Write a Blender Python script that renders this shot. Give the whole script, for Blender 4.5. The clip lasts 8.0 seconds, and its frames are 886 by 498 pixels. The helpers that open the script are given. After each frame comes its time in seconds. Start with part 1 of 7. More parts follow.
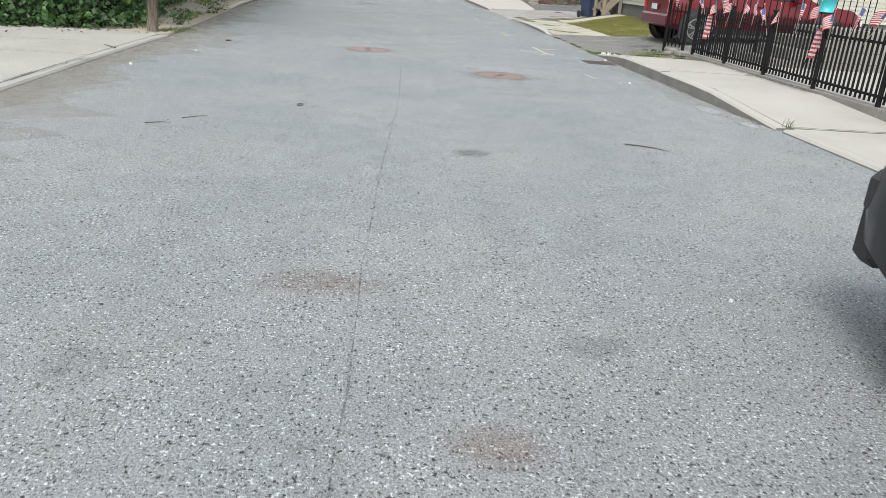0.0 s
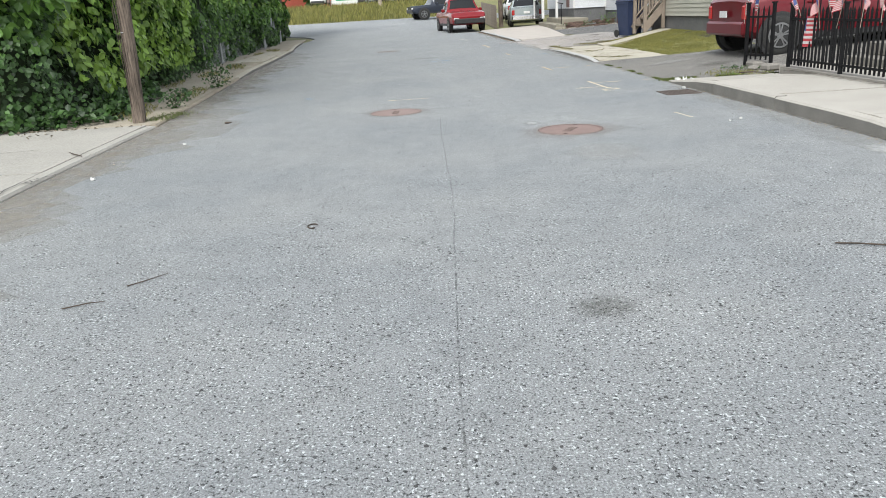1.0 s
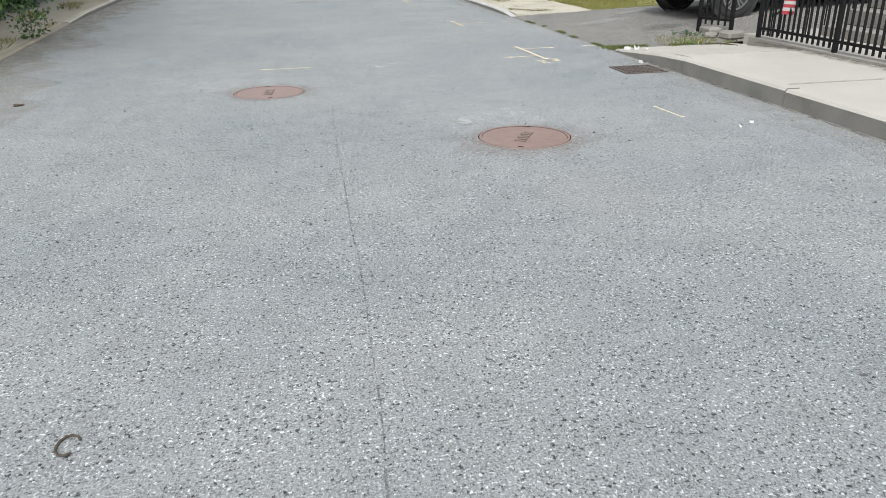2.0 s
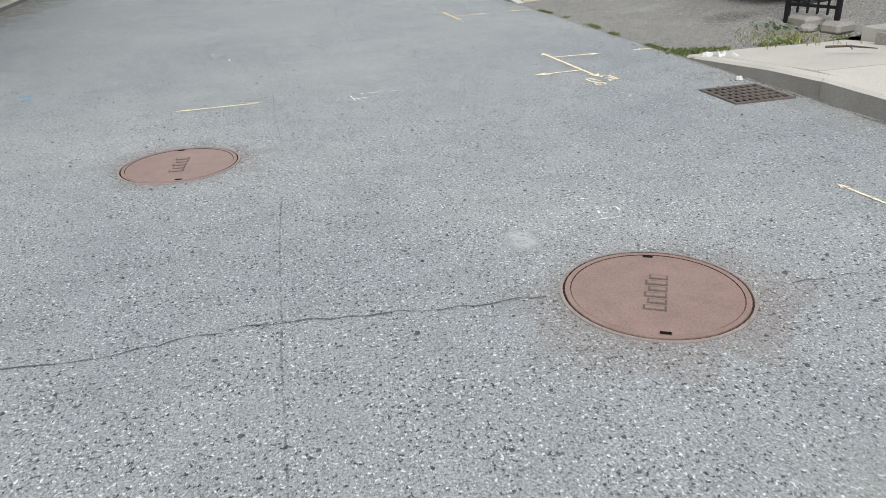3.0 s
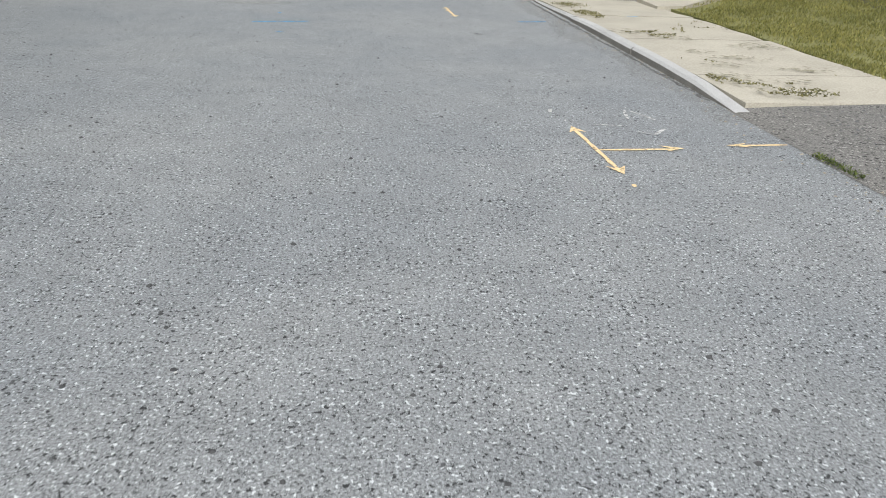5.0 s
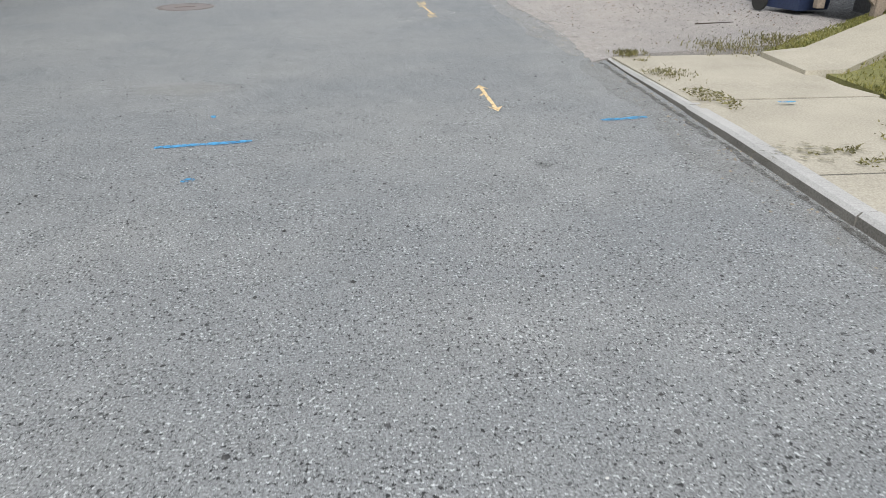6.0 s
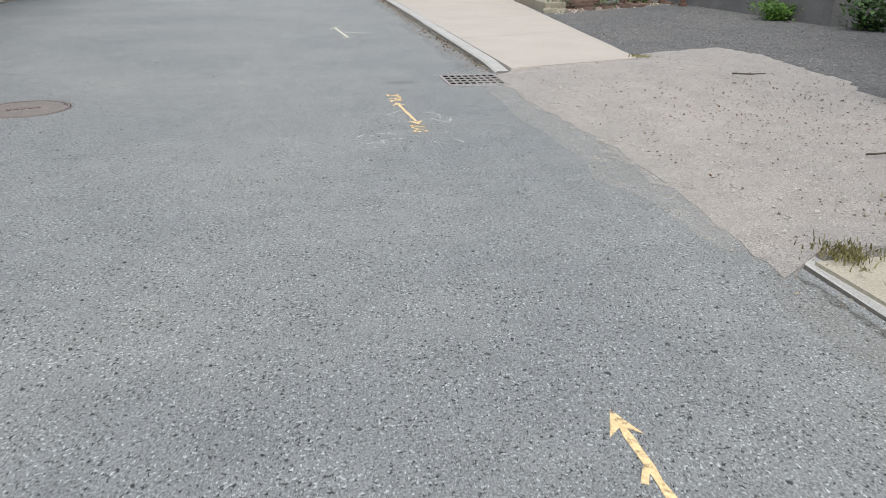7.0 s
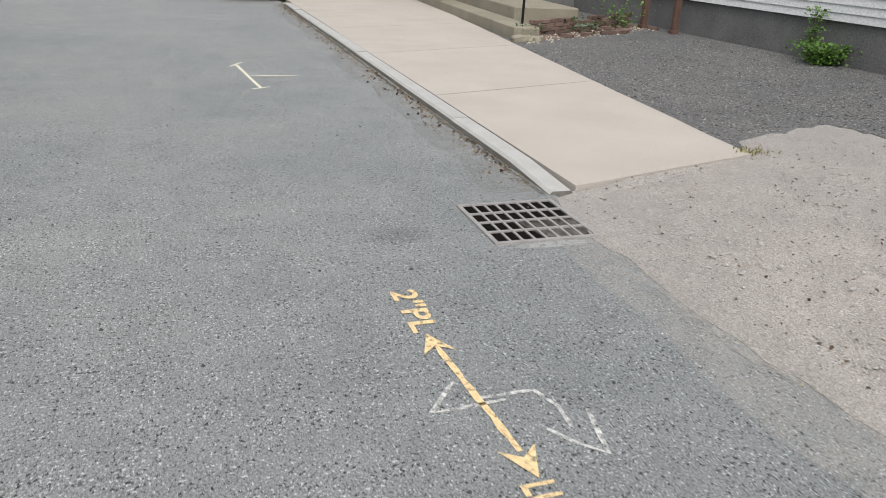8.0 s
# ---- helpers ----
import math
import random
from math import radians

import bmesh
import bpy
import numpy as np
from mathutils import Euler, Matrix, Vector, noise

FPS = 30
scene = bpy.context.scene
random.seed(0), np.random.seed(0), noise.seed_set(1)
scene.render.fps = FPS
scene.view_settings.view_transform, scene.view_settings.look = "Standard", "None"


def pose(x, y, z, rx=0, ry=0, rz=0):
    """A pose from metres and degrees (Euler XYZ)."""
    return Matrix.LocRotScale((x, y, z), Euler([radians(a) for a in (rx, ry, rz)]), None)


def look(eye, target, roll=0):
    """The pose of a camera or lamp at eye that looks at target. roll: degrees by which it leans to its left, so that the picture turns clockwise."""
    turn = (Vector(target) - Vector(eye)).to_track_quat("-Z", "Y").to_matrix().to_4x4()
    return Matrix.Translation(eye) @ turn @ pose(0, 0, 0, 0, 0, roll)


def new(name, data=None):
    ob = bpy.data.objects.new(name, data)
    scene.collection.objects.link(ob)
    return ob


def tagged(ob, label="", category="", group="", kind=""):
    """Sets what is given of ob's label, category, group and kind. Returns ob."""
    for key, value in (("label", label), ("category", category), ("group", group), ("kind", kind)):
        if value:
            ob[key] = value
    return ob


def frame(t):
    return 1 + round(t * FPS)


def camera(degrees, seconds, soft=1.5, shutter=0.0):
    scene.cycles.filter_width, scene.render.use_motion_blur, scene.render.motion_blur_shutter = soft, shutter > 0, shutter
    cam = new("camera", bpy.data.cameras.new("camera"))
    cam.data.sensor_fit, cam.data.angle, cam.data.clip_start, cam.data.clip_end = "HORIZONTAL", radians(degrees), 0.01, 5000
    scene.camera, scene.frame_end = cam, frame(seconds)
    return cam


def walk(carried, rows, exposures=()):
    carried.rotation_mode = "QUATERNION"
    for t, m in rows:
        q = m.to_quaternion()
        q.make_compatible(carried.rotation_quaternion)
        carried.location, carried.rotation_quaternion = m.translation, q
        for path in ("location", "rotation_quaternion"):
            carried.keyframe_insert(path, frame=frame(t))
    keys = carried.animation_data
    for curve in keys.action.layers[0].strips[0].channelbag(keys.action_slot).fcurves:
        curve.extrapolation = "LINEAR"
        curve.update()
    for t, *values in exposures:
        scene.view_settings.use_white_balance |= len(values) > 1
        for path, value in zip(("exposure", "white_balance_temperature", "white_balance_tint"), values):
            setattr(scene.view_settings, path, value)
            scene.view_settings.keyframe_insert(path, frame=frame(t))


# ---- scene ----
cam = camera(62.1, 8.0, soft=0.8, shutter=0.04)

PATH = [
    (0, (-0.216, 0.158, 1.17), (-0.045, 2.023, 0.469), 4.2),
    (0.5, (-0.274, 1.349, 1.19), (-0.163, 3.275, 0.66), 0.2),
    (0.6, (-0.253, 1.578, 1.205), (-0.161, 3.515, 0.713), -0.2),
    (0.7, (-0.293, 1.812, 1.222), (-0.206, 3.739, 0.691), -1.4),
    (1, (-0.328, 2.466, 1.182), (-0.268, 4.368, 0.565), -3.4),
    (1.5, (-0.357, 3.718, 1.211), (-0.242, 5.562, 0.446), -4.8),
    (1.7, (-0.341, 4.179, 1.256), (-0.111, 6.014, 0.495), -2.5),
    (2.8, (-0.001, 7.08, 1.202), (0.463, 8.829, 0.352), -1.2),
    (3, (0.036, 7.615, 1.223), (0.426, 9.389, 0.384), -2.7),
    (3.5, (0.238, 8.998, 1.206), (0.619, 10.788, 0.399), 2.8),
    (4, (0.515, 10.424, 1.196), (0.939, 12.174, 0.325), 0.3),
    (4.2, (0.613, 11.01, 1.19), (0.908, 12.786, 0.318), -0.5),
    (5.3, (1.23, 14.364, 1.079), (1.486, 16.166, 0.25), 2.6),
    (5.5, (1.31, 14.995, 1.114), (1.482, 16.812, 0.297), 0.1),
    (6, (1.418, 16.793, 1.255), (1.6, 18.593, 0.403), 0.1),
    (6.5, (1.378, 18.632, 1.298), (1.413, 20.486, 0.548), 2.9),
    (7, (1.41, 20.559, 1.291), (1.743, 22.379, 0.532), 0.6),
    (7.2, (1.411, 21.42, 1.36), (1.9, 23.206, 0.608), 2.0),
    (7.5, (1.427, 22.489, 1.379), (2.029, 24.225, 0.588), 0.9),
    (8, (1.351, 24.668, 1.442), (1.973, 26.406, 0.672), 3.1),
]
walk(cam, [(t, look(eye, target, roll)) for t, eye, target, roll in PATH], [(0, 1.17, 6450, 7), (1.5, 1.22, 6470, 8), (3, 1.12, 6450, 8), (4.2, 1.14, 6450, 8), (5.5, 0.97, 6500, 10), (7, 1.01, 6500, 9.5), (7.5, 0.96, 6500, 9), (8, 0.91, 6700, 10)])

# ---- light: thin bright overcast ----
world = bpy.data.worlds.new("sky")
scene.world = world
world.use_nodes = True
SUN_ELEV, SUN_ROT = radians(52), radians(200)
wn = world.node_tree
sky = wn.nodes.new("ShaderNodeTexSky")
sky.sky_type = "NISHITA"
sky.sun_disc = False
sky.sun_elevation, sky.sun_rotation = SUN_ELEV, SUN_ROT
sky.air_density, sky.dust_density, sky.ozone_density = 1.0, 1.5, 1.0
veil = wn.nodes.new("ShaderNodeHueSaturation")
veil.inputs["Saturation"].default_value = 0.25
wn.links.new(sky.outputs["Color"], veil.inputs["Color"])
wn.links.new(veil.outputs["Color"], wn.nodes["Background"].inputs["Color"])
wn.nodes["Background"].inputs["Strength"].default_value = 0.15
sun = new("sun", bpy.data.lights.new("sun", "SUN"))
sun.data.energy, sun.data.angle, sun.data.color = 1.2, radians(25), (1.0, 0.97, 0.93)
sun.matrix_world = look((math.sin(SUN_ROT) * 40, math.cos(SUN_ROT) * 40, 50), (0, 0, 0))


# ---- materials ----
def nodes_of(name):
    m = bpy.data.materials.new(name)
    m.use_nodes = True
    nt = m.node_tree
    return m, nt, nt.nodes["Principled BSDF"]


def add(nt, kind, **values):
    n = nt.nodes.new(kind)
    for key, value in values.items():
        n.inputs[key.replace("_", " ")].default_value = value
    return n


def ramp(nt, source, stops):
    r = nt.nodes.new("ShaderNodeValToRGB")
    while len(r.color_ramp.elements) < len(stops):
        r.color_ramp.elements.new(0.5)
    for e, (p, c) in zip(r.color_ramp.elements, stops):
        e.position = p
        e.color = (*c, 1) if len(c) == 3 else c
    nt.links.new(source, r.inputs[0])
    return r.outputs[0]


def mixc(nt, fac, a, b, mode="MIX"):
    m = nt.nodes.new("ShaderNodeMix")
    m.data_type, m.blend_type = "RGBA", mode
    for socket, v in ((m.inputs[0], fac), (m.inputs[6], a), (m.inputs[7], b)):
        if isinstance(v, (int, float)):
            socket.default_value = v
        elif isinstance(v, tuple):
            socket.default_value = (*v, 1)
        else:
            nt.links.new(v, socket)
    return m.outputs[2]


def coords(nt, space="Object"):
    return nt.nodes.new("ShaderNodeTexCoord").outputs[space]


def noise_at(nt, vec, scale, detail=4.0, rough=0.55):
    n = add(nt, "ShaderNodeTexNoise", Scale=scale, Detail=detail, Roughness=rough)
    nt.links.new(vec, n.inputs["Vector"])
    return n.outputs["Fac"]


def bump(nt, bsdf, height, strength, distance):
    b = add(nt, "ShaderNodeBump", Strength=strength, Distance=distance)
    nt.links.new(height, b.inputs["Height"])
    nt.links.new(b.outputs[0], bsdf.inputs["Normal"])


def plain(name, dark, light, rough=0.7, scale=6.0, fine=60.0, metal=0.0, relief=0.3, depth=0.004, vary=0.0, wear=None):
    """A surface that varies between two colours at a large and a fine scale."""
    m, nt, p = nodes_of(name)
    v = coords(nt)
    big, small = noise_at(nt, v, scale), noise_at(nt, v, fine, 3)
    c = ramp(nt, big, [(0.3, dark), (0.7, light)])
    c = mixc(nt, 0.5, c, ramp(nt, small, [(0.3, tuple(x * 0.7 for x in dark)), (0.7, tuple(min(1, x * 1.15) for x in light))]))
    if wear:
        c = mixc(nt, ramp(nt, noise_at(nt, v, scale * 1.7, 8, 0.7), [(wear[0], (0, 0, 0)), (wear[0] + 0.08, (1, 1, 1))]), c, wear[1])
    if vary:
        info = nt.nodes.new("ShaderNodeObjectInfo")
        c = mixc(nt, 1.0, c, ramp(nt, info.outputs["Random"], [(0, (1 - vary,) * 3), (1, (1.0,) * 3)]), "MULTIPLY")
    nt.links.new(c, p.inputs["Base Color"])
    p.inputs["Roughness"].default_value, p.inputs["Metallic"].default_value = rough, metal
    if relief:
        bump(nt, p, small, relief, depth)
    return m


def asphalt(name, tone=1.0, tint=(1, 1, 1), grain=95.0, relief=0.6, pits=1.0):
    """Worn asphalt: a grey binder, ragged dark pits and pale flecks in patches, stains at a metre's scale."""
    m, nt, p = nodes_of(name)
    v = coords(nt)
    k = lambda x: tuple(x * tone * t for t in tint)  # noqa: E731

    def plus(a, b, factor):
        n = nt.nodes.new("ShaderNodeMath")
        n.operation = "MULTIPLY_ADD"
        nt.links.new(b, n.inputs[0])
        n.inputs[1].default_value = factor
        nt.links.new(a, n.inputs[2])
        return n.outputs[0]

    fine = noise_at(nt, v, grain * 1.5, 3, 0.7)
    c = ramp(nt, fine, [(0.27, k(0.04)), (0.42, k(0.13)), (0.58, k(0.21)), (0.75, k(0.38))])
    patch = noise_at(nt, v, 5.0, 3, 0.6)
    shape = plus(noise_at(nt, v, grain * 0.7, 3, 0.6), patch, 0.16)
    pit = ramp(nt, shape, [(0.445, (pits,) * 3), (0.485, (0, 0, 0))])
    c = mixc(nt, pit, c, k(0.022))
    moved = add(nt, "ShaderNodeMapping", Location=(7.3, 2.1, 4.4))
    nt.links.new(v, moved.inputs["Vector"])
    flake = plus(noise_at(nt, moved.outputs[0], grain * 0.95, 2, 0.5), patch, -0.15)
    c = mixc(nt, ramp(nt, flake, [(0.558, (0, 0, 0)), (0.588, (0.85 * pits,) * 3)]), c, k(0.42))
    hole = noise_at(nt, moved.outputs[0], grain * 0.3, 2, 0.6)
    c = mixc(nt, ramp(nt, hole, [(0.27, (0.8 * pits,) * 3), (0.31, (0, 0, 0))]), c, k(0.03))
    # broken hairlines between the stones
    hair = ramp(nt, noise_at(nt, moved.outputs[0], grain * 0.55, 2, 0.5), [(0.475, (0, 0, 0)), (0.488, (1, 1, 1)), (0.5, (1, 1, 1)), (0.513, (0, 0, 0))])
    gaps = ramp(nt, plus(noise_at(nt, v, grain * 0.42, 2, 0.5), patch, 0.2), [(0.58, (0.9 * pits,) * 3), (0.64, (0, 0, 0))])
    c = mixc(nt, mixc(nt, 1.0, hair, gaps, "MULTIPLY"), c, k(0.05))
    big = ramp(nt, noise_at(nt, v, 0.55, 5, 0.6), [(0.3, (0.84, 0.86, 0.88)), (0.7, (1.07, 1.06, 1.04))])
    c = mixc(nt, 1.0, c, big, "MULTIPLY")
    mid = ramp(nt, noise_at(nt, v, 4.0, 4, 0.65), [(0.3, (0.9, 0.9, 0.9)), (0.7, (1.06, 1.06, 1.06))])
    c = mixc(nt, 1.0, c, mid, "MULTIPLY")
    nt.links.new(c, p.inputs["Base Color"])
    p.inputs["Roughness"].default_value = 0.86
    p.inputs["Specular IOR Level"].default_value = 0.35
    bump(nt, p, plus(fine, shape, 1.0), relief, 0.75 / grain)
    return m


def worn_paint(name, colour, bare=0.47, soft=0.1, size=30.0, most=1.0, fade=False):
    """Sprayed paint or a stain that lets the road show through where it is worn; fade: thinner towards its rim."""
    m, nt, p = nodes_of(name)
    v = coords(nt)
    n = noise_at(nt, v, size, 6, 0.7)
    cover = ramp(nt, n, [(bare - soft, (0, 0, 0)), (bare + soft, (most,) * 3)])
    if fade:
        ball = nt.nodes.new("ShaderNodeTexGradient")
        ball.gradient_type = "SPHERICAL"
        mid = add(nt, "ShaderNodeMapping", Location=(-1, -1, 0), Scale=(2, 2, 0))
        nt.links.new(coords(nt, "Generated"), mid.inputs["Vector"])
        nt.links.new(mid.outputs[0], ball.inputs["Vector"])
        cover = mixc(nt, 1.0, cover, ramp(nt, ball.outputs["Fac"], [(0.05, (0, 0, 0)), (0.6, (1, 1, 1))]), "MULTIPLY")
    nt.links.new(cover, p.inputs["Alpha"])
    tone = ramp(nt, noise_at(nt, v, 90, 3), [(0.3, tuple(x * 0.7 for x in colour)), (0.65, colour)])
    nt.links.new(tone, p.inputs["Base Color"])
    p.inputs["Roughness"].default_value = 0.8
    return m


def leafy(name, dark, light):
    m, nt, p = nodes_of(name)
    geo = nt.nodes.new("ShaderNodeNewGeometry")
    c = ramp(nt, geo.outputs["Random Per Island"], [(0.0, dark), (0.6, light), (1.0, tuple(x * 1.5 for x in light))])
    big = ramp(nt, noise_at(nt, coords(nt), 0.8, 3), [(0.3, (0.65, 0.7, 0.65)), (0.7, (1.1, 1.1, 1.0))])
    nt.links.new(mixc(nt, 1.0, c, big, "MULTIPLY"), p.inputs["Base Color"])
    p.inputs["Roughness"].default_value = 0.5
    p.inputs["Subsurface Weight"].default_value = 0.0
    p.inputs["Transmission Weight"].default_value = 0.0
    tr = nt.nodes.new("ShaderNodeBsdfTranslucent")
    nt.links.new(c, tr.inputs["Color"])
    ms = nt.nodes.new("ShaderNodeMixShader")
    ms.inputs[0].default_value = 0.3
    out = nt.nodes["Material Output"]
    nt.links.new(p.outputs[0], ms.inputs[1])
    nt.links.new(tr.outputs[0], ms.inputs[2])
    nt.links.new(ms.outputs[0], out.inputs[0])
    return m


def car_paint(name, colour, rough=0.25):
    m, nt, p = nodes_of(name)
    n = noise_at(nt, coords(nt), 3.0, 5, 0.6)
    nt.links.new(ramp(nt, n, [(0.3, tuple(x * 0.85 for x in colour)), (0.7, colour)]), p.inputs["Base Color"])
    p.inputs["Roughness"].default_value, p.inputs["Metallic"].default_value = rough, 0.1
    p.inputs["Coat Weight"].default_value, p.inputs["Coat Roughness"].default_value = 0.3, 0.05
    p.inputs["Specular IOR Level"].default_value = 0.25
    return m


def glassy(name, colour, rough=0.05):
    m, nt, p = nodes_of(name)
    n = noise_at(nt, coords(nt), 2.0, 4)
    nt.links.new(ramp(nt, n, [(0.3, colour), (0.7, tuple(x * 1.6 for x in colour))]), p.inputs["Base Color"])
    p.inputs["Roughness"].default_value = rough
    p.inputs["Specular IOR Level"].default_value = 0.28
    return m


M_ROAD = asphalt("road_asphalt", 1.56, (0.958, 1.0, 1.014), 88, 0.9)
M_DRIVE = asphalt("drive_asphalt", 0.88, (1.0, 1.0, 1.0), 38, 1.0)
M_DRIVE2 = asphalt("old_drive_asphalt", 1.12, (1.04, 1.0, 0.92), 70, 0.9)
M_DIRT = asphalt("dusty_apron_asphalt", 1.86, (1.07, 1.0, 0.94), 100, 0.7, 0.5)
M_CONC = plain("pale_concrete", (0.31, 0.292, 0.258), (0.405, 0.385, 0.345), 0.85, 1.6, 120, relief=0.2, depth=0.002)
M_CONC_NEW = plain("new_concrete", (0.37, 0.34, 0.305), (0.46, 0.42, 0.38), 0.85, 1.3, 150, relief=0.15, depth=0.002)
M_CONC_DUSTY = plain("dusty_concrete", (0.27, 0.26, 0.235), (0.37, 0.355, 0.32), 0.9, 1.1, 60, relief=0.3, depth=0.003)
M_CONC_OLD = plain("old_concrete", (0.3, 0.278, 0.225), (0.46, 0.428, 0.35), 0.9, 2.0, 90, relief=0.4, depth=0.004)
M_KERB = plain("granite_kerb", (0.27, 0.265, 0.25), (0.4, 0.39, 0.37), 0.8, 5, 130, relief=0.4, depth=0.004)
M_KERB_FACE = plain("dark_kerb_face", (0.1, 0.095, 0.085), (0.22, 0.21, 0.19), 0.85, 4, 110, relief=0.4, depth=0.004)
M_SAND = plain("gutter_sand", (0.2, 0.17, 0.125), (0.34, 0.3, 0.235), 0.95, 3, 150, relief=0.5)
M_SOIL = plain("verge_soil", (0.13, 0.105, 0.075), (0.27, 0.23, 0.17), 0.95, 2.5, 60, relief=0.6, depth=0.01)
M_VERGE = plain("sandy_verge_soil", (0.25, 0.22, 0.17), (0.39, 0.35, 0.28), 0.95, 1.8, 60, relief=0.6, depth=0.01)
M_FIELD = plain("dry_grass_ground", (0.11, 0.12, 0.05), (0.22, 0.21, 0.09), 0.95, 0.5, 30, relief=0.4)
M_IRON = plain("rusty_cast_iron", (0.16, 0.103, 0.086), (0.25, 0.17, 0.145), 0.55, 9, 160, 0.15, relief=0.3, depth=0.002)
M_IRON_GREY = plain("grey_cast_iron", (0.16, 0.14, 0.132), (0.27, 0.24, 0.23), 0.7, 9, 160, 0.3, relief=0.3, depth=0.002)
M_IRON_RIM = plain("worn_iron_rim", (0.17, 0.14, 0.125), (0.33, 0.29, 0.27), 0.6, 12, 160, 0.4)
# near-black colour paints the shade of holes that aren't cut
M_DARK = plain("recess_shade", (0.006, 0.005, 0.005), (0.015, 0.013, 0.012), 0.9, 6, 40, relief=0)
M_DARK.node_tree.nodes["Principled BSDF"].inputs["Specular IOR Level"].default_value = 0.0
M_SEAM = worn_paint("worn_seam", (0.05, 0.05, 0.052), 0.5, 0.12, 14, 0.5)
M_JOINT = plain("joint_dirt", (0.05, 0.045, 0.038), (0.11, 0.1, 0.085), 0.95, 8, 60, relief=0.3)
M_MOSSFILM = worn_paint("dry_moss_film", (0.21, 0.195, 0.115), 0.56, 0.05, 15, 0.85, True)
M_LAWN = plain("lawn_soil", (0.13, 0.14, 0.045), (0.23, 0.22, 0.085), 0.95, 2.5, 45, relief=0.8, depth=0.02)
M_OIL = worn_paint("brown_oil_stain", (0.085, 0.083, 0.07), 0.48, 0.16, 25, 0.52, True)
M_KERB_WHITE = plain("pale_granite_kerb", (0.33, 0.33, 0.322), (0.46, 0.457, 0.445), 0.8, 5, 130, relief=0.4, depth=0.004)
M_DARKFILM = worn_paint("dark_ground_film", (0.07, 0.06, 0.045), 0.46, 0.12, 14, 0.45)
M_CRACK = plain("road_crack", (0.03, 0.03, 0.032), (0.075, 0.075, 0.075), 0.95, 15, 90, relief=0)
M_YELLOW = worn_paint("yellow_marking", (0.78, 0.5, 0.13), 0.4, 0.08)
M_ORANGE = worn_paint("orange_marking", (0.8, 0.6, 0.33), 0.39, 0.09)
M_PALEY = worn_paint("faded_yellow_marking", (0.8, 0.68, 0.47), 0.37, 0.1)
M_PALEW = worn_paint("whitish_yellow_marking", (0.74, 0.71, 0.58), 0.38, 0.1)
M_WHITE = worn_paint("white_marking", (0.7, 0.7, 0.68), 0.42, 0.1)
M_FAINT = worn_paint("faint_white_marking", (0.62, 0.62, 0.6), 0.46, 0.12)
M_BLUE = worn_paint("blue_marking", (0.07, 0.33, 0.6), 0.45, 0.1)
M_STAIN = worn_paint("dark_stain", (0.05, 0.05, 0.045), 0.5, 0.2, 25, 0.24, True)
M_RUSTSTAIN = worn_paint("rust_stain", (0.25, 0.155, 0.115), 0.5, 0.2, 30, 0.42, True)
M_FILLER = worn_paint("filler_patch", (0.42, 0.43, 0.42), 0.4, 0.1, 20, 0.7, True)
M_BAR = plain("dark_rusty_bar", (0.06, 0.048, 0.042), (0.14, 0.115, 0.1), 0.75, 12, 160, 0.3)
M_STEP = plain("weathered_step_concrete", (0.17, 0.155, 0.12), (0.3, 0.275, 0.215), 0.9, 1.8, 80, relief=0.4, depth=0.004)
M_CONC_DARK = plain("weathered_dark_concrete", (0.15, 0.14, 0.125), (0.25, 0.235, 0.21), 0.9, 1.5, 70, relief=0.4, depth=0.004)
M_BAR_PALE = plain("worn_pale_iron", (0.25, 0.24, 0.235), (0.38, 0.365, 0.36), 0.7, 12, 160, 0.2)
M_POST = plain("dark_brown_post", (0.07, 0.038, 0.027), (0.12, 0.068, 0.05), 0.8, 4, 60)
M_PALESTAIN = worn_paint("pale_stain", (0.42, 0.42, 0.4), 0.48, 0.2, 30, 0.5, True)
M_DEADLEAF = leafy("dry_leaf", (0.05, 0.032, 0.02), (0.15, 0.095, 0.06))
M_LEAF = leafy("hedge_leaf", (0.045, 0.1, 0.018), (0.12, 0.23, 0.045))
M_LEAF_D = leafy("ivy_leaf", (0.014, 0.036, 0.01), (0.055, 0.115, 0.03))
M_LEAF_Y = leafy("sunny_leaf", (0.11, 0.19, 0.03), (0.24, 0.37, 0.07))
M_TREE = leafy("tree_leaf", (0.02, 0.05, 0.015), (0.05, 0.11, 0.025))
M_GRASS = leafy("lawn_grass", (0.1, 0.115, 0.024), (0.25, 0.23, 0.075))
M_EDGEGRASS = leafy("edge_grass", (0.05, 0.075, 0.02), (0.14, 0.165, 0.05))
M_MOSS = leafy("dry_moss", (0.09, 0.085, 0.03), (0.19, 0.17, 0.075))
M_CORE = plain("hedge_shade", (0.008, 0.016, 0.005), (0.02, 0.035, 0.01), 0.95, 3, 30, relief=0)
M_POLE = plain("weathered_pole_wood", (0.06, 0.047, 0.036), (0.17, 0.13, 0.1), 0.9, 3, 50, relief=0.7, depth=0.01)
M_POLE.node_tree.nodes.clear()


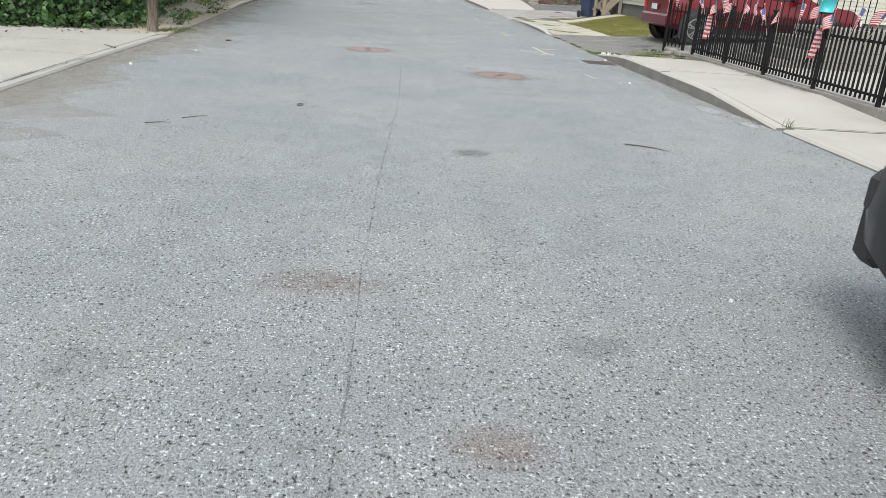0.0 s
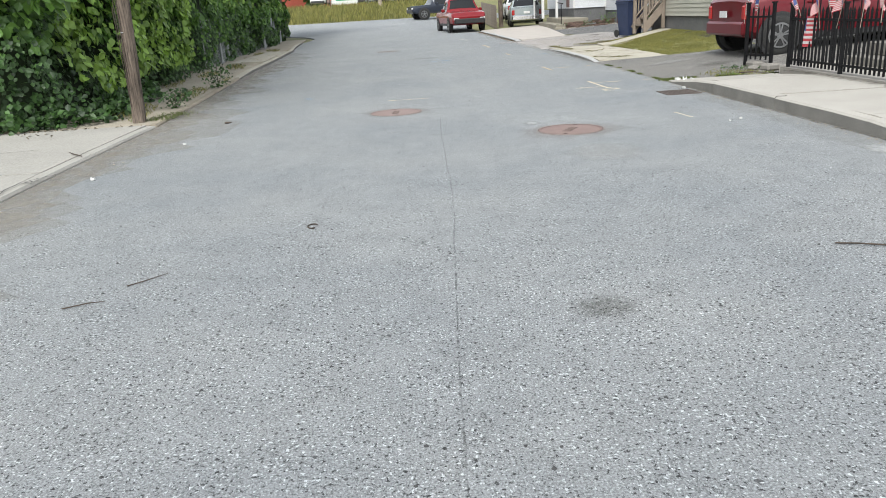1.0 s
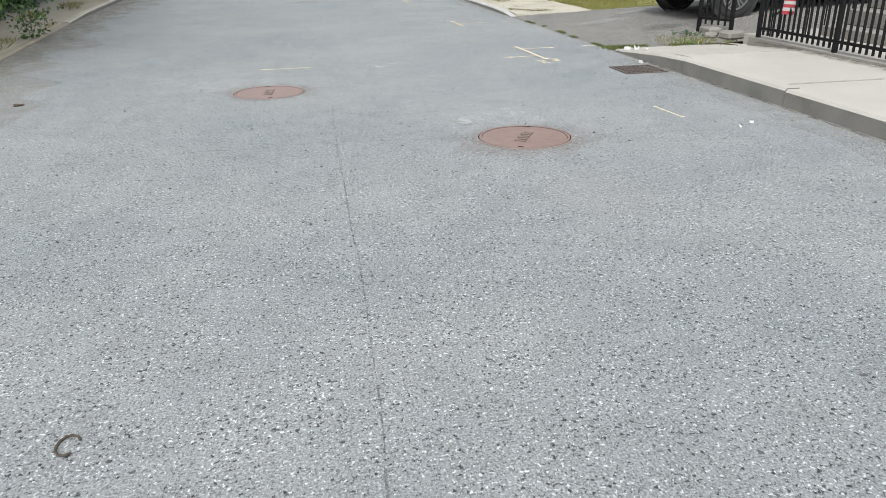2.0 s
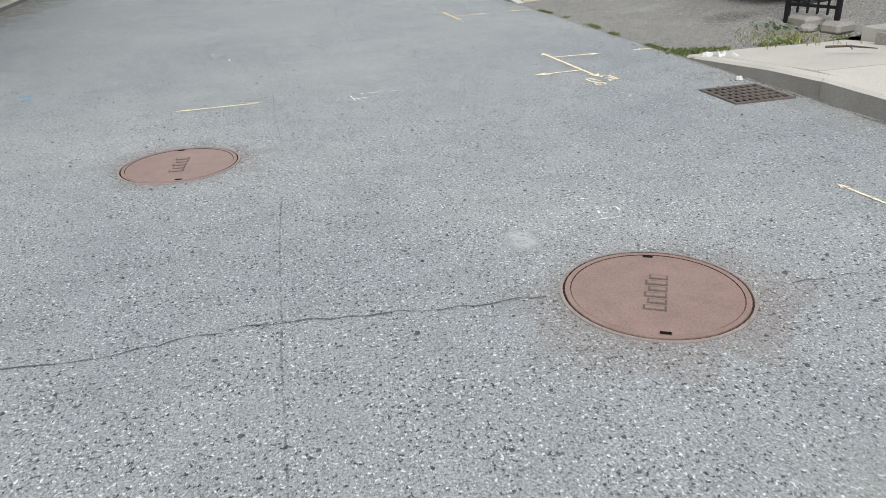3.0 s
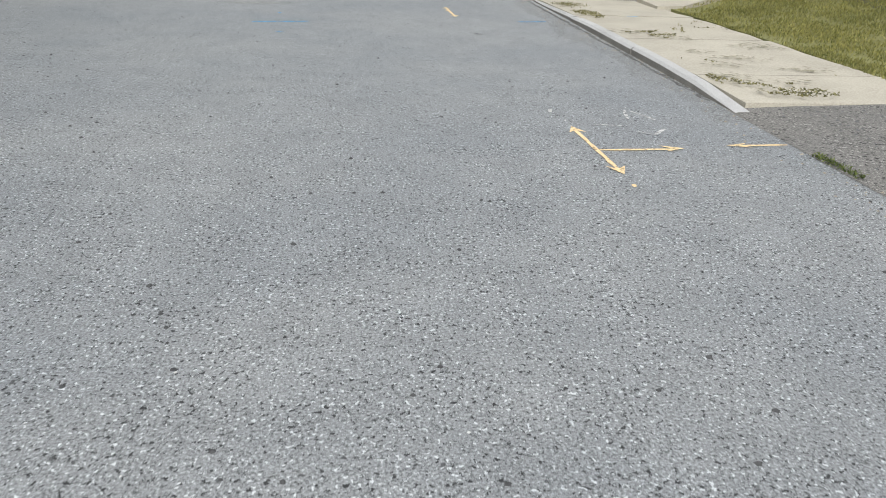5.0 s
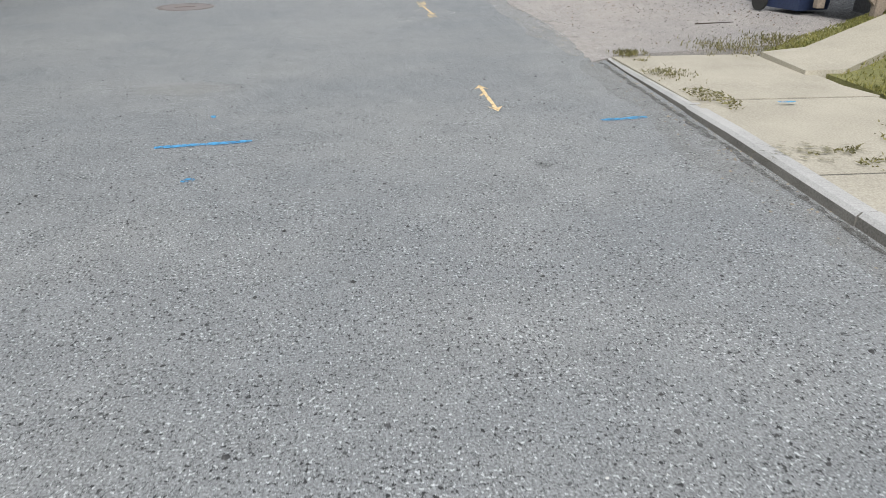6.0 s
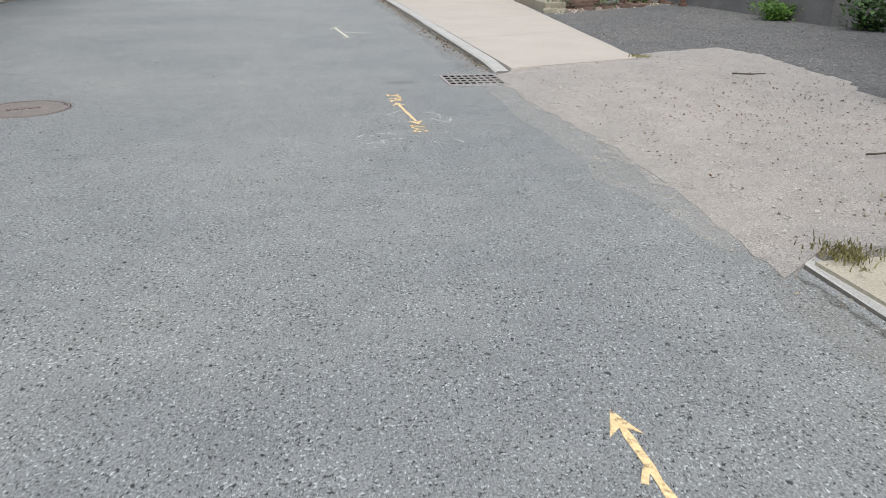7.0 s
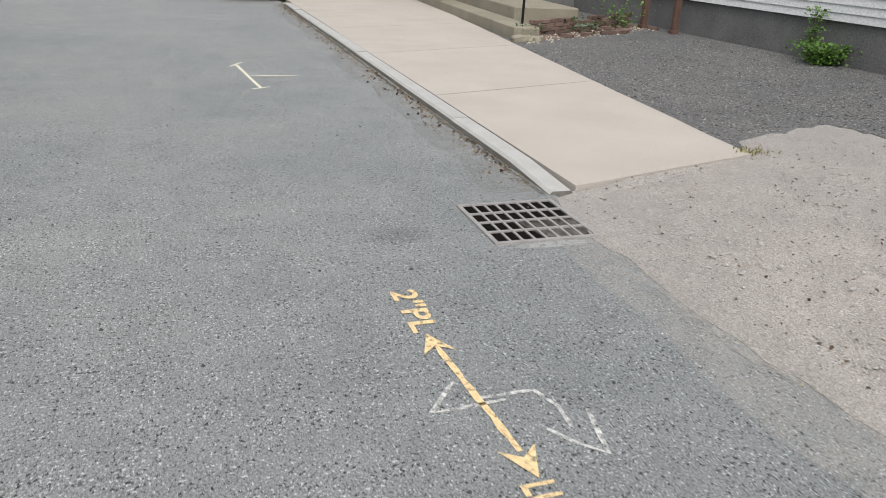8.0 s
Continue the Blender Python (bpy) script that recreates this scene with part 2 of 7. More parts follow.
def split_wood(m, dark, light):
    """Weathered wood with long upright fissures."""
    nt = m.node_tree
    out, p = nt.nodes.new("ShaderNodeOutputMaterial"), nt.nodes.new("ShaderNodeBsdfPrincipled")
    nt.links.new(p.outputs[0], out.inputs[0])
    long = add(nt, "ShaderNodeMapping", Scale=(1, 1, 0.06))
    nt.links.new(coords(nt), long.inputs["Vector"])
    grain = noise_at(nt, long.outputs[0], 55, 6, 0.7)
    c = ramp(nt, grain, [(0.34, tuple(x * 0.2 for x in dark)), (0.44, dark), (0.7, light)])
    c = mixc(nt, 1.0, c, ramp(nt, noise_at(nt, coords(nt), 3.0, 5, 0.6), [(0.3, (0.6, 0.58, 0.56)), (0.7, (1.1, 1.1, 1.1))]), "MULTIPLY")
    nt.links.new(c, p.inputs["Base Color"])
    p.inputs["Roughness"].default_value = 0.9
    bump(nt, p, grain, 1.0, 0.02)


split_wood(M_POLE, (0.1, 0.078, 0.06), (0.24, 0.19, 0.15))
M_POLE_PALE = plain("pale_pole_wood", (0.24, 0.2, 0.15), (0.36, 0.31, 0.24), 0.9, 1, 20)
M_TAN = plain("tan_shingle", (0.24, 0.19, 0.15), (0.34, 0.28, 0.22), 0.9, 2, 30)
M_BARK = plain("bark", (0.06, 0.045, 0.035), (0.14, 0.11, 0.085), 0.9, 6, 50, relief=0.6, depth=0.01)
M_WOOD = plain("bare_stair_timber", (0.17, 0.135, 0.105), (0.3, 0.25, 0.2), 0.85, 4, 60, vary=0.2)
M_RAILBLACK = plain("black_painted_iron", (0.005, 0.005, 0.0055), (0.012, 0.012, 0.013), 0.65, 9, 80, 0.0, wear=(0.66, (0.05, 0.03, 0.022)))
M_RAILBLACK.node_tree.nodes["Principled BSDF"].inputs["Specular IOR Level"].default_value = 0.15
M_RED = car_paint("dark_red_paint", (0.115, 0.003, 0.008), 0.3)
M_RED2 = car_paint("bright_red_paint", (0.22, 0.016, 0.02))
M_NAVY = car_paint("dark_grey_blue_paint", (0.03, 0.036, 0.05))
M_SILVER = car_paint("silver_green_paint", (0.3, 0.34, 0.34))
M_CARWHITE = car_paint("white_car_paint", (0.7, 0.7, 0.7))
M_CARBLACK = car_paint("black_car_paint", (0.01, 0.01, 0.011), 0.35)
M_TRIM = plain("black_plastic", (0.012, 0.012, 0.013), (0.03, 0.03, 0.03), 0.6, 8, 80)
M_TYRE = plain("tyre_rubber", (0.012, 0.012, 0.012), (0.03, 0.03, 0.028), 0.85, 10, 90)
M_ALLOY = plain("alloy_rim", (0.2, 0.2, 0.2), (0.32, 0.32, 0.32), 0.4, 6, 60, 0.8, relief=0)
M_CHROME = plain("chrome", (0.6, 0.6, 0.6), (0.75, 0.75, 0.75), 0.15, 6, 60, 1.0, relief=0)
M_GLASS = glassy("tinted_car_glass", (0.004, 0.005, 0.0055), 0.04)
M_GLASS.node_tree.nodes["Principled BSDF"].inputs["Specular IOR Level"].default_value = 0.5
M_PANE = glassy("window_glass", (0.006, 0.007, 0.008), 0.1)
M_LAMP = plain("red_lamp_lens", (0.25, 0.01, 0.01), (0.4, 0.02, 0.02), 0.2, 4, 40, relief=0)
M_HEADLAMP = glassy("clear_lamp_lens", (0.4, 0.4, 0.4), 0.1)
M_SIDING_W = plain("white_vinyl_siding", (0.54, 0.555, 0.57), (0.64, 0.655, 0.67), 0.55, 0.9, 40, relief=0.1)
M_SIDING_C = plain("cream_vinyl_siding", (0.35, 0.34, 0.29), (0.43, 0.42, 0.36), 0.6, 0.9, 40, relief=0.1)
M_TRIMW = plain("white_trim_paint", (0.55, 0.55, 0.54), (0.66, 0.66, 0.65), 0.5, 2, 40, relief=0.1)
M_SHUT_B = plain("slate_blue_shutter", (0.06, 0.074, 0.1), (0.09, 0.108, 0.142), 0.6, 3, 50)
M_SHUT_K = plain("black_shutter", (0.012, 0.012, 0.014), (0.03, 0.03, 0.033), 0.6, 3, 50)
M_ROOF = plain("grey_shingle", (0.07, 0.07, 0.075), (0.14, 0.14, 0.145), 0.9, 2, 40)
M_FOUND = plain("grey_foundation", (0.085, 0.085, 0.088), (0.16, 0.16, 0.16), 0.9, 2, 40)
M_CURTAIN = plain("pale_blind", (0.36, 0.4, 0.4), (0.42, 0.455, 0.45), 0.8, 0.8, 20, relief=0)
M_DOOR = plain("brown_door_paint", (0.13, 0.06, 0.05), (0.2, 0.1, 0.085), 0.6, 3, 50)
M_BIN = plain("navy_bin_plastic", (0.015, 0.025, 0.06), (0.03, 0.045, 0.1), 0.55, 4, 60)
M_BRICK = plain("old_brick", (0.13, 0.085, 0.068), (0.23, 0.155, 0.125), 0.9, 5, 70, vary=0.5)
M_REDWALL = plain("red_brick_wall", (0.3, 0.06, 0.04), (0.42, 0.1, 0.065), 0.85, 0.5, 12)
M_FLAGRED = plain("flag_red", (0.28, 0.025, 0.035), (0.38, 0.045, 0.055), 0.7, 9, 90, relief=0)
M_FLAGWHITE = plain("flag_white", (0.38, 0.35, 0.35), (0.5, 0.47, 0.46), 0.7, 9, 90, relief=0)
M_FLAGBLUE = plain("flag_blue", (0.03, 0.045, 0.15), (0.05, 0.07, 0.2), 0.7, 9, 90, relief=0)
M_LITTER = plain("white_litter", (0.42, 0.42, 0.4), (0.6, 0.6, 0.58), 0.8, 20, 90)
M_TWIG = plain("dark_twig", (0.03, 0.024, 0.018), (0.08, 0.06, 0.045), 0.9, 20, 90)
M_GALV = plain("galvanised_steel", (0.3, 0.31, 0.31), (0.45, 0.46, 0.46), 0.5, 8, 80, 0.6)
M_GREEN = plain("green_sign", (0.02, 0.2, 0.1), (0.03, 0.26, 0.13), 0.5, 5, 50, relief=0)
M_TEAL = plain("teal_glaze", (0.03, 0.32, 0.36), (0.05, 0.42, 0.46), 0.35, 9, 60)


# ---- building helpers ----
def finish(name, bm, material, smooth=False):
    me = bpy.data.meshes.new(name)
    bm.to_mesh(me)
    bm.free()
    if material:
        me.materials.append(material)
    if smooth:
        for f in me.polygons:
            f.use_smooth = True
    return me


def part(name, bm, material, parent, label="", smooth=False):
    ob = new(name, finish(name, bm, material, smooth))
    ob.parent = parent
    if label:
        tagged(ob, label)
    return ob


def thing(name, label, category, m=None, group="", kind=""):
    ob = tagged(new(name), label, category, group, kind)
    if m is not None:
        ob.matrix_basis = m
    return ob


def solid(name, bm, material, label, category="", kind="", smooth=False, m=None, group=""):
    ob = tagged(new(name, finish(name, bm, material, smooth)), label, category, group, kind)
    if m is not None:
        ob.matrix_basis = m
    return ob


def box(bm, x0, x1, y0, y1, z0, z1, bevel=0.0, m=None):
    vs = [bm.verts.new(p) for p in ((x0, y0, z0), (x1, y0, z0), (x1, y1, z0), (x0, y1, z0), (x0, y0, z1), (x1, y0, z1), (x1, y1, z1), (x0, y1, z1))]
    fs = [bm.faces.new([vs[i] for i in q]) for q in ((3, 2, 1, 0), (4, 5, 6, 7), (0, 1, 5, 4), (1, 2, 6, 5), (2, 3, 7, 6), (3, 0, 4, 7))]
    if bevel:
        es = list({e for f in fs for e in f.edges})
        r = bmesh.ops.bevel(bm, geom=es, offset=bevel, segments=1, affect="EDGES")
        vs = list({v for f in r["faces"] for v in f.verts} | {v for v in vs if v.is_valid})
    if m is not None:
        bmesh.ops.transform(bm, matrix=m, verts=vs)
    return bm


def boxed(*args, **kw):
    return box(bmesh.new(), *args, **kw)


def tube(bm, points, radii, sides=8, cap=True):
    """A tube along points; radii: one number or one for each point."""
    pts = [Vector(p) for p in points]
    rad = radii if isinstance(radii, (list, tuple)) else [radii] * len(pts)
    rings = []
    for i, p in enumerate(pts):
        way = (pts[min(i + 1, len(pts) - 1)] - pts[max(i - 1, 0)]).normalized()
        side = way.cross(Vector((0, 0, 1)) if abs(way.z) < 0.9 else Vector((1, 0, 0))).normalized()
        up = side.cross(way)
        rings.append([bm.verts.new(p + rad[i] * (math.cos(a) * side + math.sin(a) * up)) for a in (2 * math.pi * k / sides for k in range(sides))])
    for a, b in zip(rings, rings[1:]):
        for k in range(sides):
            bm.faces.new((a[k], a[(k + 1) % sides], b[(k + 1) % sides], b[k]))
    if cap:
        bm.faces.new(rings[0])
        bm.faces.new(rings[-1][::-1])
    return bm


def tubed(*args, **kw):
    return tube(bmesh.new(), *args, **kw)


def slab(bm, outline, z0, z1):
    """A flat plate over an outline of x, y; z1 may be a number or a function of x, y."""
    top_z = z1 if callable(z1) else (lambda x, y: z1)
    top = [bm.verts.new((x, y, top_z(x, y))) for x, y in outline]
    low = [bm.verts.new((x, y, z0)) for x, y in outline]
    n = len(outline)
    bm.faces.new(top)
    bm.faces.new(low[::-1])
    for i in range(n):
        bm.faces.new((top[i], low[i], low[(i + 1) % n], top[(i + 1) % n]))
    bmesh.ops.recalc_face_normals(bm, faces=bm.faces)
    return bm


def slabbed(*args):
    return slab(bmesh.new(), *args)


def disc(bm, x, y, z, r, sides=40, r_in=0.0, wobble=0.0, seed=0, squash=1.0, thick=0.0):
    rnd = random.Random(seed)
    k = [1 + wobble * rnd.uniform(-1, 1) for _ in range(sides)]
    ring = lambda rr, zz: [bm.verts.new((x + rr * k[i] * math.cos(2 * math.pi * i / sides), y + rr * squash * k[i] * math.sin(2 * math.pi * i / sides), zz)) for i in range(sides)]  # noqa: E731
    outer = ring(r, z)
    if r_in:
        inner = ring(r_in, z)
        for i in range(sides):
            bm.faces.new((outer[i], outer[(i + 1) % sides], inner[(i + 1) % sides], inner[i]))
    else:
        bm.faces.new(outer)
    if thick:
        low = ring(r, z - thick)
        for i in range(sides):
            bm.faces.new((low[i], low[(i + 1) % sides], outer[(i + 1) % sides], outer[i]))
    return bm


def ribbon(bm, points, width, z=0.004, ends=0.6, seed=1, rag=0.15):
    """A flat hand-sprayed stroke along points x, y, uneven in width."""
    rnd = random.Random(seed)
    pts = [Vector((*p, 0)) for p in points]
    fine = []
    for a, b in zip(pts, pts[1:]):
        n = max(2, int((b - a).length / 0.06))
        fine += [a.lerp(b, i / n) for i in range(n)]
    fine.append(pts[-1])
    rows = []
    for i, p in enumerate(fine):
        way = (fine[min(i + 1, len(fine) - 1)] - fine[max(i - 1, 0)]).normalized()
        side = Vector((-way.y, way.x, 0))
        w = width / 2 * (1 + rag * rnd.uniform(-1, 1)) * (ends if i in (0, len(fine) - 1) else 1)
        off = side * width * rag * 0.3 * rnd.uniform(-1, 1)
        rows.append((bm.verts.new((p + side * w + off)[:2] + (z,)), bm.verts.new((p - side * w + off)[:2] + (z,))))
    for (a, b), (c, d) in zip(rows, rows[1:]):
        bm.faces.new((a, b, d, c))
    return bm


def blot(bm, outline, z=0.004):
    bm.faces.new([bm.verts.new((x, y, z)) for x, y in outline])
    return bm


def arrowhead(bm, tip, way, length, width, z=0.0045, barb=0.35):
    w = Vector(way).normalized()
    s = Vector((-w.y, w.x))
    t = Vector(tip)
    pts = (t, t - w * length + s * width / 2, t - w * length * (1 - barb), t - w * length - s * width / 2)
    return blot(bm, [tuple(p) for p in pts], z)


def leaves(name, places, normals, sizes, material, parent=None, seed=3, fold=0.25, droop=0.5, shape="leaf"):
    """Many leaves in one mesh: each a folded blade of two quads, from arrays of places and normals."""
    rng = np.random.default_rng(seed)
    n = len(places)
    nor = normals + rng.normal(0, 0.45, (n, 3))
    nor /= np.linalg.norm(nor, axis=1, keepdims=True)
    down = np.tile((0.0, 0.0, -droop), (n, 1)) + rng.normal(0, 0.5, (n, 3))
    along = down - nor * (down * nor).sum(1, keepdims=True)
    along /= np.linalg.norm(along, axis=1, keepdims=True)
    side = np.cross(along, nor)
    s = sizes[:, None]
    base = places - along * s * 0.5
    tip = places + along * s * 0.55
    mid1 = places - along * s * 0.12 + side * s * 0.42 + nor * s * fold * 0.4
    mid2 = places - along * s * 0.12 - side * s * 0.42 + nor * s * fold * 0.4
    out1 = places + along * s * 0.22 + side * s * 0.3 + nor * s * fold * 0.2
    out2 = places + along * s * 0.22 - side * s * 0.3 + nor * s * fold * 0.2
    verts = np.stack([base, mid1, out1, tip, out2, mid2], 1).reshape(-1, 3)
    i = np.arange(n)[:, None] * 6
    faces = np.concatenate([i + [0, 1, 2, 3], i + [0, 3, 4, 5]], 0)
    me = bpy.data.meshes.new(name)
    me.from_pydata(verts.tolist(), [], faces.tolist())
    me.materials.append(material)
    ob = new(name, me)
    ob.parent = parent
    return ob


def blades(name, places, height, width, material, parent=None, seed=5, lean=0.5):
    """Grass blades, one triangle pair each."""
    rng = np.random.default_rng(seed)
    n = len(places)
    a = rng.uniform(0, 2 * np.pi, n)
    h = height * rng.uniform(0.4, 1.2, n)
    side = np.stack([np.cos(a), np.sin(a), 0 * a], 1) * (width * rng.uniform(0.6, 1.3, n))[:, None]
    bend = np.stack([rng.normal(0, lean, n), rng.normal(0, lean, n), np.ones(n)], 1)
    top = places + bend * h[:, None]
    mid = places + bend * np.array([0.6, 0.6, 1.0]) * (h * 0.55)[:, None]
    verts = np.stack([places - side, places + side, mid + side * 0.7, top, mid - side * 0.7], 1).reshape(-1, 3)
    i = np.arange(n)[:, None] * 5
    me = bpy.data.meshes.new(name)
    me.from_pydata(verts.tolist(), [], (i + [0, 1, 2, 3, 4]).tolist())
    me.materials.append(material)
    ob = new(name, me)
    ob.parent = parent
    return ob


# ---- ground, road, kerbs, pavements ----
XR = 3.45
YA = -30.0
LEFT_KERB = ((YA, -3.3), (5.0, -3.33), (9.0, -3.45), (11.8, -3.48), (13.7, -3.6), (19.2, -4.0), (26.0, -4.3), (31.0, -4.56), (35.0, -5.0), (40.0, -5.4), (60.0, -5.4))


def left_kerb(y):
    """The face of the left kerb, which draws away from the road's middle."""
    for (a, xa), (b, xb) in zip(LEFT_KERB, LEFT_KERB[1:]):
        if y <= b:
            return xa + (xb - xa) * max(0.0, y - a) / (b - a)
    return LEFT_KERB[-1][1]



def land(x, y):
    """The height of the land: level along the street, rising beyond its end."""
    steps = ((45, 0.0), (66, 0.7), (80, 2.0), (105, 2.5))
    z = 0.0
    for (y0, z0), (y1, z1) in zip(steps, steps[1:]):
        z += (z1 - z0) * min(1.0, max(0.0, (y - y0) / (y1 - y0)))
    return z + 0.9 * min(1.0, max(0.0, (y - 66) / 20)) * min(1.0, max(0.0, (x - 3) / 5))


def sheet(bm, xs, ys, height):
    grid = [[bm.verts.new((x, y, height(x, y))) for x in xs] for y in ys]
    for a, b in zip(grid, grid[1:]):
        for i in range(len(xs) - 1):
            bm.faces.new((a[i], a[i + 1], b[i + 1], b[i]))
    return bm


solid("ground", sheet(bmesh.new(), [-900, -300, -120, -60, -30, -12, 0, 3, 5, 8, 12, 30, 60, 120, 300, 900], [-900, -200, -60, -30, 0, 30, 45, 50, 55, 60, 66, 70, 75, 80, 86, 92, 98, 105, 140, 300, 900], lambda x, y: land(x, y) - 0.06), M_FIELD, "dry grassy ground reaching to the horizon", "ground", "structure")

bm = bmesh.new()
road_ys = [YA, 0, 5, 9, 11.8, 13.7, 16, 19.2, 22, 26, 31, 35, 40, 44, 47, 50, 55, 58]
rows = [[bm.verts.new((x, y, land(x, y))) for x in (left_kerb(y) - 0.05, -1.0, 1.0, XR + 0.05)] for y in road_ys]
for a, b in zip(rows, rows[1:]):
    for k in range(3):
        bm.faces.new((a[k], a[k + 1], b[k + 1], b[k]))
road = solid("road", sheet(bm, [-90, -30, -12, -6, -3, 0, 3, 8, 30, 60], [58, 62, 66], land), M_ROAD, "worn grey asphalt street with pale stone grain", "road", "structure")
solid("road_mouth", slabbed([(-16, 57.95), (-5.44, 57.95), (-5.44, 46), (-6.3, 48), (-8.5, 51)], -0.05, lambda x, y: land(x, y) - 0.002), M_ROAD, "asphalt flare where the street meets the cross street", "road", "structure")


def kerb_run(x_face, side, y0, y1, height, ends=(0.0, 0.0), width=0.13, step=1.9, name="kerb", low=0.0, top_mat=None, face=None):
    """Granite kerb stones, each one a piece, along x_face; side +1 to the right of the road. ends: lengths over which the run dips."""
    run = thing(name, "weathered grey granite kerb along the street", "kerb", kind="structure")
    rnd = random.Random(int(y0 * 10) + 7)
    n = max(1, round((y1 - y0) / step))
    for i in range(n):
        a, b = y0 + (y1 - y0) * i / n, y0 + (y1 - y0) * (i + 1) / n - 0.005
        top = lambda y: low + (height - low) * min(1.0, (y - y0 + 0.02) / ends[0] if ends[0] else 1.0, (y1 - y + 0.02) / ends[1] if ends[1] else 1.0)  # noqa: E731
        bm = bmesh.new()
        dz, dx = rnd.uniform(-0.006, 0.006), rnd.uniform(-0.008, 0.008)
        f = lambda y: (x_face(y) if callable(x_face) else x_face) + dx  # noqa: E731
        cut = [a, a + (b - a) * 0.33, a + (b - a) * 0.67, b]
        rings = [[bm.verts.new((f(y) + side * u, y, z)) for u, z in ((0, -0.04), (0.004, max(0.004, top(y) + dz - 0.02)), (0.022, top(y) + dz), (width, top(y) + dz), (width, -0.04))] for y in cut]
        # upright face and ends take the second material, darker by default
        for p, q in zip(rings, rings[1:]):
            for k in range(4):
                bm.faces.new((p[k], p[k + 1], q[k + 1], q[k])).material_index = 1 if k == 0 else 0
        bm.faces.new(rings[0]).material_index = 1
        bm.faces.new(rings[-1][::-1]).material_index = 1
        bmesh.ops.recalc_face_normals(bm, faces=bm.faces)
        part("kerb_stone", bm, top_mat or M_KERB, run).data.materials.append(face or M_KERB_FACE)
    return run


H = 0.14
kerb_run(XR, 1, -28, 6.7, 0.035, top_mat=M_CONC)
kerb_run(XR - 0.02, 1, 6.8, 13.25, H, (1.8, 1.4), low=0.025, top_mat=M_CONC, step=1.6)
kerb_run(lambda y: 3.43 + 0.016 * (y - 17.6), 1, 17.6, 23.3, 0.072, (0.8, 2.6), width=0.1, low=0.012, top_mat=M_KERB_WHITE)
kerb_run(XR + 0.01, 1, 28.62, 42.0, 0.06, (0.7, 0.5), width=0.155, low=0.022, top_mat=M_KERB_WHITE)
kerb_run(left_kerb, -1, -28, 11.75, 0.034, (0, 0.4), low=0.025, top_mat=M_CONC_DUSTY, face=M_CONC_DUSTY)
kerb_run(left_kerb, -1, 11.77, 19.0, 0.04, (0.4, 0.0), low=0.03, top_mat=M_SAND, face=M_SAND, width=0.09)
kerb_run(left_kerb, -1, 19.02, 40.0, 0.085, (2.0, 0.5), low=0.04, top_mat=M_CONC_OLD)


def pavement(name, x0, x1, joints, z, material, label, x1_end=None, rise=0.0, dips=True, skew=0.0, ramps=(0.9, 0.9), rag_by=0.03):
    """Paving slabs between joints along y, each one a piece with a thin open joint."""
    run = thing(name, label, "pavement", kind="structure")
    y_first, y_last = joints[0], joints[-1]
    line = x1 if callable(x1) else lambda y: x1 + ((x1_end if x1_end is not None else x1) - x1) * (y - y_first) / (y_last - y_first)  # noqa: E731
    edge = lambda y: line(min(y_last, max(y_first, y)))  # noqa: E731
    wide = edge(y_first) - x0
    up, down = ramps
    rnd = random.Random(int(x0 * 100 + y_first * 10))
    for a, b in zip(joints, joints[1:]):
        g = 0.008
        dz = rnd.uniform(-0.006, 0.006) if not skew else 0.0
        rag = [(edge(b - (b - a) * k / 5) + rnd.uniform(-rag_by, rag_by), b - g - (b - a - 2 * g) * k / 5) for k in range(6)]
        out = [(x, y + skew * (x - x0)) for x, y in [(x0, a + g), (x0, b - g)] + rag]
        dip = lambda y: min(1.0, (y - y_first) / up + (0.3 if up < 1 else 0), (y_last - y) / down + (0.3 if down < 1 else 0)) if dips else 1.0  # noqa: E731
        zz = lambda x, y: 0.03 + (z - 0.03) * dip(y) + dz * dip(y) + rise * (x - x0) / wide  # noqa: E731
        part("paving_slab", slabbed(out, -0.05, zz), material, run)
        if b < y_last and z > 0.05 or z < 0.05 and b > 0:
            end = [(x, y + skew * (x - x0)) for x, y in ((x0 + 0.01, b - g), (x0 + 0.01, b + g), (edge(b) - 0.04, b + g), (edge(b) - 0.04, b - g))]
            part("joint_dirt", slabbed(end, -0.05, lambda x, y: zz(x, y) - dz - 0.0015 - 0.004 * (dz < 0)), M_JOINT, run)
    return run


K = 0.135
pavement("pavement_6", XR + 0.127, 4.98, [-28, -20, -12, -6, -2, 1.0, 3.9, 6.76], 0.034, M_CONC, "pale concrete driveway apron level with the gutter", dips=False)
pavement("pavement_1", XR + 0.113, 4.98, [6.78, 8.58, 10.2, 11.84, 13.27], H - 0.002, M_CONC, "pale concrete pavement beside the iron fence", ramps=(1.8, 1.4))
pavement("pavement_2", XR + 0.105, 5.0, [17.7, 18.45, 19.98, 21.5, 23.2], 0.064, M_CONC_OLD, "cracked pale concrete pavement with weeds", 4.85, ramps=(0.9, 2.4))
pavement("pavement_3", XR + 0.182, 5.28, [28.6, 31.5, 34.25, 37.0, 39.8, 42.6], 0.058, M_CONC_NEW, "new pale concrete pavement beside the asphalt yard", 6.9, 0.04, dips=False, skew=0.22, rag_by=0.012)
pavement("pavement_4", -12.0, lambda y: left_kerb(y) - K + 0.007, [-28, -20, -12, -6, -2, 1, 4, 6.2, 8.9, 11.75], 0.036, M_CONC_DUSTY, "pale dusty concrete pavement beside the overgrown hedge", dips=False, rag_by=0.004)
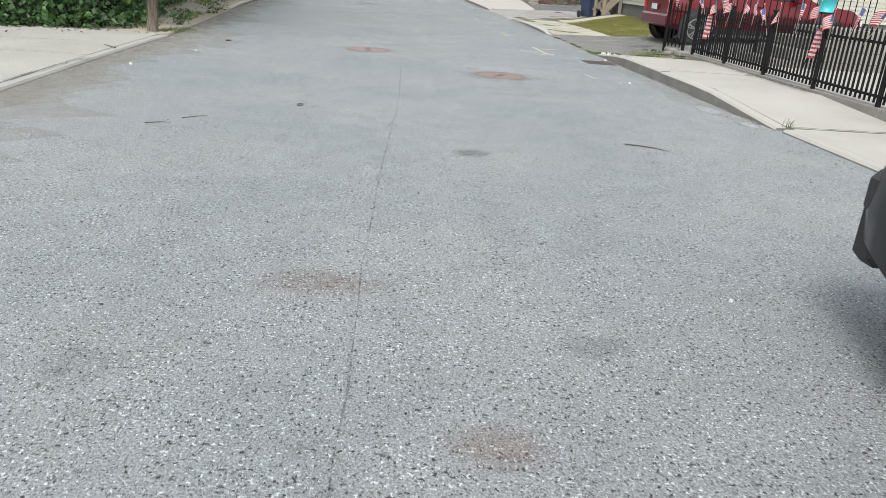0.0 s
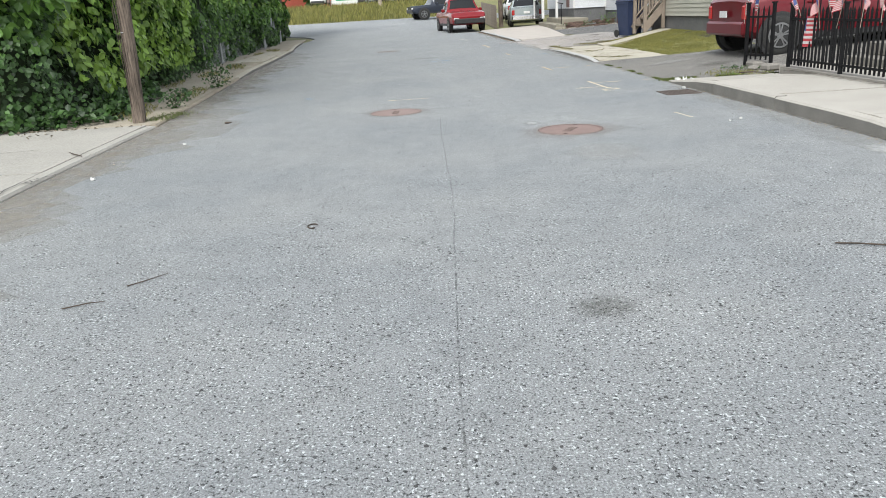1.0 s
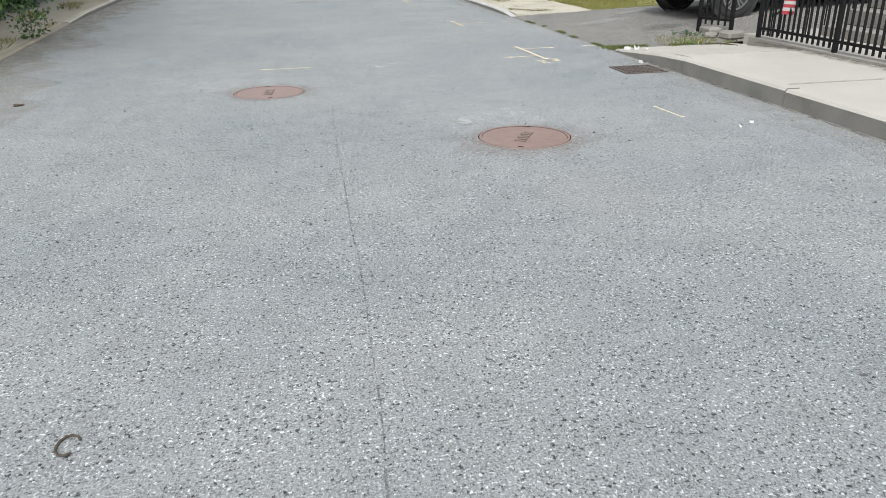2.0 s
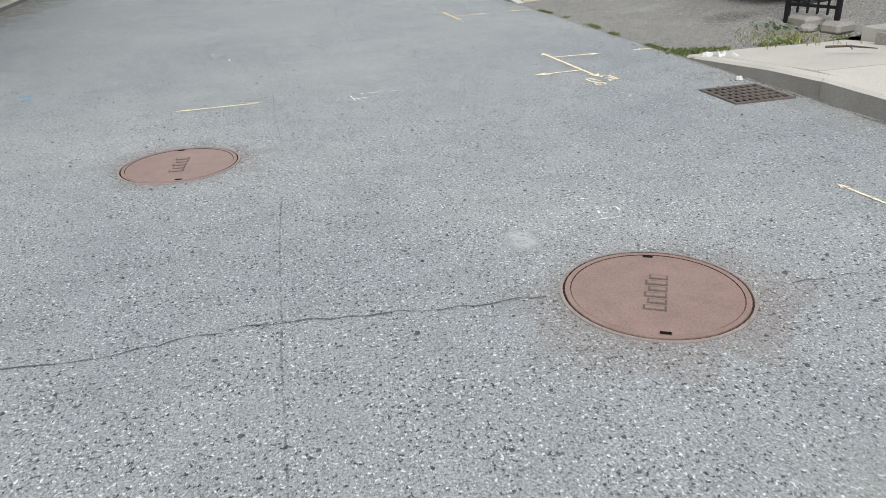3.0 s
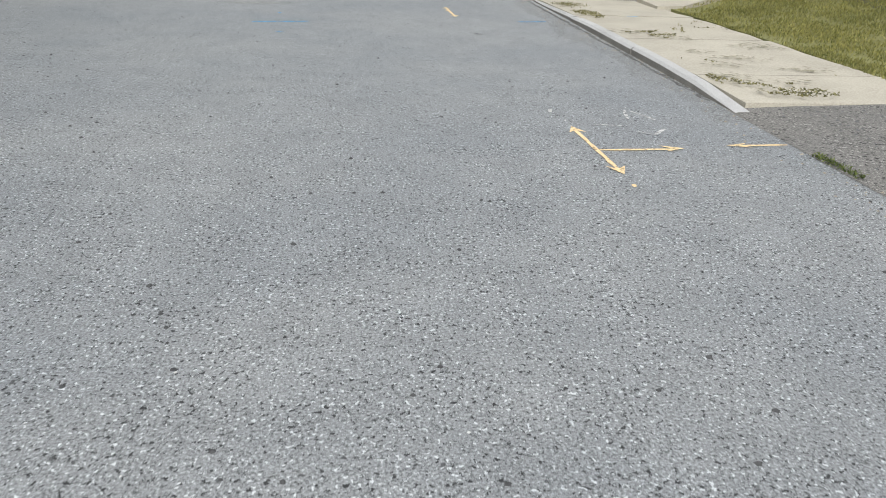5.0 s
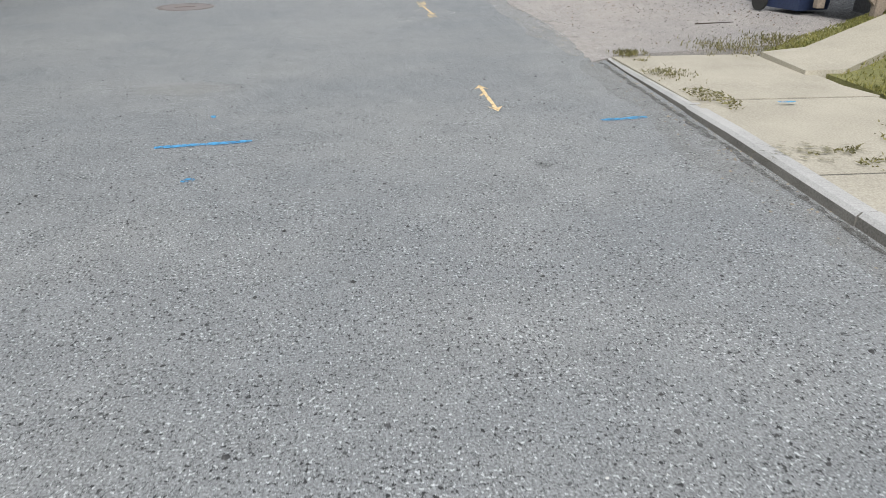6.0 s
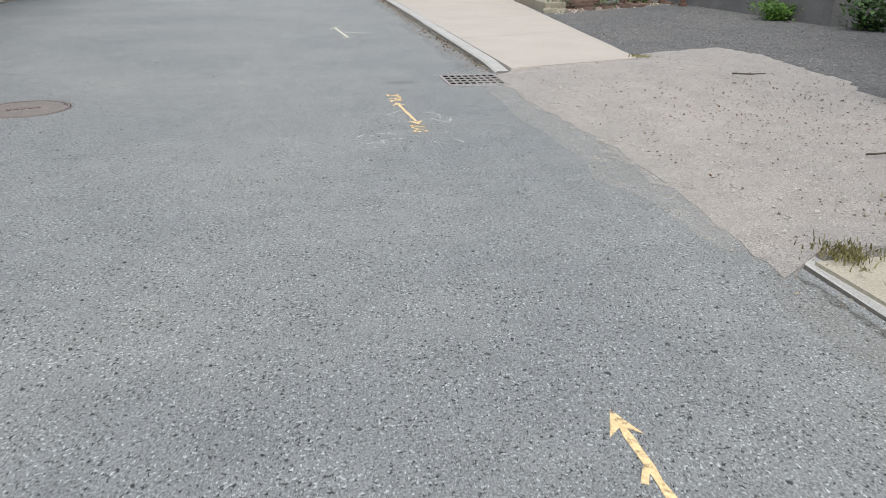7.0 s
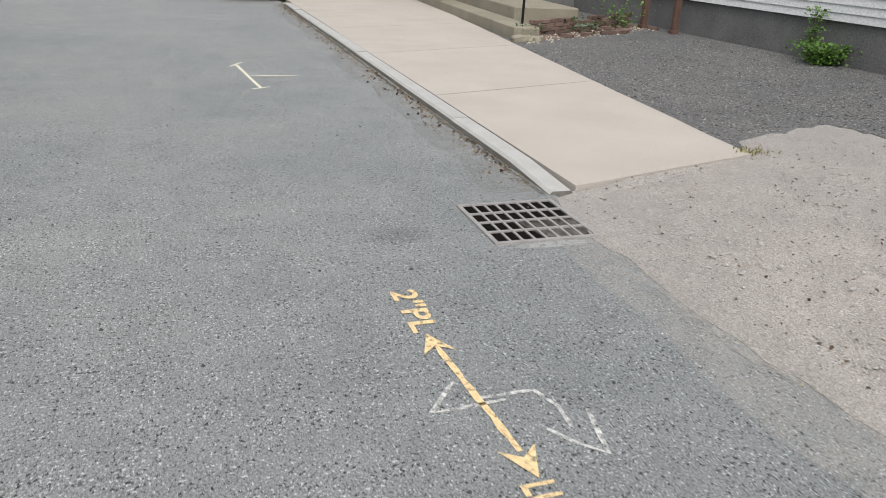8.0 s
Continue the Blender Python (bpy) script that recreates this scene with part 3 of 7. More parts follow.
pavement("pavement_5", -5.35, lambda y: left_kerb(y) - K - 0.02, [24.0, 26.0, 28.0, 30.0], 0.09, M_CONC_OLD, "old concrete slabs among the weeds", dips=False)
solid("verge", slabbed([(-13, 11.77)] + [(left_kerb(y) - 0.1, y) for y in (11.77, 13.7, 19.2, 26, 31, 35, 40)] + [(-6.0, 46), (-13, 46)], -0.05, 0.032), M_VERGE, "bare brown soil verge with weeds", "verge", "structure")

# driveways and yards on the right
def drive_z(x, y):
    """The old driveway climbs from the gutter; its sides lie level with what adjoins them."""
    side = min(1.0, max(0.0, (y - 13.3) / 1.0), max(0.0, (17.75 - y) / 1.4))
    return 0.002 + 0.01 * min(1.0, max(0.0, x - 3.42) / 0.4) + 0.022 * max(0.0, x - 3.5) + 0.08 * side * min(2.6, max(0.0, x - 3.7))


bm = bmesh.new()
rows = []
for i in range(25):
    x = XR - 0.03 + (11.5 - XR + 0.03) * (i / 24) ** 1.6
    south = 12.72 + 0.6 * min(1.0, (x - 3.42) / 0.3) if x < 3.72 else 13.0 + 0.19 * (x - 3.6)
    north = 17.7 + 0.1 * (x - 3.42)
    rows.append([bm.verts.new((x, south + (north - south) * k / 14, drive_z(x, south + (north - south) * k / 14))) for k in range(15)])
for a, b in zip(rows, rows[1:]):
    for k in range(14):
        bm.faces.new((a[k], b[k], b[k + 1], a[k + 1]))
solid("driveway_1", bm, M_DRIVE2, "cracked old asphalt driveway under the red car", "driveway", "structure")


def ragged(points, step, amount, seed):
    """The same outline with its edges broken up."""
    rnd = random.Random(seed)
    out = []
    for (xa, ya), (xb, yb) in zip(points, points[1:] + points[:1]):
        n = max(1, int(math.hypot(xb - xa, yb - ya) / step))
        out += [(xa + (xb - xa) * k / n + (rnd.uniform(-amount, amount) if k else 0), ya + (yb - ya) * k / n + (rnd.uniform(-amount, amount) if k else 0)) for k in range(n)]
    return out


def apron_z(x, y):
    return 0.004 + 0.057 * min(1, max(0, x - 3.48) / 0.6) + 0.019 * max(0, x - 4.1)


edge = ragged([(XR + 0.02, 28.55), (XR - 0.06, 28.0), (XR - 0.08, 27.0), (XR - 0.02, 26.2), (XR + 0.03, 25.4), (XR + 0.02, 24.5), (XR - 0.05, 23.8), (XR - 0.1, 23.1)], 0.12, 0.03, 3)
rim = ragged([(6.7, 23.9), (6.45, 25.4), (6.38, 26.5), (6.66, 27.2), (6.75, 28.1), (6.9, 29.0), (6.72, 29.7), (6.15, 29.55), (5.6, 29.4), (5.3, 29.12)], 0.1, 0.045, 5)
cut = max(i for i, p in enumerate(edge) if p == (XR - 0.1, 23.1))
edge = edge[:cut + 1]
back = max(i for i, p in enumerate(rim) if p == (5.3, 29.12))
rim = rim[:back + 1]
solid("driveway_2", slabbed([(3.64, 23.3), (5.1, 23.35)] + rim + [(5.3, 29.2), (5.3, 28.97), (4.1, 28.7), (3.64, 28.6)] + edge, -0.05, apron_z), M_DIRT, "dusty pale worn asphalt apron strewn with grit", "driveway", "structure")
solid("yard", slabbed([(14, 24.5), (14, 44), (6.9, 44), (6.28, 38), (5.24, 29.25)] + rim[::-1], -0.05, lambda x, y: 0.07 + 0.027 * max(0, x - 5)), M_DRIVE, "dark rough asphalt yard in front of the white house", "yard", "structure")
def lawn_z(x, y):
    return 0.055 + (0.02 + 0.11 * min(1, max(0, (y - 18.2) / 2.5))) * max(0, x - 5)


solid("lawn", slabbed([(5.02, 17.8), (7.2, 18.3), (7.2, 24.6), (5.9, 23.7), (4.95, 23.2)], -0.05, lawn_z), M_LAWN, "patchy soil under the small front lawn", "lawn", "structure")
solid("walkway", slabbed([(4.8, 22.25), (5.1, 22.2), (6.6, 23.15), (7.0, 23.4), (7.0, 24.1), (6.5, 23.85), (5.25, 23.06), (4.85, 23.05)], -0.05, lambda x, y: lawn_z(x, y) + 0.022), M_CONC_OLD, "pale concrete walkway between two lawn patches", "walkway", "structure")
solid("front_yard", slabbed([(5.0, -28), (14, -28), (14, 14.0), (9.8, 14.0), (5.0, 13.1)], -0.05, 0.16), M_CONC, "pale concrete front yard behind the iron fence", "yard", "structure")


# ---- ironwork and marks on the road ----
def flat(name, bm, material, label, category="road marking", group=""):
    return solid(name, bm, material, label, category, group=group)


def lettering(name, text, x, y, size, turn, material, label, stretch=1.0):
    cu = bpy.data.curves.new(name, "FONT")
    cu.body, cu.size, cu.offset = text, size, size * 0.02
    tmp = bpy.data.objects.new(name, cu)
    me = bpy.data.meshes.new_from_object(tmp)
    bpy.data.objects.remove(tmp)
    me.materials.append(material)
    ob = tagged(new(name, me), label, "road marking")
    ob.matrix_basis = pose(x, y, 0.0055, 0, 0, turn) @ Matrix.Diagonal((stretch, 1, 1, 1))
    return ob


def manhole(x, y, r, turn, bars, iron=None, label="rusty brown cast-iron manhole cover set in the asphalt"):
    """A cast cover in two rims, with pick slots and a raised line of worn letters."""
    cover = thing("manhole_cover", label, "manhole cover", pose(x, y, 0, 0, 0, turn), "manhole covers in the street")
    part("frame_ring", disc(bmesh.new(), 0, 0, 0.005, r, 48, r * 0.965, thick=0.012), M_IRON_RIM, cover)
    part("gap", disc(bmesh.new(), 0, 0, 0.0015, r * 0.965, 48), M_DARK, cover)
    part("inner_ring", disc(bmesh.new(), 0, 0, 0.006, r * 0.94, 48, r * 0.885, thick=0.01), iron or M_IRON, cover)
    lid = part("lid", disc(bmesh.new(), 0, 0, 0.0045, r * 0.875, 48, thick=0.008), iron or M_IRON, cover, "worn flat lid")
    for a in (8, 188):
        px, py = r * 0.84 * math.cos(radians(a)), r * 0.84 * math.sin(radians(a))
        part("pick_slot", boxed(px - 0.008, px + 0.008, py - 0.018, py + 0.018, 0.0052, 0.0062), M_DARK, lid)
    for i in range(bars):
        w = 0.27 / bars
        u = -0.135 + w * i
        letter = part("raised_letter", boxed(u, u + w * 0.68, -0.038, 0.038 - 0.012 * (i % 2), 0.004, 0.0078), M_BAR, lid)
        part("worn_face", boxed(u + 0.006, u + w * 0.68 - 0.006, -0.031, 0.031 - 0.012 * (i % 2), 0.0075, 0.0092), M_IRON, letter)
    return cover


manhole(1.215, 9.62, 0.327, 60, 6)
manhole(-0.52, 11.75, 0.327, 85, 5)
manhole(-0.95, 27.24, 0.37, 20, 5, M_IRON_GREY, "worn grey-brown cast-iron manhole cover with a rusty rim")


def catch_basin(x, y, cols, rows, size=0.6, turn=0.0, iron=None):
    """A square grating of crossing bars over a flat plate coloured as a pit's shade."""
    g = thing("drain_grate", "square cast-iron drain grate beside the kerb", "drain grate", pose(x, y, 0, 0, 0, turn), "street drains")
    h = size / 2
    # shallow plate on the road; its blackness stands for the pit's depth
    part("pit", boxed(-h, h, -h, h, 0.0005, 0.002), M_DARK, g)
    for u0, u1, v0, v1 in ((-h - 0.025, h + 0.025, -h - 0.025, -h), (-h - 0.025, h + 0.025, h, h + 0.025), (-h - 0.025, -h, -h, h), (h, h + 0.025, -h, h)):
        part("frame_bar", boxed(u0, u1, v0, v1, -0.02, 0.011), iron or M_BAR, g)
    bar = boxed(-0.007, 0.007, -h, h, 0.002, 0.0095)
    me = finish("bar", bar, iron or M_BAR)
    for i in range(1, cols):
        o = new("bar", me)
        o.parent, o.matrix_basis = g, pose(-h + size * i / cols, 0, 0)
    me2 = finish("cross_bar", boxed(-h, h, -0.009, 0.009, 0.002, 0.011), iron or M_BAR)
    for i in range(1, rows):
        o = new("cross_bar", me2)
        o.parent, o.matrix_basis = g, pose(0, -h + size * i / rows, 0)
    return g


catch_basin(3.11, 28.22, 8, 4, 0.57, 0, M_BAR_PALE)
catch_basin(3.13, 11.955, 8, 5, 0.39)

# the long paving seam and a cross crack
bm = bmesh.new()
rnd = random.Random(4)
seam = [(-0.33, 0.3), (-0.31, 1.58), (-0.3, 2.0), (-0.285, 3.0), (-0.25, 3.9), (-0.21, 5.1), (-0.16, 6.0), (-0.12, 6.6), (-0.08, 7.8), (-0.06, 9.0), (-0.04, 9.85), (0.02, 11.6)]
ribbon(bm, [(a[0] + (b[0] - a[0]) * k / 3 + rnd.uniform(-0.006, 0.006), a[1] + (b[1] - a[1]) * k / 3) for a, b in zip(seam, seam[1:]) for k in range(3)], 0.007, 0.0035, 1, 5, 0.5)
flat("seam", bm, M_SEAM, "thin dark paving seam along the street", "crack")
bm = bmesh.new()
ribbon(bm, [(0.04 - 0.006 * i + rnd.uniform(-0.012, 0.012), 11.7 + 0.5 * i) for i in range(12)], 0.004, 0.0035, 1, 6, 0.8)
flat("seam", bm, M_SEAM, "thin dark paving seam along the street", "crack")
bm = bmesh.new()
rnd = random.Random(9)
base = [(-2.2, 9.62), (-0.95, 9.78), (-0.6, 9.76), (-0.15, 9.82), (0.0, 9.8), (0.3, 9.76), (0.55, 9.73), (0.8, 9.71), (0.9, 9.7)]
pts = []
for a, b in zip(base, base[1:]):
    n = max(2, int((b[0] - a[0]) / 0.05))
    pts += [(a[0] + (b[0] - a[0]) * k / n, a[1] + (b[1] - a[1]) * k / n + rnd.uniform(-0.012, 0.012)) for k in range(n)]
ribbon(bm, pts, 0.0038, 0.0036, 1, 8, 0.8)
flat("crack", bm, M_CRACK, "ragged dark crack across the asphalt", "crack")
bm = bmesh.new()
ribbon(bm, [(1.62 + 0.06 * k, 9.55 - 0.005 * k + rnd.uniform(-0.013, 0.013)) for k in range(18)], 0.004, 0.0036, 1, 8, 0.6)
flat("crack", bm, M_CRACK, "thin dark crack running from the manhole cover", "crack")


def mark(strokes, heads, material, label, width=0.028, head=(0.13, 0.1), seed=1):
    """A sprayed sign: every stroke and arrowhead a piece of its own."""
    t = thing("utility_mark", label, "road marking", group="sprayed utility marks")
    for i, s in enumerate(strokes):
        part("stroke", ribbon(bmesh.new(), s, width, 0.004 + 0.0002 * i, 0.7, seed + i, 0.25), material, t)
    for i, (tip, way) in enumerate(heads):
        part("arrowhead", arrowhead(bmesh.new(), tip, way, head[0], head[1] * 1.15, z=0.0052 + 0.0002 * i), material, t)
    return t


mark([[(-0.64, 13.05), (-0.1, 13.08)]], [((-0.06, 13.085), (1, 0.05)), ((-0.66, 13.05), (-1, -0.05))], M_PALEY, "faded yellow sprayed double arrow on the asphalt", 0.02, (0.11, 0.055))
mark([[(2.44, 13.95), (2.475, 12.92)], [(2.46, 13.77), (2.86, 13.76)], [(2.46, 13.16), (2.09, 13.13)]],
     [((2.435, 14.0), (0, 1)), ((2.48, 12.86), (0.03, -1)), ((2.9, 13.76), (1, 0)), ((2.05, 13.13), (-1, -0.03))], M_PALEY, "yellow sprayed arrows branching beside the driveway", 0.026, (0.12, 0.085))
mark([[(3.26, 13.775), (3.42, 13.775)]], [((3.2, 13.775), (-1, 0))], M_PALEY, "short faded yellow arrow at the road edge", 0.022, (0.12, 0.06))
lettering("utility_lettering", '2"PL', 2.49, 12.9, 0.13, -90, M_PALEY, "faded yellow sprayed letters reading 2 inch PL", 0.85)
lettering("utility_lettering", "LU-G", 2.345, 12.84, 0.12, -90, M_PALEY, "faded yellow sprayed letters reading LU-G", 0.85)
mark([[(2.49, 10.27), (2.52, 9.9)]], [((2.485, 10.3), (-0.05, 1)), ((2.525, 9.86), (0.05, -1))], M_PALEY, "small faded yellow double arrow on asphalt", 0.014, (0.06, 0.04))
mark([[(2.317, 17.25), (2.335, 16.55)], [(2.34, 16.87), (2.74, 16.88)]], [((2.316, 17.3), (-0.03, 1)), ((2.337, 16.5), (0.03, -1)), ((2.8, 16.89), (1, 0.02))], M_ORANGE, "faded yellow sprayed arrow with a side branch", 0.023, (0.12, 0.085))
mark([[(3.13, 16.94), (3.4, 16.95)]], [((3.05, 16.94), (-1, 0))], M_ORANGE, "short faded yellow arrow pointing from the kerb", 0.022, (0.13, 0.07))
mark([[(2.25, 22.24), (2.262, 21.6)], [(2.25, 22.05), (2.21, 21.98)]], [((2.247, 22.31), (0, 1)), ((2.264, 21.53), (0.02, -1))], M_ORANGE, "faded orange-yellow double arrow on grey asphalt", 0.026, (0.13, 0.09))
mark([[(0.21, 20.93), (0.7, 21.0)], [(0.2, 20.925), (0.29, 20.94)], [(0.62, 20.99), (0.73, 21.012)]], [], M_BLUE, "bright blue sprayed line across the asphalt", 0.05)
mark([[(2.88, 21.26), (3.02, 21.28)], [(2.98, 21.27), (3.2, 21.31)]], [], M_BLUE, "faint blue sprayed dash at the gutter", 0.05)
mark([[(0.395, 21.57), (0.43, 21.575)]], [], M_BLUE, "small blue paint blot on the asphalt", 0.06)
mark([[(0.48, 20.33), (0.5, 20.37), (0.535, 20.35)]], [], M_BLUE, "faint blue paint blot on the asphalt", 0.04)
b = ribbon(bmesh.new(), [(4.08, 21.32), (4.2, 21.32)], 0.04, 0.0775)
flat("utility_mark", b, M_BLUE, "short blue sprayed dash on the pavement", group="sprayed utility marks")
mark([[(2.18, 27.0), (2.235, 26.33)]], [((2.17, 27.1), (-0.06, 1)), ((2.238, 26.2), (0.06, -1))], M_ORANGE, "orange-yellow sprayed double arrow beside the drain", 0.025, (0.15, 0.115))
lettering("utility_lettering", '2"PL', 2.125, 27.5, 0.16, -90, M_ORANGE, "orange-yellow sprayed letters reading 2 inch PL", 1.3)
lettering("utility_lettering", "LU-G", 2.17, 26.19, 0.15, -90, M_ORANGE, "orange-yellow sprayed letters reading LU-G", 0.72)
mark([[(2.16, 26.75), (2.03, 26.59), (2.12, 26.59), (2.3, 26.6)], [(2.22, 26.63), (2.42, 26.63), (2.46, 26.52), (2.45, 26.4)], [(2.35, 26.44), (2.42, 26.33), (2.5, 26.25), (2.55, 26.48)]], [], M_FAINT, "faint white sprayed outline arrow under the orange one", 0.017)
mark([[(1.72, 25.84), (1.78, 25.92), (1.86, 25.88)], [(1.9, 25.93), (1.97, 25.96), (2.03, 25.88)], [(1.78, 25.64), (1.95, 25.75), (2.06, 25.78)], [(1.9, 25.74), (1.92, 25.58)], [(1.78, 25.52), (1.86, 25.54)], [(2.34, 25.9), (2.42, 25.94)], [(2.3, 25.78), (2.36, 25.76)], [(2.42, 25.72), (2.48, 25.6)], [(2.24, 25.62), (2.3, 25.66)]], [], M_FAINT, "worn white sprayed strokes, past reading", 0.02)
mark([[(1.9, 33.7), (2.04, 32.25)], [(2.0, 32.94), (2.5, 32.95)], [(1.82, 33.55), (1.98, 33.85)], [(1.95, 32.2), (2.13, 32.3)]], [], M_PALEW, "pale yellow sprayed branching line further up the street", 0.035)
mark([[(0.52, 12.9), (0.71, 12.93)], [(0.58, 13.03), (0.6, 12.86)], [(0.71, 13.06), (0.8, 13.08), (0.85, 13.13)], [(0.66, 13.09), (0.68, 13.04)], [(0.88, 13.05), (0.94, 13.05)], [(0.74, 13.04), (0.77, 13.05)]], [], M_WHITE, "worn white sprayed strokes in the road's middle", 0.014)
mark([[(2.4, 12.36), (2.43, 12.24), (2.39, 12.19)], [(2.43, 12.24), (2.48, 12.26)], [(2.6, 12.34), (2.66, 12.3)]], [], M_FAINT, "faint white sprayed tick on the asphalt", 0.015)
mark([[(1.32, 10.52), (1.37, 10.51)], [(1.31, 10.47), (1.35, 10.4), (1.33, 10.33), (1.37, 10.33)], [(1.37, 10.36), (1.39, 10.38), (1.43, 10.38), (1.43, 10.32)], [(1.3, 10.27), (1.41, 10.27)], [(1.46, 10.42), (1.52, 10.41)]], [], M_FAINT, "worn white sprayed strokes near the manhole cover", 0.012)
mark([[(2.75, 17.66), (2.7, 17.46)], [(2.78, 17.64), (2.86, 17.44)], [(2.46, 17.34), (2.62, 17.31)], [(2.66, 17.2), (2.74, 17.14), (2.84, 17.25)]], [], M_FAINT, "faint white sprayed zigzag strokes on asphalt", 0.02)
mark([[(2.32, 16.36), (2.34, 16.355)]], [], M_ORANGE, "small orange paint blot on the asphalt", 0.035)
mark([[(-1.9, 13.9), (-1.8, 13.93)], [(-1.95, 14.1), (-1.85, 14.08)]], [], M_BLUE, "faded blue paint flecks on the asphalt", 0.03)


def stain(x, y, rx, ry, material, label, seed):
    return flat("stain", disc(bmesh.new(), x, y, 0.003, rx, 28, wobble=0.3, seed=seed, squash=ry / rx), material, label, "stain")


stain(0.4, 5.2, 0.16, 0.13, M_OIL, "dark oily stain on the asphalt", 1)
stain(-0.45, 2.83, 0.28, 0.14, M_RUSTSTAIN, "rusty brown stain on the asphalt", 2)
stain(0.12, 1.78, 0.17, 0.12, M_RUSTSTAIN, "rusty brown stain on the asphalt", 3)
stain(0.55, 2.36, 0.16, 0.1, M_STAIN, "faint dark stain on the asphalt", 4)
stain(-1.1, 2.15, 0.14, 0.16, M_STAIN, "dark speckled stain on the asphalt", 5)
stain(0.92, 10.18, 0.09, 0.14, M_FILLER, "pale filler patch on the asphalt", 6)
stain(1.22, 9.6, 0.58, 0.5, M_RUSTSTAIN, "faint rust bleeding round the manhole cover", 7)
stain(-0.52, 11.75, 0.5, 0.45, M_RUSTSTAIN, "faint rust bleeding round the manhole cover", 8)
stain(0.76, 10.56, 0.07, 0.04, M_PALESTAIN, "pale chalky smear on the asphalt", 9)
stain(2.35, 28.15, 0.2, 0.16, M_STAIN, "dark oily stain beside the drain", 10)
stain(1.25, 8.4, 0.35, 0.5, M_PALESTAIN, "pale chalky smear on the asphalt", 11)
stain(0.1, 22.4, 0.5, 0.25, M_PALESTAIN, "pale chalky smear on the asphalt", 12)
stain(-0.4, 1.75, 0.05, 0.04, M_STAIN, "small dark spot on the asphalt", 13)
stain(3.2, 7.75, 0.14, 0.3, M_FILLER, "pale cement smear beside the kerb", 16)
stain(3.28, 7.0, 0.1, 0.22, M_FILLER, "pale cement smear beside the kerb", 17)
stain(3.12, 27.87, 0.32, 0.07, M_FILLER, "pale cement smear along the drain's frame", 18)
stain(2.32, 20.42, 0.05, 0.05, M_OIL, "small brown spot on the asphalt", 15)


# ---- the overgrown hedge, its fence, the pole ----
HEDGE = [(-13, 11.8), (-8, 11.7), (-5.2, 11.65), (-4.65, 11.9), (-4.6, 12.6), (-4.95, 15), (-5.45, 18.8), (-5.75, 22), (-6.5, 35), (-7.2, 47)]
H_LEN = [0.0]
for (xa, ya), (xb, yb) in zip(HEDGE, HEDGE[1:]):
    H_LEN.append(H_LEN[-1] + math.hypot(xb - xa, yb - ya))


def hedge_at(s, z):
    """A place on the hedge's face, s metres along it, and the way out of it."""
    for i in range(len(HEDGE) - 1):
        if s <= H_LEN[i + 1] or i == len(HEDGE) - 2:
            k = (s - H_LEN[i]) / (H_LEN[i + 1] - H_LEN[i])
            (xa, ya), (xb, yb) = HEDGE[i], HEDGE[i + 1]
            d = Vector((xb - xa, yb - ya)).normalized()
            break
    out = Vector((d.y, -d.x))
    v = Vector((s * 0.35, z * 0.55, 3.1))
    push = 0.75 * noise.noise(v) + 0.5 * noise.noise(v * 2.9) + 0.06 * max(0, z - 1.0) - 0.1 * max(0, 0.4 - z)
    push = max(min(push, 0.25 + 0.07 * z), -0.6)
    return Vector((xa + (xb - xa) * k, ya + (yb - ya) * k)) + out * push, out


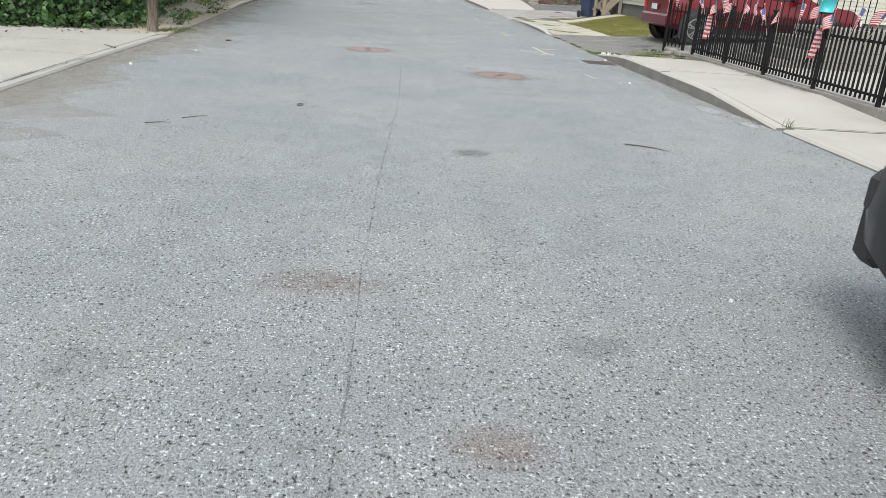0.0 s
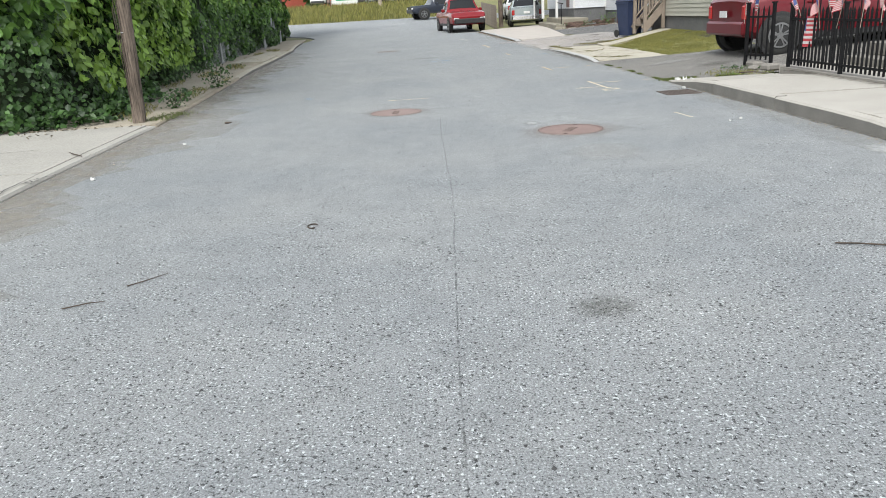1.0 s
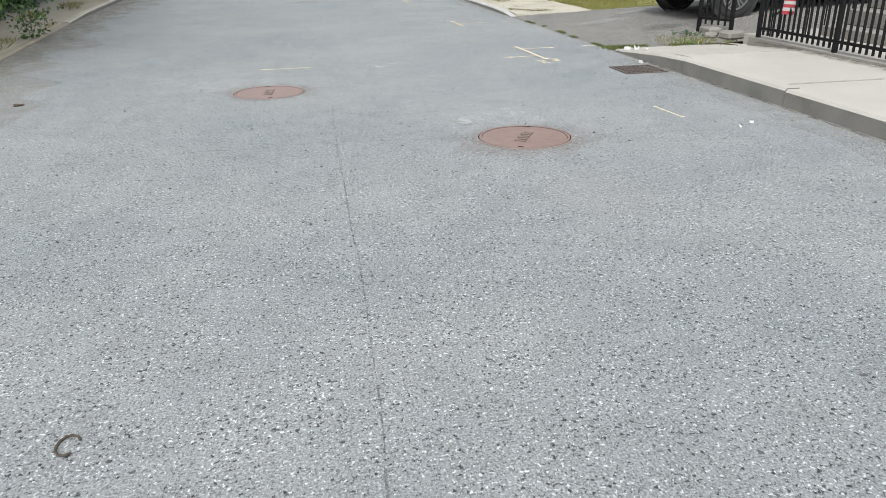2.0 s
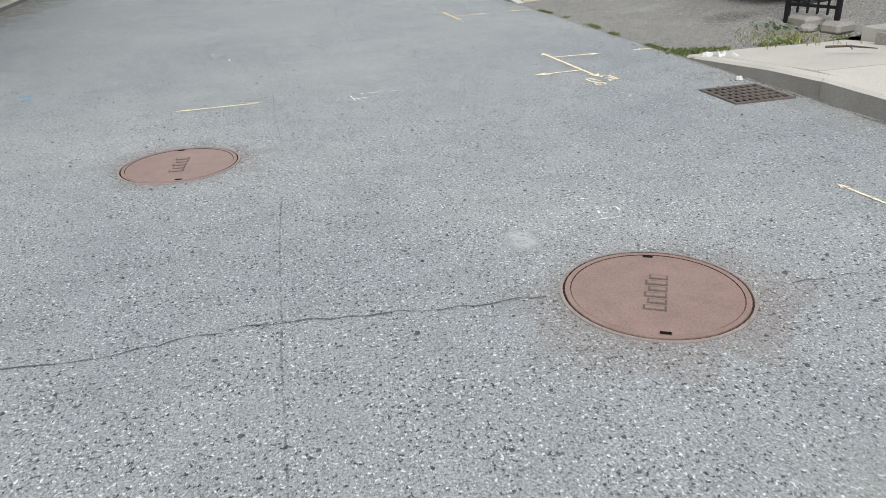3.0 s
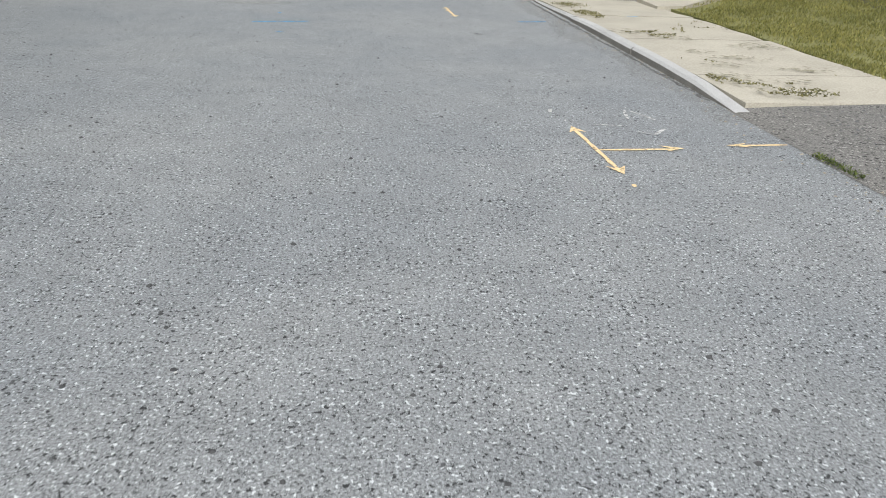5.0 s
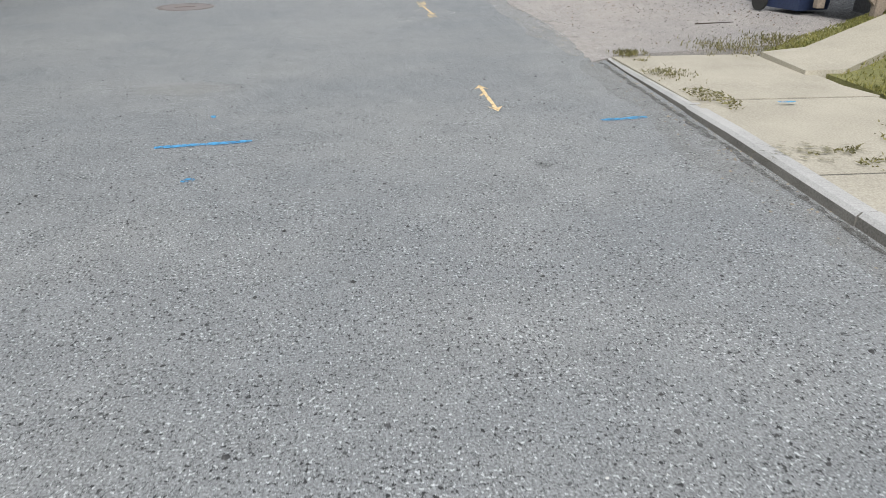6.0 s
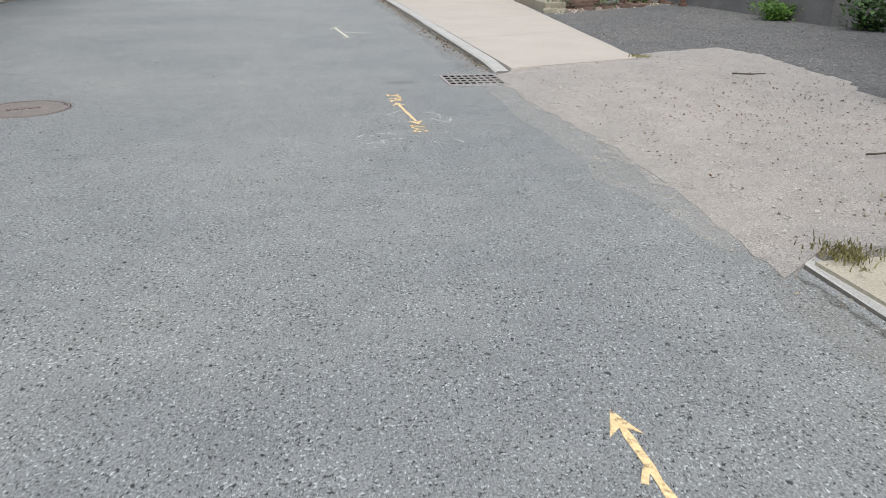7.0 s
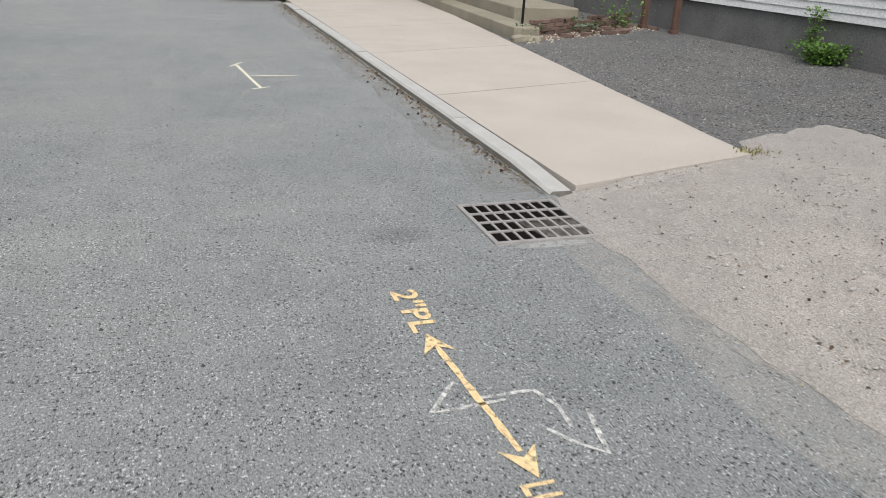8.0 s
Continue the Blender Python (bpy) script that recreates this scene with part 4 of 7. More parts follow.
def hedge():
    h = thing("hedge", "dense overgrown green hedge climbing a wire fence", "hedge")
    rng = np.random.default_rng(11)
    total = H_LEN[-1]
    # near-black sheet behind the leaves paints inner shade and stops see-through
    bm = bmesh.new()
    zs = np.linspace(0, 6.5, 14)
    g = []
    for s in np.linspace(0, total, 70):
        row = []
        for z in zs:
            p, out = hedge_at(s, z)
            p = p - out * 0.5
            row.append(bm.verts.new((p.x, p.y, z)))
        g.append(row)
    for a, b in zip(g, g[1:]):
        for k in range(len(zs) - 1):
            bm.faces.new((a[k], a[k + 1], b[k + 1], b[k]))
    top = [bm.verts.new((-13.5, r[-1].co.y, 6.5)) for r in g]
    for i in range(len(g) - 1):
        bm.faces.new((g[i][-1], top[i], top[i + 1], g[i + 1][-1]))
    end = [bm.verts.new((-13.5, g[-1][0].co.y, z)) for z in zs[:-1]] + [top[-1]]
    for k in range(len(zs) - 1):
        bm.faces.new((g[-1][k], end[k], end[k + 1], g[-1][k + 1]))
    part("inner_shade", bm, M_CORE, h, "dark backing sheet coloured as the hedge's inner shade")

    def crop(n, s0, s1, z0, z1, size, spread, material, name, seed, droop):
        s = rng.uniform(s0, s1, n)
        z = rng.uniform(z0, z1, n)
        deep = rng.uniform(0, 1, n) ** 1.6 * spread
        places, normals = np.zeros((n, 3)), np.zeros((n, 3))
        for i in range(n):
            p, out = hedge_at(s[i], z[i])
            p = p - out * deep[i]
            places[i], normals[i] = (p.x, p.y, z[i]), (out.x * 0.9, out.y * 0.9 - 0.2, 0.35)
        sz = size * rng.uniform(0.5, 1.25, n) * (1 + 0.015 * np.maximum(0, s - 20))
        return tagged(leaves(name, places, normals, sz, material, h, seed, droop=droop), kind="stuff")

    crop(9500, 1, 19, 1.0, 5.0, 0.16, 0.35, M_LEAF, "leaf", 1, 0.9)
    crop(1300, 2, 18, 1.4, 5.0, 0.32, 0.15, M_LEAF, "broad_leaf", 2, 1.2)
    crop(3000, 1, 22, 1.6, 5.0, 0.13, 0.12, M_LEAF_Y, "sunny_leaf", 8, 0.9)
    crop(1800, 22, total, 1.6, 6.4, 0.17, 0.12, M_LEAF_Y, "sunny_leaf", 9, 0.9)
    crop(10000, 19, total, 1.0, 6.6, 0.2, 0.5, M_LEAF, "leaf", 3, 0.7)
    crop(13000, 1, 22, 0.02, 1.5, 0.075, 0.35, M_LEAF_D, "ivy_leaf", 4, 0.6)
    crop(6000, 22, total, 0.02, 1.5, 0.13, 0.35, M_LEAF_D, "ivy_leaf", 5, 0.6)
    crop(4500, 14, total, 0.25, 1.7, 0.1, 0.06, M_LEAF, "fence_leaf", 14, 0.7)
    crop(4500, 9.3, 17, 0.4, 3.6, 0.13, -0.16, M_LEAF_Y, "sunny_leaf", 15, 0.9)
    n = 2400
    s = rng.uniform(3, 13, n)
    places = np.zeros((n, 3))
    for i in range(n):
        p, out = hedge_at(s[i], 0.2)
        p = p + out * (rng.uniform(-0.2, 0.35) + 0.12 * math.sin(s[i] * 2.3))
        places[i] = (p.x, p.y, 0.05 + abs(rng.normal(0, 0.13)))
    tagged(leaves("ground_leaf", places, np.tile((0.2, -0.4, 0.9), (n, 1)), 0.085 * rng.uniform(0.5, 1.4, n), M_LEAF_D, h, 7), kind="stuff")
    return h


hedge()


def wire_fence():
    """A run of posts, rail and mesh along the hedge's face."""
    f = thing("wire_fence", "rusty chain-link fence swallowed by ivy", "fence")
    line = []
    for s in np.arange(19.5, H_LEN[-1] - 2, 2.4):
        p, out = hedge_at(s, 0.7)
        p = p - out * 0.1
        line.append((p.x, p.y))
    for x, y in line:
        part("post", tubed([(x, y, 0), (x, y, 1.3)], 0.026, 8), M_GALV, f)
    part("top_rail", tubed([(x, y, 1.28) for x, y in line], 0.016, 6), M_GALV, f)
    bm = bmesh.new()
    for (xa, ya), (xb, yb) in zip(line, line[1:]):
        for k in range(20):
            u = k / 20
            for d in (0.45, -0.45):
                v = min(1, max(0, u + d))
                tube(bm, [(xa + (xb - xa) * u, ya + (yb - ya) * u, 0.03), (xa + (xb - xa) * v, ya + (yb - ya) * v, 1.26 * abs(v - u) / 0.45)], 0.0025, 3, False)
    tagged(part("wire_mesh", bm, M_GALV, f), kind="stuff")


wire_fence()


def utility_pole(x, y, height, r, lean, label, z=0.0, wood=None):
    p = thing("utility_pole", label, "utility pole", pose(x, y, z))
    bm = bmesh.new()
    pts = [(lean[0] * k, lean[1] * k, height * k - 0.1) for k in (0, 0.05, 0.15, 0.3, 0.5, 0.75, 1)]
    tube(bm, pts, [r * (1.06 - 0.35 * k) for k in (0, 0.05, 0.15, 0.3, 0.5, 0.75, 1)], 16)
    part("shaft", bm, wood or M_POLE, p, smooth=True)
    return p


pole = utility_pole(-3.81, 12.12, 8.5, 0.079, (0.34, 0.0), "weathered brown timber utility pole at the kerb", 0.04)
for k in range(11):
    a = 0.3 + 0.31 * k
    part("split", tubed([(0.079 * math.cos(a - 2.4), 0.079 * math.sin(a - 2.4), 0.2 + 0.2 * (k % 3)), (0.077 * math.cos(a - 2.35) - 0.02, 0.077 * math.sin(a - 2.35), 1.4 + 0.3 * (k % 3))], 0.005, 4), M_TWIG, pole)
part("tag", boxed(0.02, 0.06, -0.096, -0.072, 1.55, 1.75), M_GALV, pole, "small metal tag")
for z in (1.1, 1.62, 1.8, 2.05):
    part("staple", tubed([(0.0, -0.081, z), (0.03, -0.081, z)], 0.006, 4), M_GALV, pole)


def clump(name, x, y, z, n, spread, height, size, material, label, category, seed, blade=False):
    """A weed: stems' leaves or blades round a foot."""
    rng = np.random.default_rng(seed)
    t = thing(name, label, category, pose(x, y, z))
    if blade:
        p = np.stack([rng.normal(0, spread, n), rng.normal(0, spread, n), np.zeros(n)], 1)
        tagged(blades("blade", p, height, size, material, t, seed), kind="stuff")
    else:
        u = rng.uniform(0, 1, n)
        p = np.stack([rng.normal(0, spread, n) * (0.5 + u), rng.normal(0, spread, n) * (0.5 + u), u * height], 1)
        tagged(leaves("leaf", p, np.tile((0.1, -0.3, 0.8), (n, 1)), size * rng.uniform(0.5, 1.3, n), material, t, seed), kind="stuff")
        for k in range(4):
            part("stem", tubed([(0, 0, 0), (spread * math.cos(k * 1.7), spread * math.sin(k * 1.7), height * 0.9)], 0.004, 4), M_BARK, t)
    return t


clump("weed", -3.78, 13.6, 0.04, 150, 0.14, 0.22, 0.045, M_LEAF_D, "straggly green weed growing on the kerb", "weed", 21)
clump("weed", -3.9, 16.7, 0.04, 240, 0.16, 0.5, 0.05, M_LEAF_D, "tall straggly weed growing at the kerb", "weed", 22)
clump("weed", -4.0, 14.6, 0.04, 80, 0.15, 0.2, 0.06, M_LEAF_D, "low green weed on the soil verge", "weed", 23)
clump("weed", -3.62, 12.3, 0.03, 260, 0.12, 0.05, 0.004, M_EDGEGRASS, "yellowish grass tuft at the pole's foot", "weed", 24, True)
clump("weed", -3.52, 12.7, 0.03, 240, 0.12, 0.04, 0.004, M_EDGEGRASS, "yellowish grass along the kerb", "weed", 25, True)
clump("weed", 3.56, 6.79, 0.03, 20, 0.018, 0.1, 0.0025, M_EDGEGRASS, "small dry weed in the kerb joint", "weed", 26, True)
clump("weed", 3.62, 13.32, 0.012, 220, 0.1, 0.03, 0.005, M_EDGEGRASS, "grass tuft at the driveway's corner", "weed", 27, True)
clump("weed", 3.52, 13.5, 0.006, 220, 0.07, 0.025, 0.005, M_EDGEGRASS, "grass growing in the driveway edge", "weed", 28, True)
clump("weed", 4.55, 13.5, drive_z(4.55, 13.5), 380, 0.22, 0.045, 0.005, M_GRASS, "yellowed grass by the gate post", "weed", 29, True)
clump("weed", 3.7, 23.2, 0.05, 300, 0.07, 0.035, 0.004, M_MOSS, "grass tuft at the kerb's end", "weed", 30, True)
clump("weed", 3.72, 22.3, 0.065, 250, 0.1, 0.02, 0.005, M_MOSS, "grass in the kerb joint", "weed", 31, True)
clump("weed", 4.7, 23.4, 0.065, 500, 0.2, 0.03, 0.005, M_MOSS, "rough grass at the apron's edge", "weed", 32, True)
clump("weed", 5.3, 23.5, 0.085, 600, 0.2, 0.035, 0.005, M_MOSS, "rough grass at the apron's edge", "weed", 33, True)
clump("weed", 9.36, 32.5, 0.19, 1300, 0.15, 0.28, 0.045, M_LEAF, "bushy green weed against the foundation", "weed", 34)
clump("weed", 9.75, 30.7, 0.22, 420, 0.22, 0.45, 0.1, M_LEAF_D, "broad-leaved weeds beside the bin", "weed", 35)
clump("weed", 5.36, 29.02, 0.1, 90, 0.07, 0.03, 0.005, M_GRASS, "dry moss at the slab corner", "weed", 37, True)

clump("weed", 4.7, 13.75, drive_z(4.7, 13.75), 90, 0.12, 0.05, 0.03, M_LEAF_D, "low leafy weeds by the gate stones", "weed", 41)
clump("weed", 4.45, 13.38, drive_z(4.45, 13.38), 60, 0.08, 0.03, 0.025, M_LEAF, "low leafy weeds in the driveway joint", "weed", 42)

clump("weed", 9.34, 32.75, 0.2, 420, 0.05, 0.7, 0.04, M_LEAF, "tall thin green weed against the foundation", "weed", 43)
clump("weed", 6.45, 35.5, 0.12, 260, 0.1, 0.2, 0.04, M_LEAF_D, "green weeds at the broken step's end", "weed", 44)
clump("weed", 7.7, 36.05, 0.14, 160, 0.2, 0.25, 0.045, M_LEAF_D, "green weeds among the bricks", "weed", 45)
clump("weed", 8.75, 36.6, 0.18, 200, 0.2, 0.5, 0.05, M_LEAF, "leafy green weeds behind the bricks", "weed", 46)

# lawns and mossy joints
rng = np.random.default_rng(5)
n = 60000
y = rng.uniform(17.9, 24.2, n)
x = rng.uniform(4.95, 7.1, n)
keep = (y < 23.3 + (x - 5) * 0.5) & ~((y > 22.2 + (x - 5.1) * 0.65) & (y < 23.08 + (x - 5.25) * 0.62)) & (y > 17.8 + (x - 5) * 0.25) & (np.array([noise.noise(Vector((a * 1.5, b * 1.5, 2.2))) + 0.7 * noise.noise(Vector((a * 5, b * 5, 6.1))) for a, b in zip(x, y)]) > rng.normal(-0.2, 0.3, n))
pts = np.stack([x, y, np.array([lawn_z(a, b) for a, b in zip(x, y)])], 1)[keep]
tagged(blades("grass", pts, 0.028, 0.005, M_GRASS, None, 5), "short yellow-green patchy lawn grass", "grass", kind="stuff")
n = 9000
y = rng.uniform(17.75, 23.2, n)
x = 3.58 + np.abs(rng.normal(0, 0.5, n))
keep = np.array([noise.noise(Vector((a * 2.2, b * 1.6, 1.7))) + 0.5 * noise.noise(Vector((a * 7, b * 7, 4.7))) > 0.45 for a, b in zip(x, y)]) & (x < 4.9)
pts = np.stack([x, y, np.full(n, 0.07)], 1)[keep]
tagged(blades("moss", pts, 0.014, 0.008, M_MOSS, None, 6, 1.2), "dry moss and weeds in the cracked pavement", "moss", kind="stuff")
n = 2600
y = rng.uniform(13.0, 17.5, n)
x = 3.46 + rng.normal(0, 0.02, n) + 0.03 * np.sin(y * 2.1)
keep = (np.sin(y * 4.3) + np.sin(y * 9.1 + 1) > 0.5) | ((y < 13.9) & (y > 13.1))
pts = np.stack([x, y, np.full(n, 0.008)], 1)[keep]
tagged(blades("edge_grass", pts, 0.018, 0.005, M_EDGEGRASS, None, 16, 1.0), "short grass along the driveway's edge", "grass", kind="stuff")
n = 900
y = rng.uniform(0, 1, n)
x = 3.5 + 1.5 * y
pts = np.stack([x, 13.3 + rng.normal(0, 0.035, n), np.full(n, 0.035)], 1)[np.sin(x * 9) > -0.4]
tagged(blades("joint_grass", pts, 0.028, 0.005, M_EDGEGRASS, None, 17, 1.0), "short grass in the joint between pavement and driveway", "grass", kind="stuff")
n = 22000
y = rng.uniform(66, 82, n)
x = rng.uniform(-30, 6, n)
pts = np.stack([x, y, np.array([land(a, b) for a, b in zip(x, y)]) - 0.05], 1)
tagged(blades("tall_grass", pts, 0.5, 0.03, M_GRASS, None, 7, 0.25), "tall yellow-green grass on the bank", "grass", kind="stuff")
n = 5000
y = rng.uniform(12, 34, n)
x = np.array([left_kerb(v) for v in y]) - 0.16 - rng.uniform(0, 1.1, n)
keep = np.sin(x * 5 + y) * np.sin(y * 1.3) > 0.3
pts = np.stack([x, y, np.full(n, 0.035)], 1)[keep]
tagged(blades("verge_grass", pts, 0.07, 0.006, M_GRASS, None, 8, 0.8), "thin dry grass on the soil verge", "grass", kind="stuff")


def tree(x, y, z, height, crown_r, crown_z, label, seed, n=5000, leaf=0.3, trunk=0.25):
    """A tapered trunk with forking limbs and a crown of separate leaf clusters."""
    t = thing("tree", label, "tree", pose(x, y, z))
    rnd = random.Random(seed)
    rng = np.random.default_rng(seed)
    bm = bmesh.new()
    tube(bm, [(0, 0, -0.1), (0.05, 0, height * 0.3), (0.12, 0.05, height * 0.65), (0.1, 0, height * 0.95)], [trunk, trunk * 0.8, trunk * 0.45, 0.03], 9)
    part("trunk", bm, M_BARK, t, smooth=True)
    places, normals = [], []
    for k in range(34):
        a, u = rnd.uniform(0, 6.28), rnd.uniform(-1, 1)
        rr = crown_r * math.sqrt(1 - 0.75 * u * u) * rnd.uniform(0.45, 1.0)
        c = np.array([math.cos(a) * rr, math.sin(a) * rr, crown_z + u * (height - crown_z) * 0.95])
        if k < 12:
            part("limb", tubed([(0.05, 0, height * rnd.uniform(0.3, 0.6)), tuple(c * 0.6 + np.array([0, 0, height * 0.15])), tuple(c)], [trunk * 0.3, trunk * 0.18, 0.02], 5), M_BARK, t)
        m = n // 34
        d = rng.normal(0, 1, (m, 3))
        d /= np.linalg.norm(d, axis=1, keepdims=True)
        s = crown_r * rnd.uniform(0.25, 0.42)
        places.append(c + d * s * rng.uniform(0.5, 1, (m, 1)) * (1, 1, 0.8))
        normals.append(d + (0, 0, 0.4))
    p = np.concatenate(places)
    tagged(leaves("crown", p, np.concatenate(normals), leaf * rng.uniform(0.6, 1.3, len(p)), M_TREE, t, seed), kind="stuff")
    return t


# ---- black iron fence with little flags ----
FX, FZ = 4.92, 0.14


def picket_mesh(h, r=0.0115):
    bm = bmesh.new()
    box(bm, -r, r, -r * 0.6, r * 0.6, 0.06, h - 0.07)
    tip = [bm.verts.new(p) for p in ((-0.02, 0, h - 0.06), (0, -0.006, h - 0.075), (0.02, 0, h - 0.06), (0, 0.006, h - 0.075), (0, 0, h))]
    for i in range(4):
        bm.faces.new((tip[i], tip[(i + 1) % 4], tip[4]))
    return finish("picket", bm, M_RAILBLACK)


def iron_fence(points, label, height=0.82, posts=1.35):
    """Square posts, two rails and spear pickets along a line of x, y."""
    f = thing("iron_fence", label, "fence")
    me = picket_mesh(height)
    for a, b in zip(points, points[1:]):
        a, b = Vector((*a, FZ)), Vector((*b, FZ))
        length = (b - a).length
        way = (b - a) / length
        turn = math.degrees(math.atan2(way.y, way.x))
        m = Matrix.Translation(a) @ pose(0, 0, 0, 0, 0, turn)
        for z in (0.13, height - 0.16):
            bm = boxed(0, length, -0.012, 0.012, z - 0.014, z + 0.014, m=m)
            part("rail", bm, M_RAILBLACK, f)
        n = int(length / 0.085)
        for i in range(1, n):
            o = new("picket", me)
            o.parent, o.matrix_basis = f, m @ pose(length * i / n, 0, 0, 0, 0, 90)
        for i in range(max(1, round(length / posts)) + 1):
            u = length * i / max(1, round(length / posts))
            bm = box(bmesh.new(), -0.02, 0.02, -0.02, 0.02, -0.06, height + 0.03)
            box(bm, -0.03, 0.03, -0.03, 0.03, height + 0.03, height + 0.05)
            bmesh.ops.transform(bm, matrix=m @ pose(u, 0, 0), verts=bm.verts)
            part("post", bm, M_RAILBLACK, f)
    return f


iron_fence([(FX, 12.7), (FX, 1.2)], "black iron spear fence with small flags tied on")
iron_fence([(4.87, 13.93), (5.05, 13.48)], "short black iron gate leaf beside the driveway", 0.84, 2.0)
solid("fence_plinth", slabbed([(4.85, 1.0), (5.02, 1.0), (5.02, 12.78), (4.85, 12.78)], 0.0, 0.165), M_CONC_DARK, "low rough concrete plinth under the fence", "plinth", "structure")
for i, (x, y, w, d, h) in enumerate(((4.98, 13.85, 0.22, 0.32, 0.13), (5.05, 13.5, 0.26, 0.2, 0.11), (4.85, 13.64, 0.16, 0.14, 0.08))):
    solid("stone", boxed(-w / 2, w / 2, -d / 2, d / 2, 0, h, 0.03), M_CONC_DARK, "rough grey stone under the gate post", "stone", m=pose(x, y - 0.05, 0.05, 0, 0, 15 * i), group="stones under the gate")

# stair rail of the next house
f = thing("stair_railing", "black iron stair railing rising to the house", "railing")
part("handrail", tubed([(5.1, 12.75, 1.16), (5.75, 12.85, 1.5), (8.2, 12.95, 1.5)], 0.02, 6), M_RAILBLACK, f)
part("lower_rail", tubed([(5.1, 12.75, 0.38), (5.75, 12.85, 0.72), (8.2, 12.95, 0.72)], 0.014, 6), M_RAILBLACK, f)
for k in range(26):
    x = 5.1 + 0.118 * k
    top = 1.16 + min(1, (x - 5.1) / 0.65) * 0.34
    part("baluster", tubed([(x, 12.75 + 0.05 * min(1, x - 5.1) + 0.03 * max(0, x - 6), 0.15), (x, 12.75 + 0.05 * min(1, x - 5.1) + 0.03 * max(0, x - 6), top)], 0.009, 5), M_RAILBLACK, f)
s = thing("house_steps", "grey concrete entrance steps behind the railing", "steps")
for k in range(4):
    part("step", boxed(5.7 + 0.3 * k, 8.5, 11.5, 12.7, 0.1 + 0.17 * k, 0.17 * (k + 1) + 0.1, 0.01), M_CONC_DARK, s)

# a teal pot with yellowish leaves on an iron stand
f = thing("plant_stand", "slim black iron plant stand in the front yard", "stand", pose(6.17, 11.12, 0.16))
part("ring", tubed([(0.12 * math.cos(k * math.pi / 8), 0.12 * math.sin(k * math.pi / 8), 0.84) for k in range(17)], 0.008, 6), M_RAILBLACK, f)
part("plate", disc(bmesh.new(), 0, 0, 0.855, 0.125, 20, thick=0.012), M_RAILBLACK, f)
for k in range(3):
    c, d = math.cos(2.1 * k), math.sin(2.1 * k)
    part("leg", tubed([(0.16 * c, 0.16 * d, 0.004), (0.07 * c, 0.07 * d, 0.4), (0.12 * c, 0.12 * d, 0.84)], 0.008, 6), M_RAILBLACK, f)
f = thing("flower_pot", "teal glazed flower pot with yellowish green leaves", "flower pot", pose(6.17, 11.12, 1.016))
part("pot", tubed([(0, 0, 0.0), (0, 0, 0.1), (0, 0, 0.24)], [0.1, 0.115, 0.135], 24), M_TEAL, f, smooth=True)
part("rim", tubed([(0, 0, 0.24), (0, 0, 0.255), (0, 0, 0.275)], [0.142, 0.148, 0.144], 24), M_TEAL, f, smooth=True)
rng = np.random.default_rng(64)
p = np.stack([rng.normal(-0.03, 0.1, 90), rng.normal(0, 0.09, 90), 0.28 + np.abs(rng.normal(0.05, 0.07, 90))], 1)
tagged(leaves("leaf", p, np.tile((-0.3, -0.4, 0.8), (90, 1)), 0.075 * rng.uniform(0.5, 1.3, 90), M_LEAF, f, 64), kind="stuff")
for k in range(6):
    part("stem", tubed([(0, 0, 0.27), (0.1 * math.cos(k * 1.1), 0.1 * math.sin(k * 1.1), 0.4)], 0.004, 4), M_BARK, f)


def flag(x, y, z, w, h, turn, tilt, seed, stick=True):
    """A small striped flag on a stick, or hanging from the fence."""
    t = thing("small_flag", "small striped red, white and blue flag tied to the fence" if stick else "larger striped flag hanging limp on the fence", "flag", pose(x, y, z, 0, tilt, turn), "flags on the fence")
    rnd = random.Random(seed)
    bm = bmesh.new()
    cols, a, b = 8, rnd.uniform(0, 6), rnd.uniform(3, 6)
    vs = {}
    for i in range(cols + 1):
        for j in range(14):
            u, v = i / cols, j / 13
            droop = 0.35 * h * u * u if stick else 0.06 * h * math.sin(3 * v + a)
            vs[i, j] = bm.verts.new((w * u * (1 if stick else 1 - 0.25 * v), 0.05 * math.sin(b * u + a + 2 * v) * (0.3 + u) * min(1, h * 4), (0.98 - v) * h - droop))
    for i in range(cols):
        for j in range(13):
            q = bm.faces.new((vs[i, j], vs[i + 1, j], vs[i + 1, j + 1], vs[i, j + 1]))
            q.material_index = 2 if (i < 3 and j < 7) else j % 2
    cloth = part("cloth", bm, M_FLAGRED, t)
    cloth.data.materials.append(M_FLAGWHITE)
    cloth.data.materials.append(M_FLAGBLUE)
    if stick:
        part("stick", tubed([(0, 0, -0.22), (0, 0, h + 0.04)], 0.004, 5), M_WOOD, t)
        part("finial", tubed([(0, 0, h + 0.04), (0, 0, h + 0.06)], [0.007, 0.002], 5), M_YELLOW, t)
    return t


rnd = random.Random(17)
for k, y in enumerate((12.5, 12.0, 11.75, 11.5, 11.05, 10.7, 10.35, 10.0, 9.5, 9.1, 8.75, 8.3, 7.9, 7.3, 6.7, 6.1, 5.2, 4.4, 3.6)):
    flag(FX - 0.02, y, FZ + 0.78 + rnd.uniform(-0.05, 0.06), 0.1, 0.165, 60 + rnd.uniform(-50, 70), rnd.uniform(-28, 28), k)
for k, (y, z) in enumerate(((12.25, 0.46), (9.05, 0.5), (6.3, 0.48))):
    flag(FX - 0.05, y, z, 0.14, 0.4, -80, 4, 50 + k, False)
flag(4.86, 14.0, FZ + 0.8, 0.2, 0.3, 50, 12, 61)
flag(4.95, 13.8, FZ + 0.75, 0.16, 0.26, 80, -14, 62)
